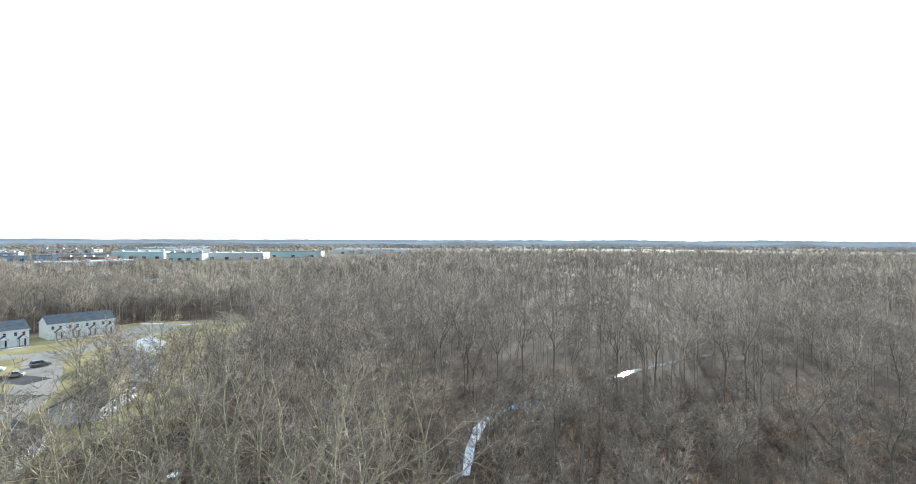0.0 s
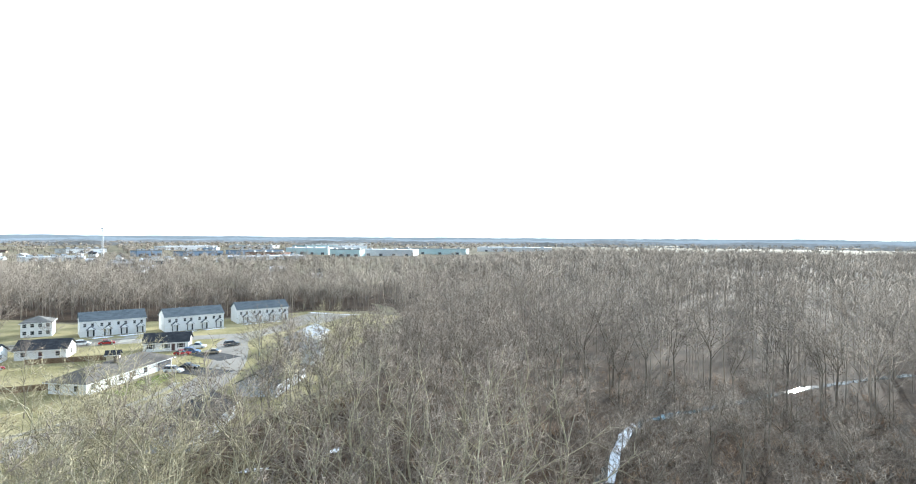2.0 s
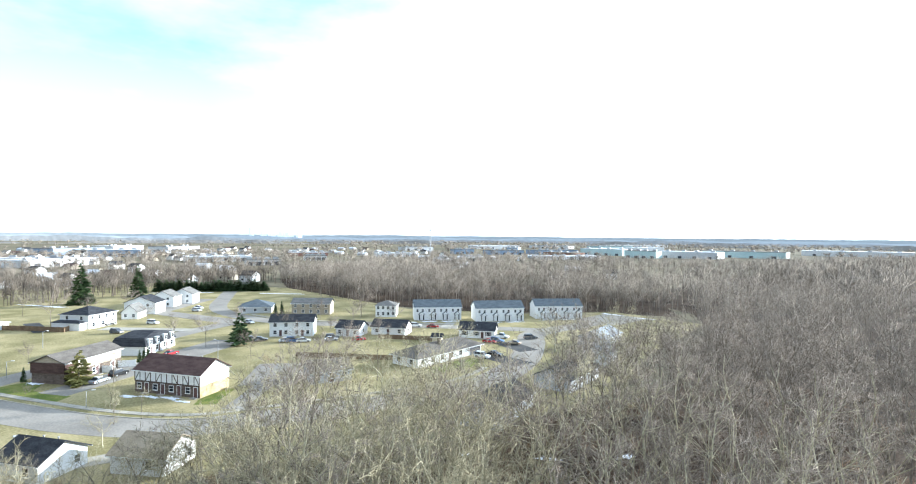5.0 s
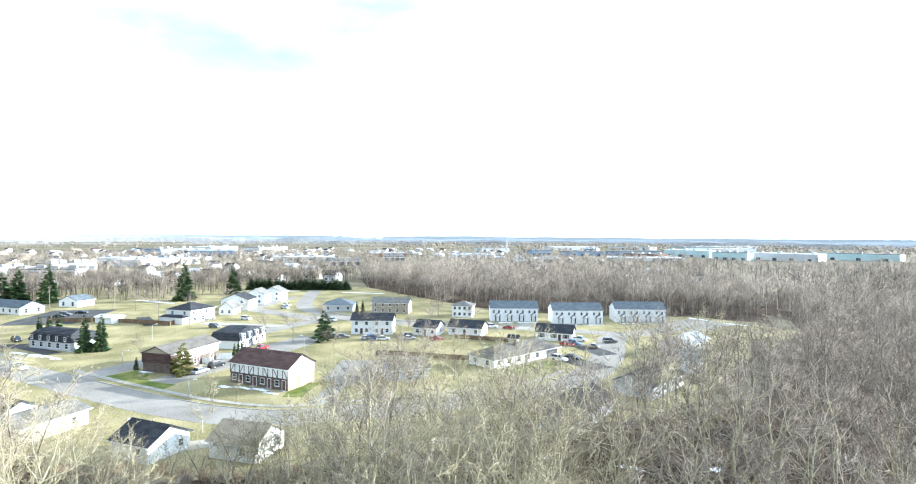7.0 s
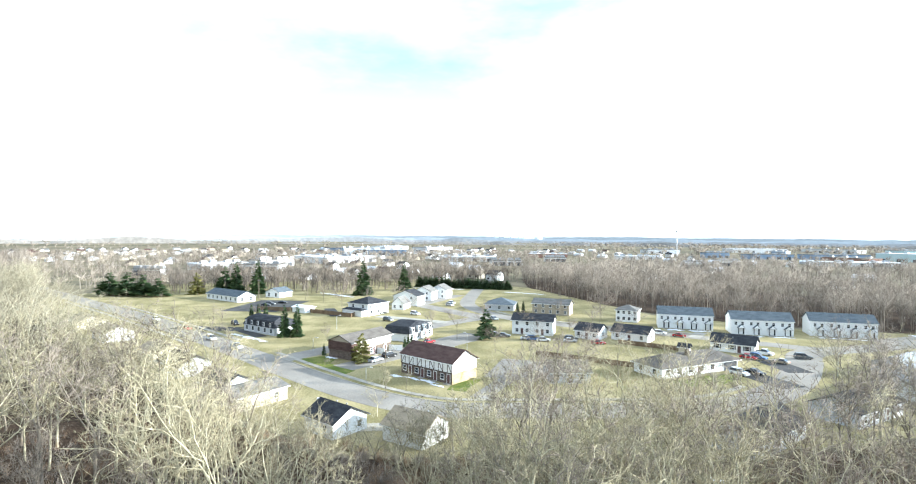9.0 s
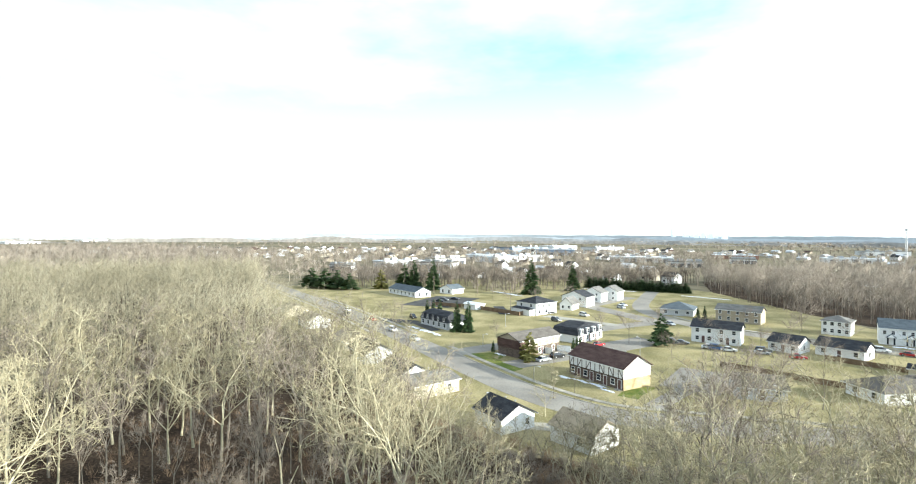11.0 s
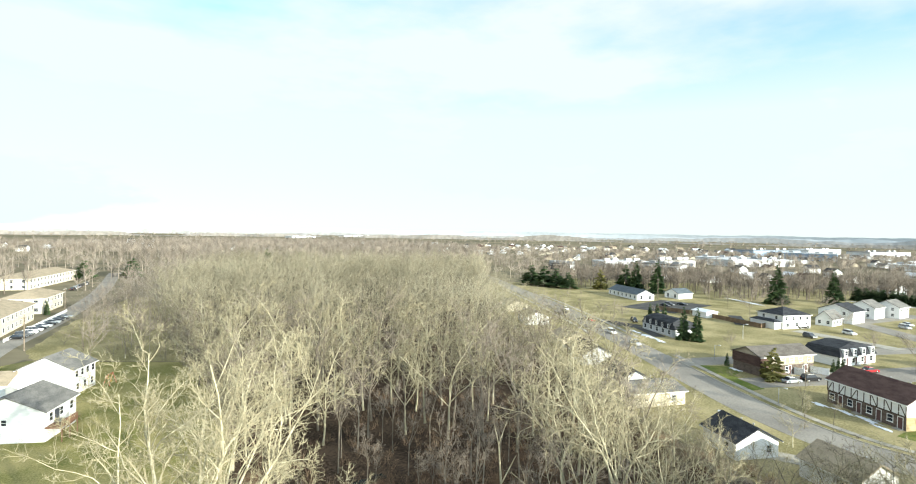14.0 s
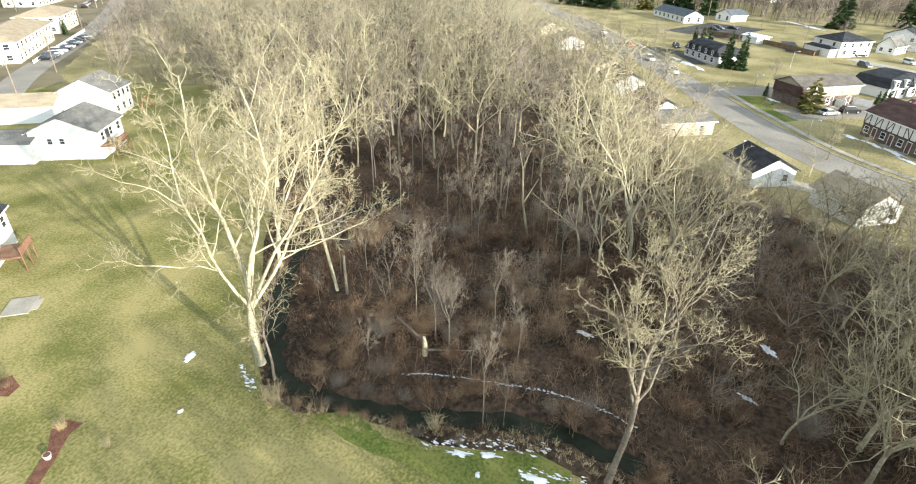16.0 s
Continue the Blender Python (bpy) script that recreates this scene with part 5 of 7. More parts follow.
SPRUCE = [conifer_mesh(i, 12, 2.7, 13, "needle") for i in (1, 2)]
PINE = conifer_mesh(5, 9, 2.8, 7, "needle", 0.2)
CEDAR = conifer_mesh(7, 6, 0.9, 10, "needle", 0.02)
GOLD = conifer_mesh(8, 9, 3.0, 7, "needle_y", 0.15)
C_TRUNK = Soup().tube((0, 0, -0.1), (0, 0, 9), 0.2, 0.04, 7).mesh("trunk", M["bark_d"])
for x, y, me, s, lab in ((-194.3, 7.3, SPRUCE[0], 0.95, "tall dark green spruce beside the mansard house"), (-193.2, 11.4, SPRUCE[1], 0.97, "tall dark green spruce beside the mansard house"), (-169.9, 71.7, PINE, 1.2, "green pine with open branches by the car park"),
                         (-345, -14.2, SPRUCE[0], 1.6, "tall dark conifer beyond the field"), (-340, -2.2, SPRUCE[1], 1.7, "tall dark conifer beyond the field"), (-316, 55.5, SPRUCE[0], 1.75, "tall dark conifer beyond the field"), (-348, -20.5, PINE, 1.8, "tall dark conifer beyond the field"), (-335, 84.8, SPRUCE[1], 1.5, "tall dark conifer beyond the field"),
                         (-353, -80.6, PINE, 1.5, "dark spreading pine beyond the field"), (-346, -70, PINE, 1.55, "dark spreading pine beyond the field"), (-344, -62, PINE, 1.4, "dark spreading pine beyond the field"), (-338, -54, PINE, 1.2, "dark spreading pine beyond the field"), (-345, -35, GOLD, 1.5, "yellow-green conifer beyond the field"),
                         (-226, -1.2, CEDAR, 1.35, "narrow dark cedar behind the mansard house"), (-224, 1.4, CEDAR, 1.45, "narrow dark cedar behind the mansard house"), (-227.5, -3.8, CEDAR, 1.3, "narrow dark cedar behind the mansard house"), (-209, 6, CEDAR, 0.9, "narrow dark cedar by the wall"),
                         (-168, 45, CEDAR, 0.6, "narrow dark cedar by the wall"), (-166, 43.5, CEDAR, 0.65, "narrow dark cedar by the wall"), (-164.5, 42, CEDAR, 0.6, "narrow dark cedar by the wall"), (-149.5, 25.8, GOLD, 0.95, "yellow-green conifer beside the brick house"), (-161, 17, CEDAR, 0.6, "narrow dark cedar by the wall"), (-222, 112, CEDAR, 1.0, "narrow dark cedar by the wall"), (-224, 110, CEDAR, 0.9, "narrow dark cedar by the wall"),
                         (-361, -300, SPRUCE[0], 1.3, "tall dark conifer beyond the wood"), (-372, -312, SPRUCE[1], 1.5, "tall dark conifer beyond the wood"), (-350, -318, PINE, 1.5, "dark spreading pine beyond the wood"), (-385, -290, PINE, 1.6, "dark spreading pine beyond the wood"), (-262, -330, PINE, 1.5, "dark spreading pine beyond the wood"), (-240, -345, PINE, 1.4, "dark spreading pine beyond the wood"), (-140, -222, CEDAR, 0.9, "narrow dark cedar by the wall"), (-139, -220, CEDAR, 0.9, "narrow dark cedar by the wall")):
    t = thing("conifer", pose(x, y, 0, 0, 0, rng.uniform(0, 360)), lab, "tree", "conifers")
    wide = 1.8 if "spreading" in lab else 0.95 if "spruce" in lab else 1.2
    t.scale = (s * wide, s * wide, s)
    part("trunk", C_TRUNK, None, t).scale = (1, 1, 0.95 if me in SPRUCE else 0.6)
    part("needles", me, None, t)
for i in range(34):
    u = i / 33
    t = thing("hedge_tree", pose(-358 + 36 * u + rng.gauss(0, 0.6), 101 + 50 * u + rng.gauss(0, 0.6), 0, 0, 0, 37 * i), "dense dark green cedar in a hedge row", "tree", "hedge row")
    t.scale = (3.4, 3.4, rng.uniform(0.95, 1.3))
    part("trunk", C_TRUNK, None, t).scale = (0.5, 0.5, 0.4)
    part("needles", CEDAR, None, t)


# ---- woods farther off, brush, grasses ----
def far_tree(seed, tall, n1, n2, thick, spread):
    """A light bare tree for woods: trunk, and a rounded crown of rising limbs and twigs as spikes."""
    r = random.Random(seed)
    trunk, spikes = [(0, 0, 0, r.gauss(0, .3), r.gauss(0, .3), tall * 0.5, thick * 2.6, thick * 1.4)], []
    for _ in range(n1):
        az, z = r.uniform(0, 6.283), tall * r.uniform(0.22, 0.5)
        rad, top = tall * spread * math.sqrt(r.uniform(0, 1)), r.uniform(0.75, 1.0)
        q = Vector((math.cos(az) * rad, math.sin(az) * rad, tall * top * (1 - 0.35 * (rad / (tall * spread)) ** 2)))
        p = Vector((0, 0, z)).lerp(q, r.uniform(0.0, 0.35))
        spikes.append((*p, *q, thick * 1.2, 0))
        for _ in range(n2):
            s = p.lerp(q, r.uniform(0.35, 0.95))
            e2 = Vector((r.gauss(0, .6) + math.cos(az) * 0.3, r.gauss(0, .6) + math.sin(az) * 0.3, r.uniform(0.1, 1.0))).normalized()
            spikes.append((*s, *(s + e2 * tall * r.uniform(0.08, 0.17)), thick * 0.7, 0))
    return joined([tubes(trunk, 3), tubes(spikes, 3)])


FAR_A = [far_tree(100 + i, 20, 14, 5, 0.05, 0.4) for i in range(4)]
FAR_B = [far_tree(120 + i, 18, 19, 0, 0.11, 0.36) for i in range(4)]
FAR_C = [far_tree(140 + i, 13, 16, 0, 0.22, 0.5) for i in range(3)]

FAR_T = []
for i in range(3):
    v, f = far_tree(160 + i, 20, 26, 12, 0.062, 0.45)
    FAR_T.append((tri_mesh("garden_trunk", v[:6], f[:6], M["bark_d"]), tri_mesh("garden_crown", v[6:], f[6:] - 6, M["twig_d"]), "bare garden tree"))
# street and garden trees
for x, y, s, tpl in ((-238, 32.8, 1.0, BIG[1]), (-193.5, 134, 0.8, BIG[0]), (-141, 36.0, 0.34, MID[2]), (-118, 30.5, 0.3, MID[0]), (-103, 21, 0.4, MID[2]), (-131, 33, 0.3, LOW[0]), (-104.5, 97, 0.35, MID[2]), (-148, 16, 0.32, LOW[1]),
                     (-188, 58, 0.5, MID[1]), (-172, 62, 0.65, MID[0]), (-176, 90, 0.55, MID[2]), (-160, 98, 0.5, MID[0]), (-140, 92, 0.5, MID[2]), (-128, 84, 0.5, LOW[0]), (-122, 76, 0.55, LOW[1]), (-134, 80, 0.5, MID[0]), (-90, 128, 0.72, BIG[1]), (-84, 122, 0.75, BIG[0]), (-86, 138, 0.78, BIG[2]), (-99, 142, 0.78, BIG[2]), (-92, 147, 0.72, BIG[0]), (-80, 128, 0.7, BIG[0]), (-225, -22, 0.45, LOW[0]), (-235, -18, 0.4, LOW[1]), (-216, 8, 0.35, MID[0]), (-180, 20, 0.35, MID[2]), (-64, -95, 0.3, LOW[0]), (-106, 62, 0.6, MID[0]), (-108, 70, 0.6, MID[2]), (-106, 78, 0.65, MID[0]), (-116, 60, 0.6, MID[2]), (-118, 72, 0.55, LOW[0]), (-92, -130, 0.8, BIG[1]), (-98, -120, 0.85, BIG[0]), (-146, 32, 0.4, MID[0]), (-126, 27, 0.35, MID[0]), (-114, 25, 0.35, MID[0]), (-149, 66, 0.5, MID[0]), (-152, 82, 0.45, MID[0]), (-141, 104, 0.5, MID[0]), (-135, 112, 0.4, MID[0]), (-176, 118, 0.5, MID[0]), (-186, 128, 0.55, MID[0]), (-170, 134, 0.45, MID[0]), (-200, 118, 0.5, MID[0]), (-202, 84, 0.5, MID[0]), (-190, 78, 0.4, MID[0]), (-232, 62, 0.5, MID[0]), (-262, 48, 0.55, MID[0]), (-272, 66, 0.6, MID[0]), (-286, 30, 0.6, MID[0]), (-300, 22, 0.6, MID[0]), (-222, -14, 0.4, MID[0]), (-240, -2, 0.35, MID[0])):
    if math.hypot(x, y) > 150:
        tpl = rng.choice(FAR_T)
    plant(tpl, x, y, s, None, "garden_tree", "garden trees", label="bare garden tree on the grass by houses")


def stuff(name, kinds, places, mat, label, category):
    """Many plants as one mesh: rows of x, y, turn, width, height."""
    out = []
    for i, (x, y, a, s, sz) in enumerate(places):
        v, f = kinds[i % len(kinds)]
        c, sn = math.cos(a), math.sin(a)
        out.append((np.stack([(v[:, 0] * c - v[:, 1] * sn) * s + x, (v[:, 0] * sn + v[:, 1] * c) * s + y, v[:, 2] * sz], 1), f))
    v, f = joined(out)
    return tagged(new(name, tri_mesh(name, v, f, M[mat])), label, category, kind="stuff")


def scatter(n, az0, az1, d0, d1, polys, tall, wide=1.0, seed=0, avoid=()):
    r, out = random.Random(seed), []
    for _ in range(n * 6):
        x, y = polar(r.uniform(az0, az1), math.sqrt(r.uniform(d0 * d0, d1 * d1)))
        if (not polys or any(inside(x, y, p) for p in polys)) and not any(inside(x, y, p) for p in avoid):
            s = r.uniform(*tall)
            out.append((x, y, r.uniform(0, 6.28), s * wide * r.uniform(0.8, 1.2), s))
            if len(out) == n:
                break
    return out


stuff("woodland", FAR_A, scatter(980, -46, 60, 125, 330, [WOOD_E, WOOD_W], (0.68, 1.2), seed=1), "woods", "dense bare winter woodland beyond the creek", "woodland")
stuff("woodland", FAR_B, scatter(2800, -48, 45, 310, 1080, [WOOD_E], (0.95, 1.35), 1.25, 2), "woods", "distant bare winter woodland", "woodland")
stuff("woodland", FAR_A, scatter(720, 84, 150, 128, 420, [WOOD_W], (1.0, 1.3), seed=3), "woods_y", "dense bare winter wood behind the houses", "woodland")
stuff("woodland", FAR_A, scatter(760, 15, 75, 190, 480, [BELT], (0.6, 1.08), seed=4), "woods", "belt of bare trees behind the townhouses", "woodland")
stuff("woodland", FAR_B, scatter(620, 15, 75, 190, 480, [BELT], (0.5, 0.92), 0.9, 44), "woods_d", "grey-brown undergrowth trees behind the townhouses", "woodland")
BEYOND = [(-330, -300), (-420, -260), (-420, -140), (-900, -300), (-1400, -900), (-500, -900)]
stuff("woodland", FAR_B, scatter(2000, 95, 160, 380, 1300, [BEYOND], (0.8, 1.15), 1.2, 5), "woods", "distant bare trees beyond the wood", "woodland")
stuff("woodland", FAR_B, scatter(2700, 30, 165, 400, 1000, [], (0.42, 0.9), 1.3, 6, [NEIGHBOURHOOD, WOOD_W, LAWN]), "woods", "scattered bare trees between far houses", "woodland")
BELT_FAR = [(-100, 250), (-160, 310), (-300, 300), (-420, 265), (-560, 400), (-420, 620), (-170, 700)]
stuff("woodland", FAR_B, scatter(700, 10, 65, 260, 750, [BELT_FAR], (0.7, 1.1), 1.1, 17), "woods", "bare woods behind the belt of trees", "woodland")
LEFT_WOOD = [(-104, -118), (-150, -172), (-215, -232), (-330, -310), (-300, -345), (-200, -258), (-140, -196), (-104, -160)]
stuff("woodland", FAR_A, scatter(400, 110, 165, 140, 480, [LEFT_WOOD], (0.5, 1.0), 1.0, 18), "woods", "bare trees along the apartment street", "woodland")
stuff("woodland", FAR_B, scatter(1500, 112, 165, 330, 1200, [], (0.5, 0.95), 1.2, 19, [WOOD_W, LEFT_WOOD, LAWN]), "woods", "bare trees among the far apartment houses", "woodland")
BACKS = [(-325, 52), (-345, -20), (-352, -62), (-420, -90), (-470, -40), (-450, 80), (-430, 190), (-385, 190), (-365, 120)]
stuff("woodland", FAR_B, scatter(900, 55, 110, 320, 480, [BACKS], (0.45, 0.95), seed=16), "woods_d", "bare trees behind the office and the field", "woodland")
stuff("woodland", FAR_B, scatter(1700, 62, 116, 400, 1050, [], (0.4, 0.85), 1.3, 61, [NEIGHBOURHOOD, WOOD_W, LAWN, BACKS]), "woods", "bare garden trees between far rooftops", "woodland")
stuff("woodland", FAR_C, scatter(3400, 15, 165, 900, 3300, [], (0.55, 0.95), 1.5, 7), "woods", "bare trees spread over the distant town", "woodland")
stuff("woodland", FAR_C, scatter(2300, -50, 60, 1080, 3000, [], (0.8, 1.3), 1.7, 8), "woods", "bare trees on the far plain", "woodland")


def clump(seed, n, tall, width, thick):
    r, rows = random.Random(seed), []
    for _ in range(n):
        a, b, t = r.uniform(0, 6.283), r.uniform(0, 6.283), tall * r.uniform(0.5, 1.0)
        o = r.uniform(0, width * 0.35)
        p = (o * math.cos(a), o * math.sin(a), 0)
        q = (p[0] + width * r.uniform(0.1, 0.7) * math.cos(b), p[1] + width * r.uniform(0.1, 0.7) * math.sin(b), t)
        rows.append((*p, *q, thick, 0))
        for _ in range(2):
            u = r.uniform(0.4, 0.9)
            m = [p[j] + (q[j] - p[j]) * u for j in range(3)]
            rows.append((*m, m[0] + r.gauss(0, width * .28), m[1] + r.gauss(0, width * .28), m[2] + t * r.uniform(0.0, 0.3), thick * 0.7, 0))
    return tubes(rows, 3)


BRUSH = [clump(200 + i, 10, 1.9, 1.6, 0.022) for i in range(4)]
brush_at = [p for p in scatter(1300, 30, 160, 30, 115, [WOOD_W], (0.5, 1.25), 1.1, 11) if not near_line(p[0], p[1], CREEK, 2.0) and not inside(p[0], p[1], LAWN)]
stuff("brush", BRUSH, brush_at, "brush", "thick red-brown brush and brambles under the trees", "brush")
stuff("brush", BRUSH, [p for p in scatter(800, -46, 30, 55, 150, [WOOD_W, WOOD_E], (0.7, 1.7), 1.3, 12) if not near_line(p[0], p[1], CREEK, 2.4)], "brush", "brown underbrush along the creek", "brush")
GARDEN = [(-150, 70), (-118, 52), (-104, 58), (-104, 84), (-118, 90), (-140, 90)]
stuff("brush", BRUSH, scatter(150, 45, 75, 110, 180, [GARDEN], (0.4, 0.8), 1.2, 22), "brush", "brown hedge plants in the gardens", "brush")
FINE = [clump(240 + i, 11, 2.5, 2.2, 0.015) for i in range(4)]
fine_at = [p for p in scatter(1100, 58, 136, 26, 76, [WOOD_W], (0.4, 1.4), 1.0, 21) if not near_line(p[0], p[1], CREEK, 0.95) and not inside(p[0], p[1], LAWN)]
stuff("brush", FINE, fine_at, "brush", "fine tangled red-brown brush beside the creek", "brush")
STRAW = [clump(220 + i, 10, 0.85, 0.7, 0.016) for i in range(3)]
edge = []
line = spline(CREEK[2:13], 0.3)
for i, q in enumerate(line[:-1]):
    d = (line[i + 1] - line[i]).normalized()
    for side in (-1, 1):
        o = side * rng.uniform(1.05, 2.3)
        edge.append((q.x - d.y * o, q.y + d.x * o, rng.uniform(0, 6), rng.uniform(0.5, 1.3), rng.uniform(0.4, 1.1) * (1.0 if side < 0 else 1.4)))
edge = edge[::2]
stuff("dead_grass", STRAW, edge, "straw", "pale dead grass along the creek bank", "grass")

BUSH = []
for i in range(3):
    v, f = clump(300 + i, 180, 3.0, 2.7, 0.014)
    BUSH.append(tri_mesh("bush_twigs", v, f, M["brush" if i < 2 else "twig_d"]))
for x, y, s in ((-25.3, -27.4, 0.5), (-25.2, -25.2, 0.36), (-26.0, -21.2, 0.42), (-26.5, -19.4, 0.3), (-26.9, -16.4, 0.45), (-28.9, -20.6, 0.5), (-28.6, -23.4, 0.55), (-28.9, -25.8, 0.6), (-29.6, -17.3, 0.42), (-31.2, -13.4, 0.5), (-27.8, -12.6, 0.3), (-29.1, -10.0, 0.32), (-33.2, -9.2, 0.5), (-33.3, -5.4, 0.55), (-33.0, -1.2, 0.6), (-28.9, 2.6, 0.6), (-27.6, 4.0, 0.5), (-43.6, -20.4, 1.5), (-31.0, -24.2, 0.75), (-31.4, -20.6, 0.7), (-30.4, -15.6, 0.62), (-33.0, -12.0, 0.8), (-36.4, -23.6, 0.9), (-38.6, -17.0, 0.8), (-34.6, -2.6, 0.7), (-30.2, 3.4, 0.8), (-31.8, -27.4, 0.8), (-26.6, -14.6, 0.34), (-26.2, -23.0, 0.34), (-27.3, -11.2, 0.32)):
    t = tagged(new("shrub", BUSH[int(-y) % 3]), "low bare shrub overhanging the creek bank", "shrub", "shrubs")
    t.matrix_world = pose(x, y, 0.03, 0, 0, rng.uniform(0, 360))
    t.scale = (s, s, s)
for i in range(46):
    u = i / 45
    x, y = (-96 + 17 * u * 2, 1 + 22 * u * 2) if u < 0.5 else (-79 + 12 * (u - 0.5) * 2, 23 + 34 * (u - 0.5) * 2)
    t = tagged(new("shrub", BUSH[i % 3]), "bare brown shrub along a garden edge", "shrub", "shrubs")
    s = rng.uniform(0.5, 1.0)
    t.matrix_world = pose(x + rng.gauss(0, 1.1), y + rng.gauss(0, 1.1) - 2.5, 0.03, 0, 0, rng.uniform(0, 360))
    t.scale = (s, s, s)
for i in range(40):
    x, y = rng.uniform(-62, -33), rng.uniform(-36, 6)
    if inside(x, y, LAWN) or near_line(x, y, CREEK, 2.0):
        continue
    t = tagged(new("shrub", BUSH[i % 2]), "wide bare shrub with tangled brown twigs", "shrub", "shrubs")
    s = rng.uniform(0.6, 1.3)
    t.matrix_world = pose(x, y, 0.03, 0, 0, rng.uniform(0, 360))
    t.scale = (s, s, s * 0.9)
for i in range(62):
    x, y = polar(rng.uniform(62, 136), math.sqrt(rng.uniform(30 ** 2, 80 ** 2)))
    if not inside(x, y, WOOD_W) or inside(x, y, LAWN) or near_line(x, y, CREEK, 1.6):
        continue
    t = tagged(new("shrub", BUSH[i % 3]), "wide bare shrub with tangled brown twigs", "shrub", "shrubs")
    t.matrix_world = pose(x, y, 0.03, 0, 0, rng.uniform(0, 360))
    s = rng.uniform(0.55, 1.15)
    t.scale = (s, s, s * rng.uniform(0.8, 1.1))


# ---- the town in the distance ----
HALLS_WEST = [
    (-552, -28, -535, 14, 6, "pale"),
    (-735, 39, -712, 106, 7, "pale"),
    (-1037, 140, -1026, 188, 6, "pale"),
    (-915, 168, -898, 230, 10, "bluewall"),
    (-514, -101, -505, -79, 5, "pale"),
    (-705, 227, -681, 302, 6, "pale"),
    (-589, 254, -577, 290, 6, "pale"),
    (-794, 415, -778, 472, 6, "redbrick"),
    (-660, 366, -651, 393, 6, "pale"),
    (-694, 513, -678, 564, 6, "pale"),
    (-963, 784, -947, 856, 8, "pale"),
    (-492, 450, -483, 476, 6, "pale"),
    (-734, 720, -723, 760, 9, "bluewall"),
]
HALLS_NORTH = [
    (-520, 531, -512, 556, 6, "pale"),
    (-670, 754, -650, 821, 8, "bluewall"),
    (-998, 1060, -970, 1201, 8, "pale"),
    (-640, 855, -613, 949, 8, "bluewall"),
    (-473, 668, -443, 752, 5, "pale"),
    (-706, 1187, -676, 1304, 12, "teal"),
    (-566, 1110, -542, 1189, 12, "pale"),
    (-896, 1575, -837, 1868, 10, "pale"),
    (-589, 922, -504, 930, 12, "teal"),
    (-460, 856, -406, 861, 12, "teal"),
    (-424, 909, -329, 917, 11, "pale"),
    (-403, 1030, -263, 1044, 11, "teal"),
    (-298, 1295, -119, 1316, 10, "pale"),
]
HALLS_SOUTH = [
    (-1027, 1319, -896, 1335, 8, "pale"),
    (-835, 990, -805, 993, 8, "bluewall"),
    (-605, 823, -538, 828, 6, "redbrick"),
    (-563, -54, -591, -13, 6, "grey"),
    (-610, -1, -634, 34, 7, "pale"),
    (-661, 73, -708, 141, 7, "pale"),
    (-1013, 142, -1081, 223, 10, "bluewall"),
    (-1199, 261, -1258, 328, 9, "pale"),
    (-1159, 346, -1228, 429, 8, "pale"),
    (-1525, -1174, -1615, -1144, 6, "pale"),
    (-1984, -1259, -2195, -1207, 6, "pale"),
    (-3094, -778, -3300, -700, 6, "pale"),
]
FAR_HALLS = HALLS_WEST + HALLS_NORTH + HALLS_SOUTH
for i, (ax, ay, bx, by, tall, wall) in enumerate(FAR_HALLS):
    m, w = frame_of((ax, ay), (bx, by))
    t = thing("warehouse", m, {"teal": "long teal industrial hall far across town", "bluewall": "blue-clad industrial hall far across town", "redbrick": "low brick commercial building in the town", "grey": "low grey commercial building in the town"}.get(wall, "long pale industrial hall far across town"), "warehouse", "far halls")
    dp = min(42, w * 0.5)
    part("wall", Soup().box(0, 0, -0.2, w, dp, tall), M[wall], t)
    part("roof", Soup().box(-0.4, -0.4, tall, w + 0.4, dp + 0.4, tall + 0.7), M["r_white" if i % 2 else "r_grey"], t)
    for k in range(4):
        x = w * (k + 0.5) / 4
        part("roof_unit", shared("unit", lambda: Soup().box(-3, -2, 0, 3, 2, 2).box(-2.4, -1.4, 2, 2.4, 1.4, 2.4).mesh("roof_unit", M["steel"])), None, t).location = (x, dp * (0.3 + 0.2 * (k % 2)), tall + 0.7)
        part("loading_door", shared(("ld", wall), lambda: Soup().box(-3, -0.2, 0, 3, 0.02, 4.2).mesh("loading_door", M["shutter"])), None, t).location = (x, 0, 0)


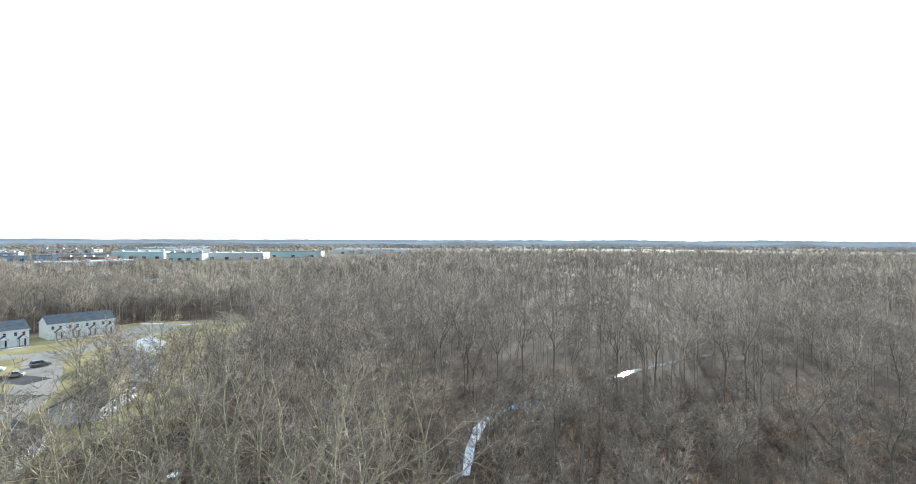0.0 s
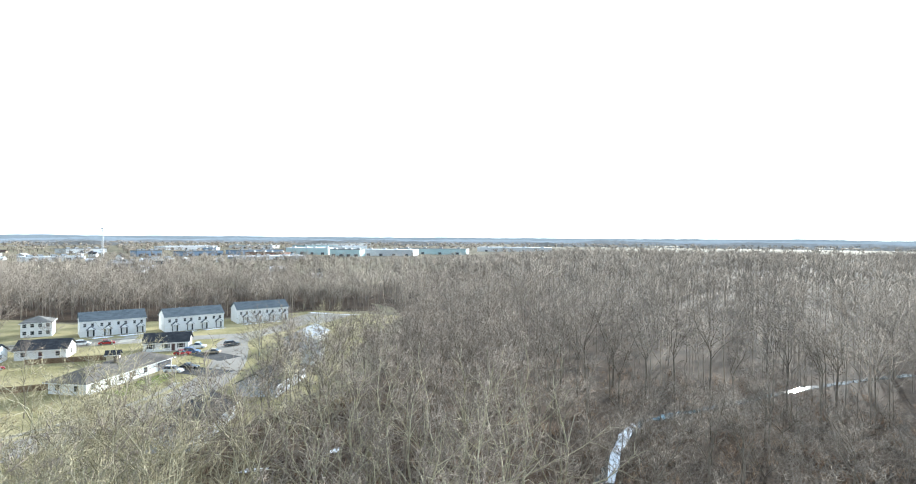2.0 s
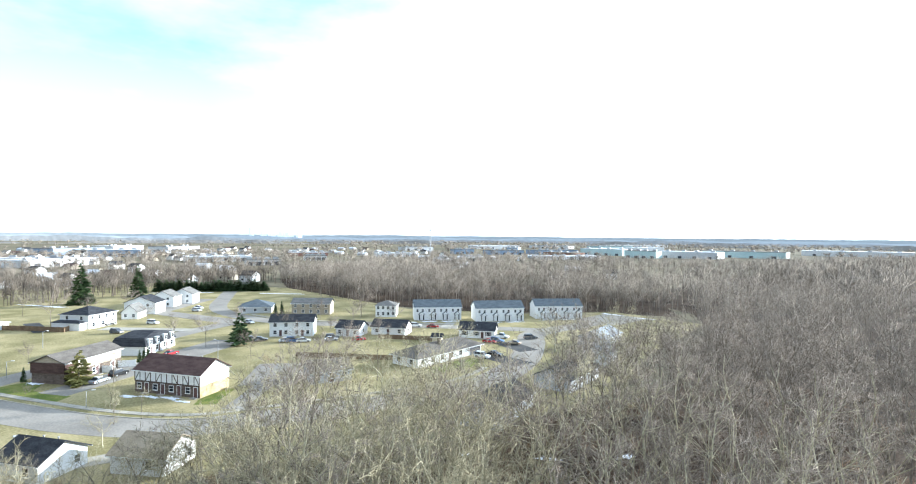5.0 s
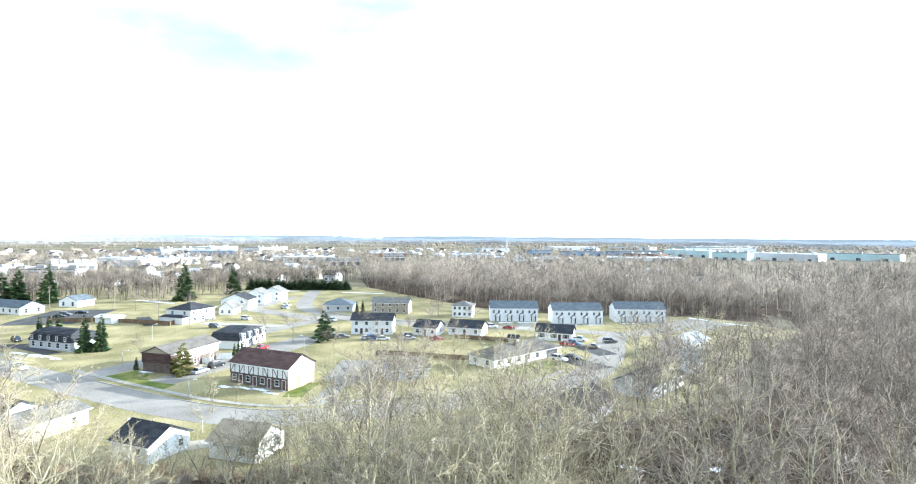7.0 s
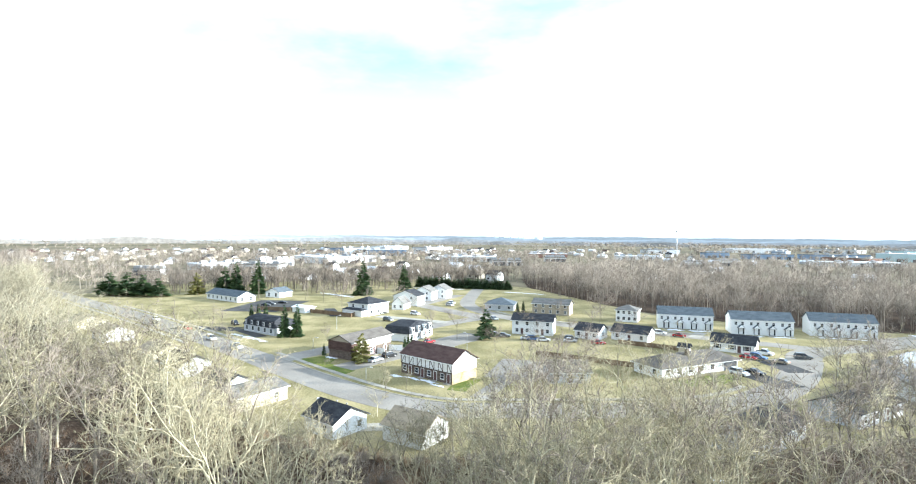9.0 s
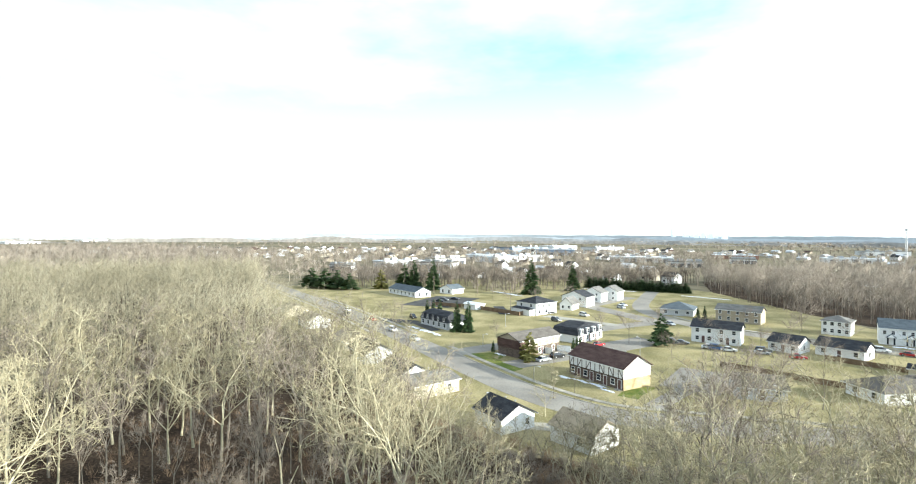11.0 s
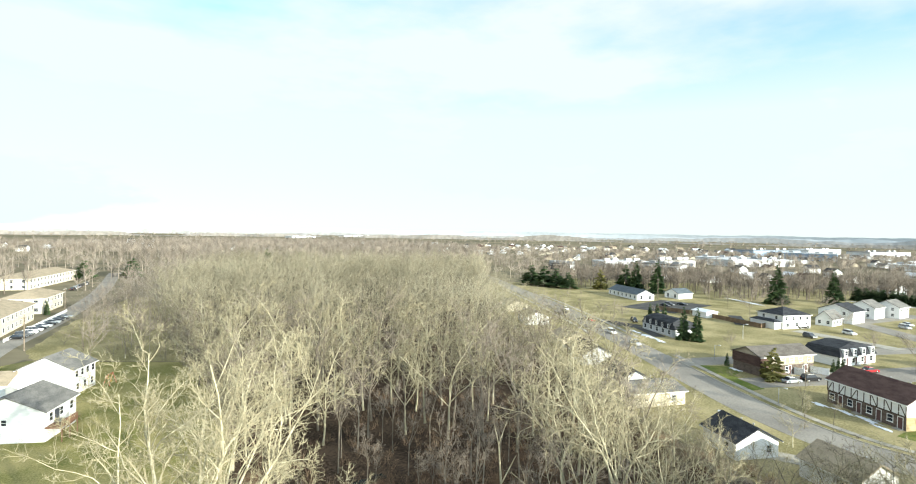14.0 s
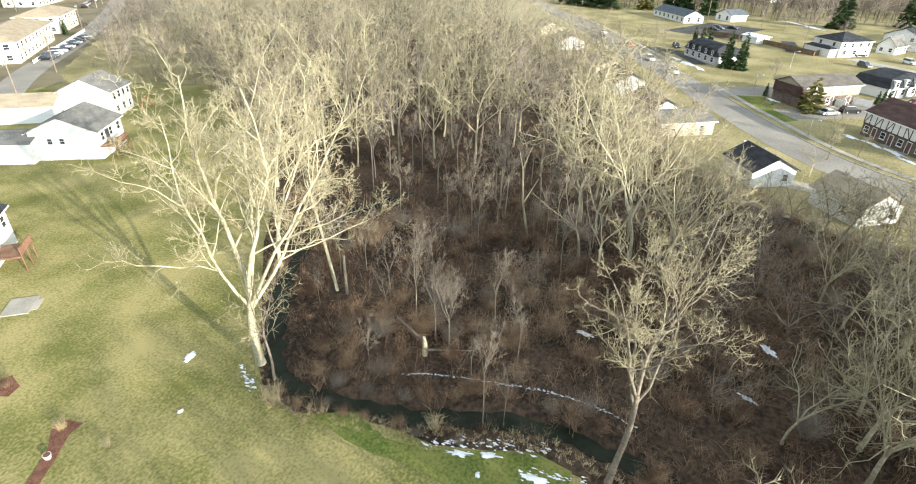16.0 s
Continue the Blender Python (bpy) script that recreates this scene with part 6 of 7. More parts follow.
def far_house(wall, roof, w, d, eave, ridge, lab, glazed=True):
    """A small gabled house seen from far off."""
    t = thing("far_house", pose(0, 0, 0), lab, "house", "far houses")
    s = Soup().box(-w / 2, -d / 2, -0.1, w / 2, d / 2, eave)
    for x in (-w / 2, w / 2 - 0.2):
        s.add([(x, -d / 2, eave), (x, d / 2, eave), (x, 0, ridge), (x + 0.2, -d / 2, eave), (x + 0.2, d / 2, eave), (x + 0.2, 0, ridge)], [(0, 1, 2), (3, 5, 4), (0, 2, 5, 3), (1, 4, 5, 2)])
    part("wall", s, M[wall], t)
    r = Soup()
    for y in (-d / 2 - 0.5, d / 2 + 0.5):
        r.slab([(-w / 2 - 0.5, y, eave - 0.2), (w / 2 + 0.5, y, eave - 0.2), (w / 2 + 0.5, 0, ridge + 0.2), (-w / 2 - 0.5, 0, ridge + 0.2)], 0.25)
    part("roof", r, M[roof], t)
    for side in (-1, 1) if glazed else ():
        for x in (-w * 0.27, w * 0.27):
            part("window", shared(("fw", d, side), lambda: Soup().box(-0.8, side * d / 2 - 0.04, 1, 0.8, side * d / 2 + 0.04, 2.3).mesh("window", M["glass"])), None, t).location = (x, 0, 0)
    return t


KINDS = [("white", "r_grey", 13, 9, 3, 5.4, "white far house with a grey roof"), ("cream", "r_tan", 14, 9, 3, 5.2, "cream far house with a tan roof"), ("white", "r_dark", 11, 9, 5.2, 7.8, "white two-storey far house with a dark roof"),
         ("grey", "r_white", 15, 10, 3, 5.0, "grey far house with a snowy roof"), ("tan", "r_brown", 12, 9, 3.2, 5.6, "tan far house with a brown roof")]
first_of = {}
town = random.Random(77)
AVOID = [NEIGHBOURHOOD, WOOD_W, WOOD_E, BELT, LAWN]
taken = []
for i in range(6000):
    az = town.uniform(30, 165) if i % 2 else town.uniform(66, 112)
    d = math.sqrt(town.uniform(400 ** 2, 1350 ** 2))
    x, y = polar(az, d)
    x, y = round(x / 26) * 26 + town.uniform(-3, 3), round(y / 34) * 34 + town.uniform(-3, 3)
    if az > 102 and d < 800:
        continue
    if any(inside(x, y, p) for p in AVOID) or any(math.hypot(x - a, y - b) < 22 for a, b in taken) or near_line(x, y, FARROAD, 14):
        continue
    if any(near_line(x, y, [(h[0], h[1]), (h[2], h[3])], 45) for h in FAR_HALLS) or math.hypot(x, y) < 380:
        continue
    taken.append((x, y))
    key = (len(taken) % 5, d < 620)
    m = pose(x, y, 0, 0, 0, town.choice((25, 25, 115, 28, 118)) + town.uniform(-4, 4))
    if key in first_of:
        copy_thing(first_of[key], m)
    else:
        first_of[key] = far_house(*KINDS[key[0]], glazed=key[1])
        first_of[key].matrix_world = m
    if len(taken) > 292:
        break

# horizon treeline, and looser added woods before it; haze put in their glow
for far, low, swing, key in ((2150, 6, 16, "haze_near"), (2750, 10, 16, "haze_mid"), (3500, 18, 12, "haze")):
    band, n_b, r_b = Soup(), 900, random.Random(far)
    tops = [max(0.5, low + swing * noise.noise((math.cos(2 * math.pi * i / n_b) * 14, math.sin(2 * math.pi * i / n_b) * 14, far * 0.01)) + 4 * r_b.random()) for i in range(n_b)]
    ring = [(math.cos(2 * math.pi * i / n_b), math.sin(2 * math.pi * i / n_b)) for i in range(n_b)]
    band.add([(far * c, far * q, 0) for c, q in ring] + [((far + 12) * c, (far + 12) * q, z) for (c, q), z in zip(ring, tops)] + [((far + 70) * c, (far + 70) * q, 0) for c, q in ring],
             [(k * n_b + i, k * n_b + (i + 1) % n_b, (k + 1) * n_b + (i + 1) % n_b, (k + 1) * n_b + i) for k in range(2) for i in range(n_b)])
    tagged(new("backdrop", band.mesh("backdrop", M[key])), "low line of far winter woods, haze painted on", "treeline", kind="structure")
# top raised to meet the horizon as the camera sees it
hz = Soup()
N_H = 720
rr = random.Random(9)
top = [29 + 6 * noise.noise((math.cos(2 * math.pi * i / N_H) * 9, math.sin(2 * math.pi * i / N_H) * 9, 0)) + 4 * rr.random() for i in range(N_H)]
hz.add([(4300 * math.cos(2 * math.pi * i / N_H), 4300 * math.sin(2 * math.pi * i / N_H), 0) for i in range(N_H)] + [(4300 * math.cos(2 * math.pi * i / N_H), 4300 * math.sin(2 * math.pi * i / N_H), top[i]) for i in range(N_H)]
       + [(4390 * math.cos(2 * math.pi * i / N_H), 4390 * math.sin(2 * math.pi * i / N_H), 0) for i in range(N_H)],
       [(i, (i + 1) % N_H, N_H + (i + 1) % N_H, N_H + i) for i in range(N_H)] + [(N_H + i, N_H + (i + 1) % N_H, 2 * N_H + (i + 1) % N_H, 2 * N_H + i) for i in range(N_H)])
tagged(new("backdrop", hz.mesh("backdrop", M["haze"])), "line of horizon trees, pale haze in its colour", "treeline", kind="structure")
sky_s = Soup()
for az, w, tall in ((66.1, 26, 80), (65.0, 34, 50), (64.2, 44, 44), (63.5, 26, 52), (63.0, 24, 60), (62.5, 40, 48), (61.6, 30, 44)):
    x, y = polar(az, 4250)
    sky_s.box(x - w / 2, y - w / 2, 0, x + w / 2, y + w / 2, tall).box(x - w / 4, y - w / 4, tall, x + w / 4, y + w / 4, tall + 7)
tagged(new("backdrop_skyline", sky_s.mesh("backdrop_skyline", M["skyline"])), "far city skyline towers, pale glow standing in for haze", "skyline", kind="structure")
x, y = polar(48.2, 900)
t = thing("radio_mast", pose(x, y, 0), "thin grey lattice radio mast above the trees", "mast")
for i in range(3):
    a = 2 * math.pi * i / 3
    part("leg", Soup().tube((1.6 * math.cos(a), 1.6 * math.sin(a), 0), (0.5 * math.cos(a), 0.5 * math.sin(a), 46), 0.28, 0.22, 5), M["steel"], t)
for k in range(11):
    s = Soup()
    r0, r1 = 1.6 - 1.1 * k / 11, 1.6 - 1.1 * (k + 1) / 11
    for i in range(3):
        a, b = 2 * math.pi * i / 3, 2 * math.pi * (i + 1) / 3
        s.tube((r0 * math.cos(a), r0 * math.sin(a), 4.2 * k), (r1 * math.cos(b), r1 * math.sin(b), 4.2 * k + 4.2), 0.12, 0.12, 4)
    part("brace", s, M["steel"], t)
part("antenna_ring", Soup().tube((0, 0, 43), (0, 0, 45), 1.8, 1.8, 8), M["steel"], t)


# ---- cars ----
def car(kind, paint, lab):
    """A parked car: shaped body, glass house, lamps and four wheels."""
    t = thing("car", pose(0, 0, 0), lab, "car", "parked cars")
    suv, pick = kind == "suv", kind == "pickup"
    ln, hd, tp = (4.7, 1.0, 1.75) if suv else ((5.6, 1.05, 1.85) if pick else (4.6, 0.86, 1.45))
    h = ln / 2
    lower = [(-h, 0.35), (-h + 0.1, 0.25), (h - 0.1, 0.25), (h, 0.4), (h - 0.06, hd * 0.8), (h - 1.15, hd), (-h + 0.25, hd), (-h, hd * 0.85)]
    body = Soup().prism(lower, -0.88, 0.88)
    x0, x1, x2, x3 = ((-h + 0.1, -h + 0.45, h - 2.0, h - 1.2) if suv else ((-0.6, -0.3, 0.9, 1.5) if pick else (-h + 0.5, -h + 1.2, h - 2.1, h - 1.3)))
    body.add([(x1, -0.66, tp), (x2, -0.66, tp), (x2, 0.66, tp), (x1, 0.66, tp), (x1, -0.68, tp - 0.07), (x2, -0.68, tp - 0.07), (x2, 0.68, tp - 0.07), (x1, 0.68, tp - 0.07)], [(0, 1, 2, 3), (4, 7, 6, 5), (0, 4, 5, 1), (1, 5, 6, 2), (2, 6, 7, 3), (3, 7, 4, 0)])
    part("body", body, PAINT[paint], t)
    part("glass_house", Soup().add([(x0, -0.84, hd - 0.01), (x3, -0.84, hd - 0.01), (x3, 0.84, hd - 0.01), (x0, 0.84, hd - 0.01), (x1, -0.67, tp - 0.075), (x2, -0.67, tp - 0.075), (x2, 0.67, tp - 0.075), (x1, 0.67, tp - 0.075)], [(0, 3, 2, 1), (4, 5, 6, 7), (0, 1, 5, 4), (1, 2, 6, 5), (2, 3, 7, 6), (3, 0, 4, 7)]), M["glass"], t, "dark car windows")
    if pick:
        part("load_bed", Soup().box(-h + 0.15, -0.74, hd - 0.02, -0.75, 0.74, hd + 0.02), M["tyre"], t)
    for sy in (-1, 1):
        part("headlight", Soup().box(h - 0.12, sy * 0.6 - 0.17, hd * 0.62, h + 0.01, sy * 0.6 + 0.17, hd * 0.78), M["lamp"], t)
        part("tail_light", Soup().box(-h - 0.01, sy * 0.66 - 0.14, hd * 0.62, -h + 0.1, sy * 0.66 + 0.14, hd * 0.84), M["redplay"], t)
        for x in (-h + 0.85, h - 0.9):
            wh = part("wheel", shared(("tyre", sy), lambda: Soup().tube((0, sy * -0.11, 0), (0, sy * 0.11, 0), 0.33, 0.33, 14).mesh("wheel", M["tyre"])), None, t)
            wh.location = (x, sy * 0.8, 0.33)
            part("rim", shared(("rim", sy), lambda: Soup().tube((0, sy * 0.08, 0), (0, sy * 0.125, 0), 0.2, 0.17, 10).mesh("rim", M["steel"])), None, wh)
    return t


CARS = {}


def park(kind, paint, x, y, turn):
    key = (kind, paint)
    lab = {"suv": "%s sport utility car parked on asphalt", "sedan": "%s sedan car parked by the houses", "pickup": "%s pickup truck parked by the houses"}[kind] % paint
    m = pose(x, y, 0.1, 0, 0, turn)
    if key in CARS:
        copy_thing(CARS[key], m)
    else:
        CARS[key] = car(kind, paint, lab)
        CARS[key].matrix_world = m


CARS_NEAR = [("suv", "white", -105.4, 114.6, 10), ("sedan", "black", -104.6, 119.2, 12), ("sedan", "red", -118.6, 132.4, 20), ("sedan", "tan", -111.6, 136.2, 200), ("suv", "grey", -113.6, 147.6, 55),
    ("pickup", "white", -121.5, 141.4, 20), ("suv", "blue", -117.5, 134.8, 20), ("sedan", "red", -152.8, 138.2, 42), ("suv", "white", -158.5, 134.5, 42), ("sedan", "white", -164.2, 84.4, 60),
    ("suv", "blue", -162.4, 85.8, 60), ("sedan", "white", -160.2, 88.4, 60), ("suv", "silver", -172.8, 76.4, 60), ("sedan", "grey", -171.3, 79.0, 60), ("sedan", "silver", -207.8, 91.2, 10),
    ("sedan", "silver", -148.4, 29.6, 125), ("suv", "black", -152.4, 34.4, 125)]
CARS_FAR = [("sedan", "red", -168.4, 51.0, 125), ("suv", "grey", -217.2, 48.4, 30), ("suv", "white", -230.4, 63.4, 30), ("suv", "black", -238.4, 50.6, 120), ("suv", "white", -195.3, -15.6, 26),
    ("pickup", "silver", -178.6, -7.2, 26), ("sedan", "red", -219.4, -25.6, 26), ("suv", "black", -224.7, -9.6, 20), ("sedan", "black", -237.2, -39.0, 26), ("sedan", "white", -246, -40, 26),
    ("sedan", "red", -150.2, 103, 60), ("suv", "grey", -158.6, 98, 60), ("sedan", "silver", -156, 96, 60), ("sedan", "black", -288, 10, 60), ("suv", "grey", -284, 4, 60),
    ("sedan", "black", -280, 2, 60), ("sedan", "white", -264, 92, 20), ("suv", "silver", -255, 88, 20)]
for row in CARS_NEAR + CARS_FAR:
    park(*row)
lot = random.Random(4)
for i in range(11):
    park(lot.choice(("sedan", "suv", "sedan")), lot.choice(("white", "silver", "black", "grey", "red")), -106 - 3.1 * i, -181 - 2.6 * i, 135 + lot.uniform(-4, 4))
for i in range(7):
    park(lot.choice(("sedan", "suv")), lot.choice(("white", "silver", "black", "grey")), -196 - 4.0 * i, -290 - 3.9 * i, 225 + lot.uniform(-4, 4))


# ---- fences, poles ----
def fence(a, b, tall, mat, lab, step=2.4):
    m, w = frame_of(a, b)
    t = thing("fence", m, lab, "fence", "fences")
    n = max(1, int(w / step))
    for i in range(n + 1):
        part("post", shared(("fpost", tall, mat), lambda: Soup().box(-0.06, -0.06, 0, 0.06, 0.06, tall + 0.1).mesh("post", M[mat])), None, t).location = (w * i / n, 0, 0)
    for i in range(n):
        part("panel", shared(("fpan", round(w / n, 2), tall, mat), lambda: Soup().box(0.07, -0.02, 0.06, w / n - 0.07, 0.02, tall).box(0.07, -0.05, tall * 0.2, w / n - 0.07, -0.021, tall * 0.2 + 0.1).box(0.07, -0.05, tall * 0.8, w / n - 0.07, -0.021, tall * 0.8 + 0.1).mesh("panel", M[mat])), None, t).location = (w * i / n, 0, 0)
    return t


for a, b, tl, mt, lb in (((-261.3, 12.5), (-231.5, 35.6), 1.8, "fencewood", "weathered brown board fence across the field"), ((-231.5, 35.6), (-236, 39), 1.8, "fencewood", "weathered brown board fence beside the house"), ((-266, -2), (-258, 12), 1.8, "fencewood", "weathered brown board fence by the garage"),
                         ((-159.8, 30.4), (-157, 34), 1.8, "trim", "white board fence beside the brick house"), ((-162, 36), (-160, 40), 1.8, "trim", "white board fence beside the brick house"), ((-138, 118), (-131, 123), 1.5, "fencewood", "weathered garden fence behind the bungalow"), ((-149, 110), (-138, 118), 1.5, "fencewood", "weathered garden fence behind the bungalow"),
                         ((-142, 76), (-120, 94), 1.5, "fencewood", "weathered garden fence across the lawns"), ((-101, -179), (-147, -221), 1.1, "trim", "low white fence along the apartment street"), ((-36, -128), (-56, -138), 1.2, "trim", "low white fence beside the white houses")):
    fence(a, b, tl, mt, lb)


def utility_pole(x, y, tall, turn):
    t = thing("utility_pole", pose(x, y, 0, 0, 0, turn), "weathered wooden utility pole with a crossarm", "pole", "poles")
    part("post", Soup().tube((0, 0, -0.1), (0, 0, tall), 0.16, 0.11, 8), M["pole"], t)
    part("crossarm", Soup().box(-1.2, -0.06, tall - 0.9, 1.2, 0.06, tall - 0.75), M["pole"], t)
    for xx in (-1.05, -0.4, 0.4, 1.05):
        part("insulator", Soup().tube((xx, 0, tall - 0.75), (xx, 0, tall - 0.52), 0.05, 0.035, 6), M["lamp"], t)


def street_lamp(x, y, tall, turn):
    t = thing("street_lamp", pose(x, y, 0, 0, 0, turn), "grey metal street lamp on a slim post", "street lamp", "street lamps")
    part("post", Soup().tube((0, 0, -0.1), (0, 0, tall), 0.09, 0.06, 8), M["steel"], t)
    part("arm", Soup().tube((0, 0, tall - 0.05), (1.1, 0, tall + 0.2), 0.045, 0.035, 6), M["steel"], t)
    part("lamp_head", Soup().box(0.95, -0.13, tall + 0.1, 1.6, 0.13, tall + 0.26), M["lamp"], t)


for x, y, h in ((-349, -47, 13), (-310, -1.5, 11), (-316, 24, 11), (-68.5, -131, 11), (-145.6, -220, 10), (-275, -84, 9), (-97, -163, 10)):
    utility_pole(x, y, h, 30)
for x, y, h, a in ((-128.6, 23.4, 3.4, 60), (-153, 58.4, 5.5, 200), (-167.4, 14.5, 4, 60), (-203.7, 26.1, 5, 100), (-104, 68, 5, 200), (-96, 137, 6, 20)):
    street_lamp(x, y, h, a)


# ---- snow left in the shade ----
def snow(x, y, rx, ry, turn, seed, n=22):
    """A thin uneven patch of old snow, higher in its middle."""
    r = random.Random(seed)
    c, s = math.cos(radians(turn)), math.sin(radians(turn))
    pts = []
    for k, z in ((1.0, 0.0), (0.72, 0.06), (0.35, 0.1)):
        for i in range(n):
            a = 2 * math.pi * i / n
            q = k * r.uniform(0.35, 1.25)
            u, v = rx * q * math.cos(a), ry * q * math.sin(a)
            pts.append((x + u * c - v * s, y + u * s + v * c, 0.09 + z))
    pts.append((x, y, 0.2))
    fs = [(j * n + i, j * n + (i + 1) % n, (j + 1) * n + (i + 1) % n, (j + 1) * n + i) for j in range(2) for i in range(n)] + [(2 * n + i, 2 * n + (i + 1) % n, 3 * n) for i in range(n)]
    tagged(new("snow_patch", Soup().add(pts, fs).mesh("snow_patch", M["snow"], True)), "thin patch of old white snow on grass", "snow", "snow patches")


SNOW_BANK = [(-26.4, -10.8, 1.1, 0.32, 105), (-27.2, -8.6, 0.9, 0.3, 100), (-26.6, -4.6, 1.2, 0.4, 95), (-24.6, -6.0, 0.35, 0.2, 60), (-25.2, -8.8, 0.3, 0.2, 20), (-26, -38.2, 0.8, 0.5, 20), (-20.7, -33.6, 0.4, 0.25, 0), (-124.2, 37.4, 3.2, 1.0, 30), (-128.2, 34.6, 3.0, 0.8, 30)]
SNOW_HOUSES = [(-119.8, 38.6, 2.2, 0.6, 30), (-131.5, 31.6, 2.4, 0.8, 30), (-195, -3.6, 5.5, 1.6, 35), (-203, -8.5, 4, 1.2, 35), (-157, 18.6, 2.6, 1.0, 30), (-188.4, 0.2, 3, 1, 30),
    (-164.6, 147.2, 4.5, 1.5, 53), (-159.6, 153.8, 4.5, 1.4, 53), (-145.8, 164.2, 5.0, 1.4, 55), (-140.8, 171.6, 5.0, 1.3, 55), (-134.4, 187.2, 5, 1.0, 52), (-129.6, 193.6, 4, 0.9, 52),
    (-124, 222, 6, 1.2, 0), (-110, 221, 5, 1.0, 10)]
SNOW_FIELD = [(-45, -5, 0.9, 0.35, 80), (-50, 12, 1.2, 0.5, 30), (-42, 10, 0.9, 0.3, 60), (-52, 40, 2, 0.8, 60), (-45, 55, 2, 0.8, 60), (-50, 70, 2.4, 0.9, 30),
    (-42, 80, 2, 0.8, 80), (-60, 62, 2.4, 0.8, 30), (-318, 42, 16, 1.8, 30), (-340, 110, 18, 1.6, 55), (-300, 150, 16, 1.6, 40), (-118, 12.0, 1.6, 0.8, 20),
    (-101, 16, 1.8, 0.7, 60)]
k = 0
for x, y, rx, ry, a in SNOW_BANK + SNOW_HOUSES + SNOW_FIELD:
    k += 1
    snow(x, y, rx, ry, a, k)
fl, fr = Soup(), random.Random(12)
for _ in range(150):
    u = fr.random()
    x, y = (-26.1 - 3.6 * u + fr.gauss(0, 0.35), -14.2 + 9.6 * u + fr.gauss(0, 0.3)) if fr.random() < 0.6 else ((-26.6 - 1.4 * u + fr.gauss(0, 0.3), -6.2 + 5 * u) if fr.random() < 0.55 else (-25.0 - 2.0 * u + fr.gauss(0, 0.25), -29.6 - 3.4 * u))
    r0 = fr.uniform(0.03, 0.15)
    n = 9
    pts = [(x + 0.8 * r0 * fr.uniform(0.2, 1.4) * math.cos(2 * math.pi * i / n), y + 2.0 * r0 * fr.uniform(0.2, 1.4) * math.sin(2 * math.pi * i / n), 0.1) for i in range(n)]
    fl.add(pts + [(x, y, 0.1 + r0 * 0.04)], [(i, (i + 1) % n, n) for i in range(n)])
tagged(new("snow_flecks", fl.mesh("snow_flecks", M["snow"])), "scattered flecks of old snow on the bank", "snow", kind="stuff")
rill, rf = Soup(), random.Random(13)
rill_line = spline([(-31.6, -20.5), (-33.6, -15.6), (-34.8, -10.3), (-35.6, -5.7), (-35.5, -1.6), (-34.6, 1.5)], 0.12)
for q in rill_line:
    if rf.random() < 0.15:
        continue
    x, y, r0, n = q.x + rf.gauss(0, 0.07), q.y + rf.gauss(0, 0.07), rf.uniform(0.03, 0.12), 6
    rill.add([(x + r0 * rf.uniform(0.5, 1.2) * math.cos(2 * math.pi * i / n), y + 1.5 * r0 * rf.uniform(0.5, 1.2) * math.sin(2 * math.pi * i / n), 0.11) for i in range(n)] + [(x, y, 0.13)], [(i, (i + 1) % n, n) for i in range(n)])
tagged(new("frozen_rill", rill.mesh("frozen_rill", M["ice"])), "thin broken line of ice in the brush", "ice", kind="stuff")

# ---- dead wood and garden things ----
t = thing("broken_tree", pose(-35.5, -18.3, 0), "broken pale tree stump with a fallen stem", "tree")
part("stump", Soup().tube((0, 0, -0.1), (0.05, 0.03, 1.5), 0.3, 0.24, 9).tube((0.05, 0.03, 1.45), (0.12, 0.0, 2.3), 0.23, 0.13, 8), M["bark"], t)
part("fallen_stem", Soup().tube((0.0, 0, 1.5), (-0.9, -2.1, 1.9), 0.17, 0.14, 7).tube((-0.9, -2.1, 1.9), (-1.7, -3.9, 2.1), 0.14, 0.08, 7), M["bark_d"], t)
part("fallen_top", Soup().tube((0.3, 0.4, 1.0), (-1.2, 2.4, 0.5), 0.14, 0.1, 6).tube((-1.2, 2.4, 0.5), (-2.4, 4.4, 0.2), 0.1, 0.04, 6), M["bark_d"], t)
t = thing("dead_tree", pose(-62.5, -16.5, 0), "pale dead tree with a bleached forked stem", "tree")
part("stem", Soup().tube((0, 0, -0.1), (0.9, -0.7, 5), 0.2, 0.15, 7).tube((0.9, -0.7, 5), (0.4, -1.2, 9.5), 0.14, 0.08, 6), M["bark"], t)
part("fork", Soup().tube((0.9, -0.7, 5), (1.6, 1.2, 9.0), 0.1, 0.03, 6).tube((0.4, -1.2, 9.5), (0.0, -2.0, 12), 0.08, 0.02, 5).tube((0.4, -1.2, 9.5), (0.3, -0.3, 12.4), 0.06, 0.02, 5), M["bark"], t)
t = thing("leaning_trunk", pose(-41, -32, 0), "bare pale trunk leaning over the creek", "tree")
part("stem", Soup().tube((0, 0, -0.1), (-2.2, -3.0, 5.5), 0.2, 0.16, 7).tube((-2.2, -3.0, 5.5), (-4.6, -6.2, 10.5), 0.16, 0.07, 6), M["bark"], t)
t = thing("tree_stub", pose(-40.8, -30.6, 0), "short broken grey tree stub", "tree")
part("stem", Soup().tube((0, 0, -0.1), (0.1, 0.1, 5.2), 0.2, 0.14, 7), M["bark_d"], t)
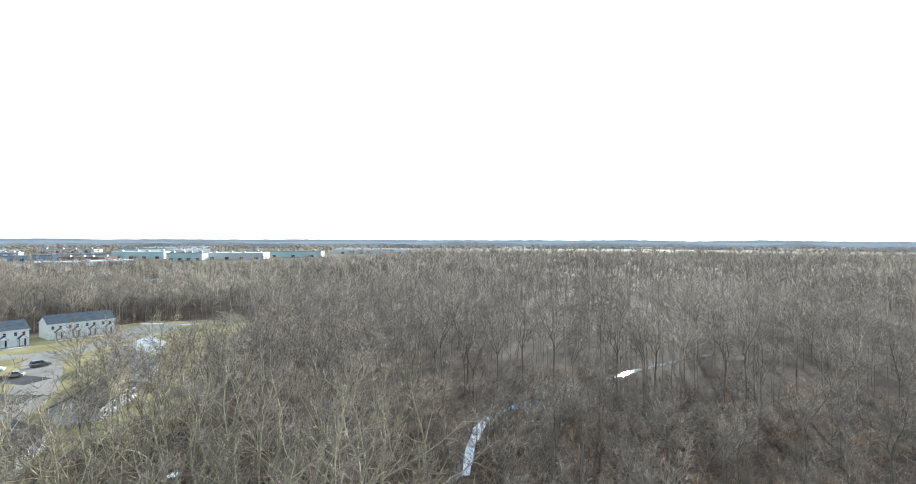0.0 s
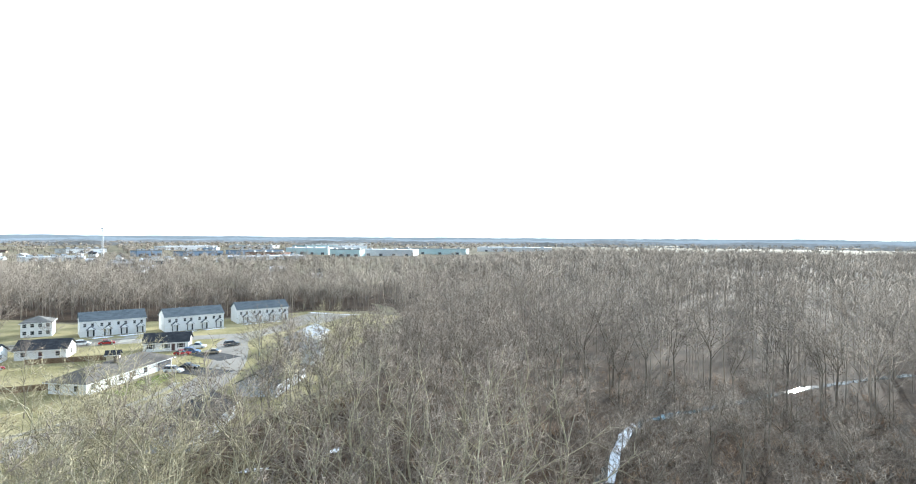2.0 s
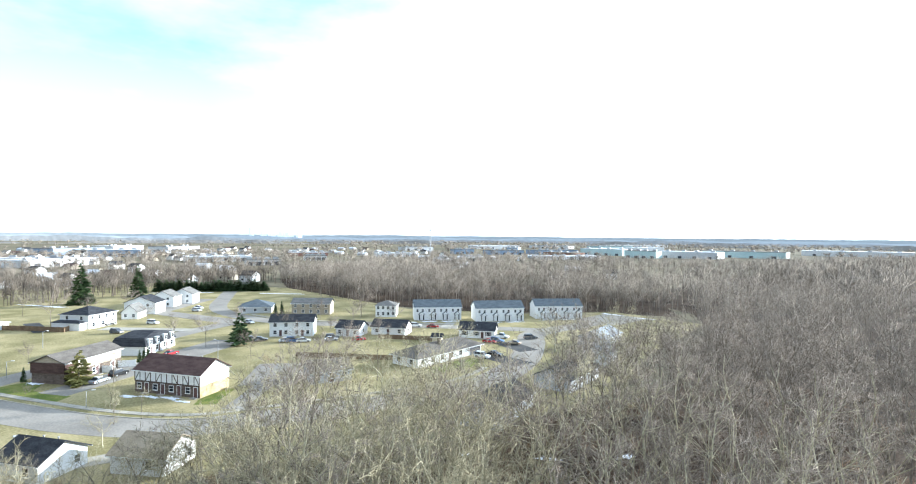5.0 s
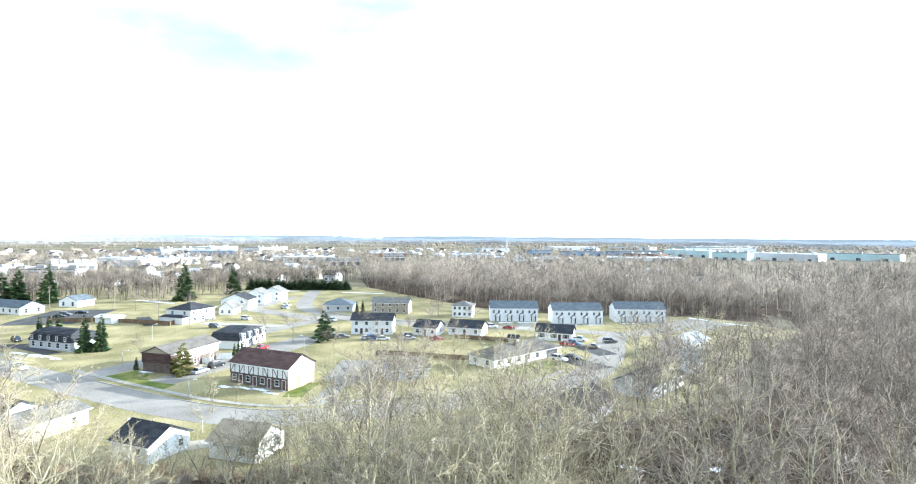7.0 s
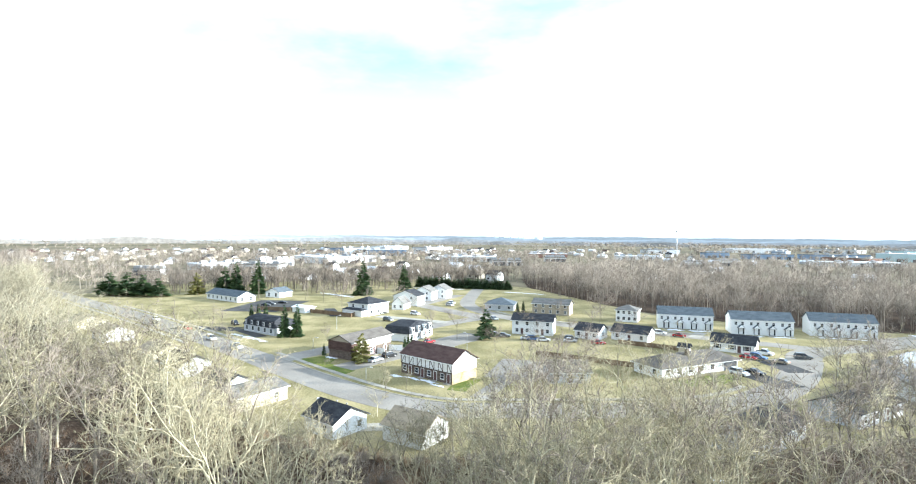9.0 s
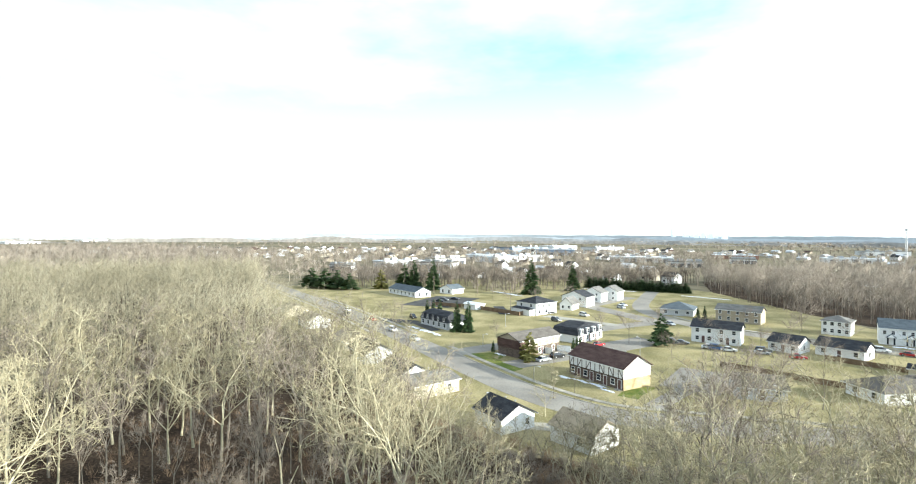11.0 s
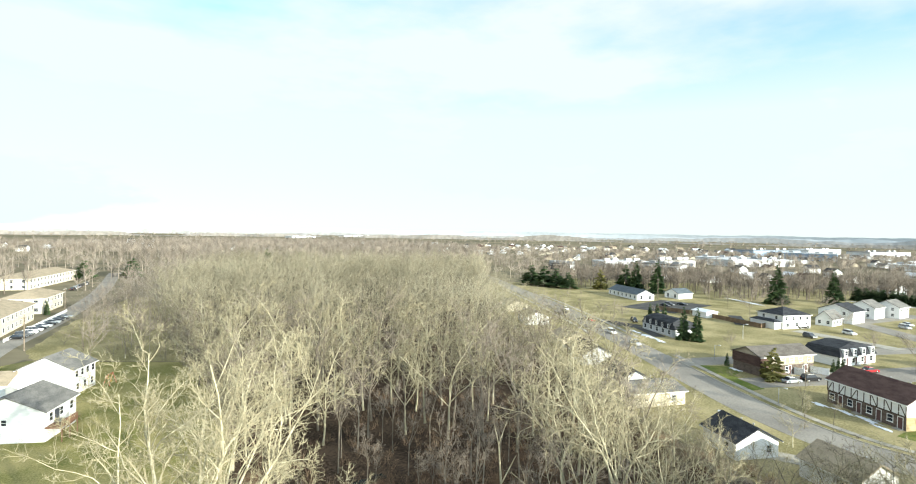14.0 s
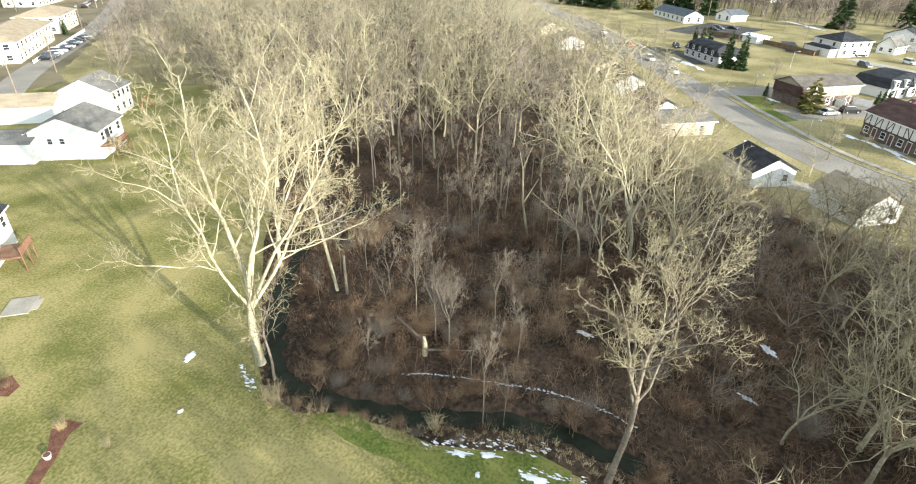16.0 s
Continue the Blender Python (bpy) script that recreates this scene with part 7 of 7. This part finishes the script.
sheet("flower_bed", [(-16.4, -39.6), (-16.2, -41.4), (-15.3, -41.7), (-13.6, -39.8), (-10.5, -38.0), (-9, -36.9), (-9.4, -36.2), (-13, -38.3), (-15.2, -39.5)], 0.09, M["mulch"], "brown bark mulch flower bed in the lawn", "flower bed", 31, 0.15)
sheet("flower_bed", [(-17.5, -50.5), (-16.2, -51.2), (-15.2, -49.8), (-15.8, -48.2), (-17.2, -48.6)], 0.09, M["mulch"], "brown bark mulch island in the lawn", "flower bed", 32, 0.15)
for x, y, s in ((-15.5, -40.7, 1.3), (-15.8, -35.9, 1.1), (-24.6, -27.2, 2.6), (-27.8, -13.6, 1.9), (-23.9, -23.6, 0.9)):
    v, f = clump(int(-x * 10), 60, 0.95, 0.7, 0.012)
    tuft = tagged(new("grass_tuft", tri_mesh("grass_tuft", v, f, M["straw"])), "dry straw-coloured ornamental grass tuft", "grass tuft", "grass tufts")
    tuft.matrix_world = pose(x, y, 0.08)
    tuft.scale = (s, s, s)
for x, y, s in ((-16.6, -49.6, 0.8), (-44, -20, 1.8), (-49, -14, 1.6), (-37, -28, 1.5), (-56, -22, 2.0), (-33.5, -25, 1.3), (-33, -3.5, 1.4), (-44, -8, 1.5), (-38, 4, 1.5), (-50, 2, 1.7), (-52, -34, 1.9), (-47, -26, 2.1), (-40, -14, 1.5), (-42, -24, 1.7), (-36, -9, 1.3), (-58, -30, 1.9), (-60, -14, 1.6), (-54, -6, 1.7), (-46, -1, 1.6), (-41, -4, 1.3), (-39, 9, 1.5), (-45, 8, 1.6), (-48, 20, 1.7), (-34, -20, 1.3)):
    v, f = clump(int(-x * 7 + 3), 110, 1.7, 1.5, 0.011)
    sh = tagged(new("shrub", tri_mesh("shrub", v, f, M["brush"])), "bare red-brown shrub with fine twigs", "shrub", "shrubs")
    sh.matrix_world = pose(x, y, 0.05)
    sh.scale = (s, s, s)
t = thing("garden_planter", pose(-13.2, -38.9, 0.08), "round white garden planter with dark soil", "planter")
part("bowl", Soup().tube((0, 0, 0), (0, 0, 0.4), 0.2, 0.3, 14), M["trim"], t)
part("soil", Soup().tube((0, 0, 0.38), (0, 0, 0.404), 0.26, 0.27, 14), M["mulch"], t)
t = thing("play_set", pose(-84, -112.5, 0, 0, 0, 30), "faded red wooden play set on the lawn", "play set")
for x in (-1.5, 1.5):
    for y in (-0.7, 0.7):
        part("leg", Soup().tube((x, y, 0), (x, 0, 2.3), 0.06, 0.05, 6), M["redplay"], t)
part("beam", Soup().tube((-1.6, 0, 2.3), (1.6, 0, 2.3), 0.07, 0.07, 6), M["redplay"], t)
for x in (-0.7, 0.7):
    part("swing_seat", Soup().box(x - 0.25, -0.1, 0.55, x + 0.25, 0.1, 0.6).tube((x - 0.2, 0, 0.6), (x - 0.2, 0, 2.26), 0.012, 0.012, 4).tube((x + 0.2, 0, 0.6), (x + 0.2, 0, 2.26), 0.012, 0.012, 4), M["yellow"], t)
t = thing("patio_slab", pose(-24.4, -60.5, 0.05, 0, 0, 40), "white concrete patio beside the house", "patio")
part("slab", Soup().box(-1.6, -1.3, 0, 1.6, 1.3, 0.12), M["concrete"], t)
part("step", Soup().box(-1.0, 1.3, 0, 1.0, 1.9, 0.07), M["concrete"], t)
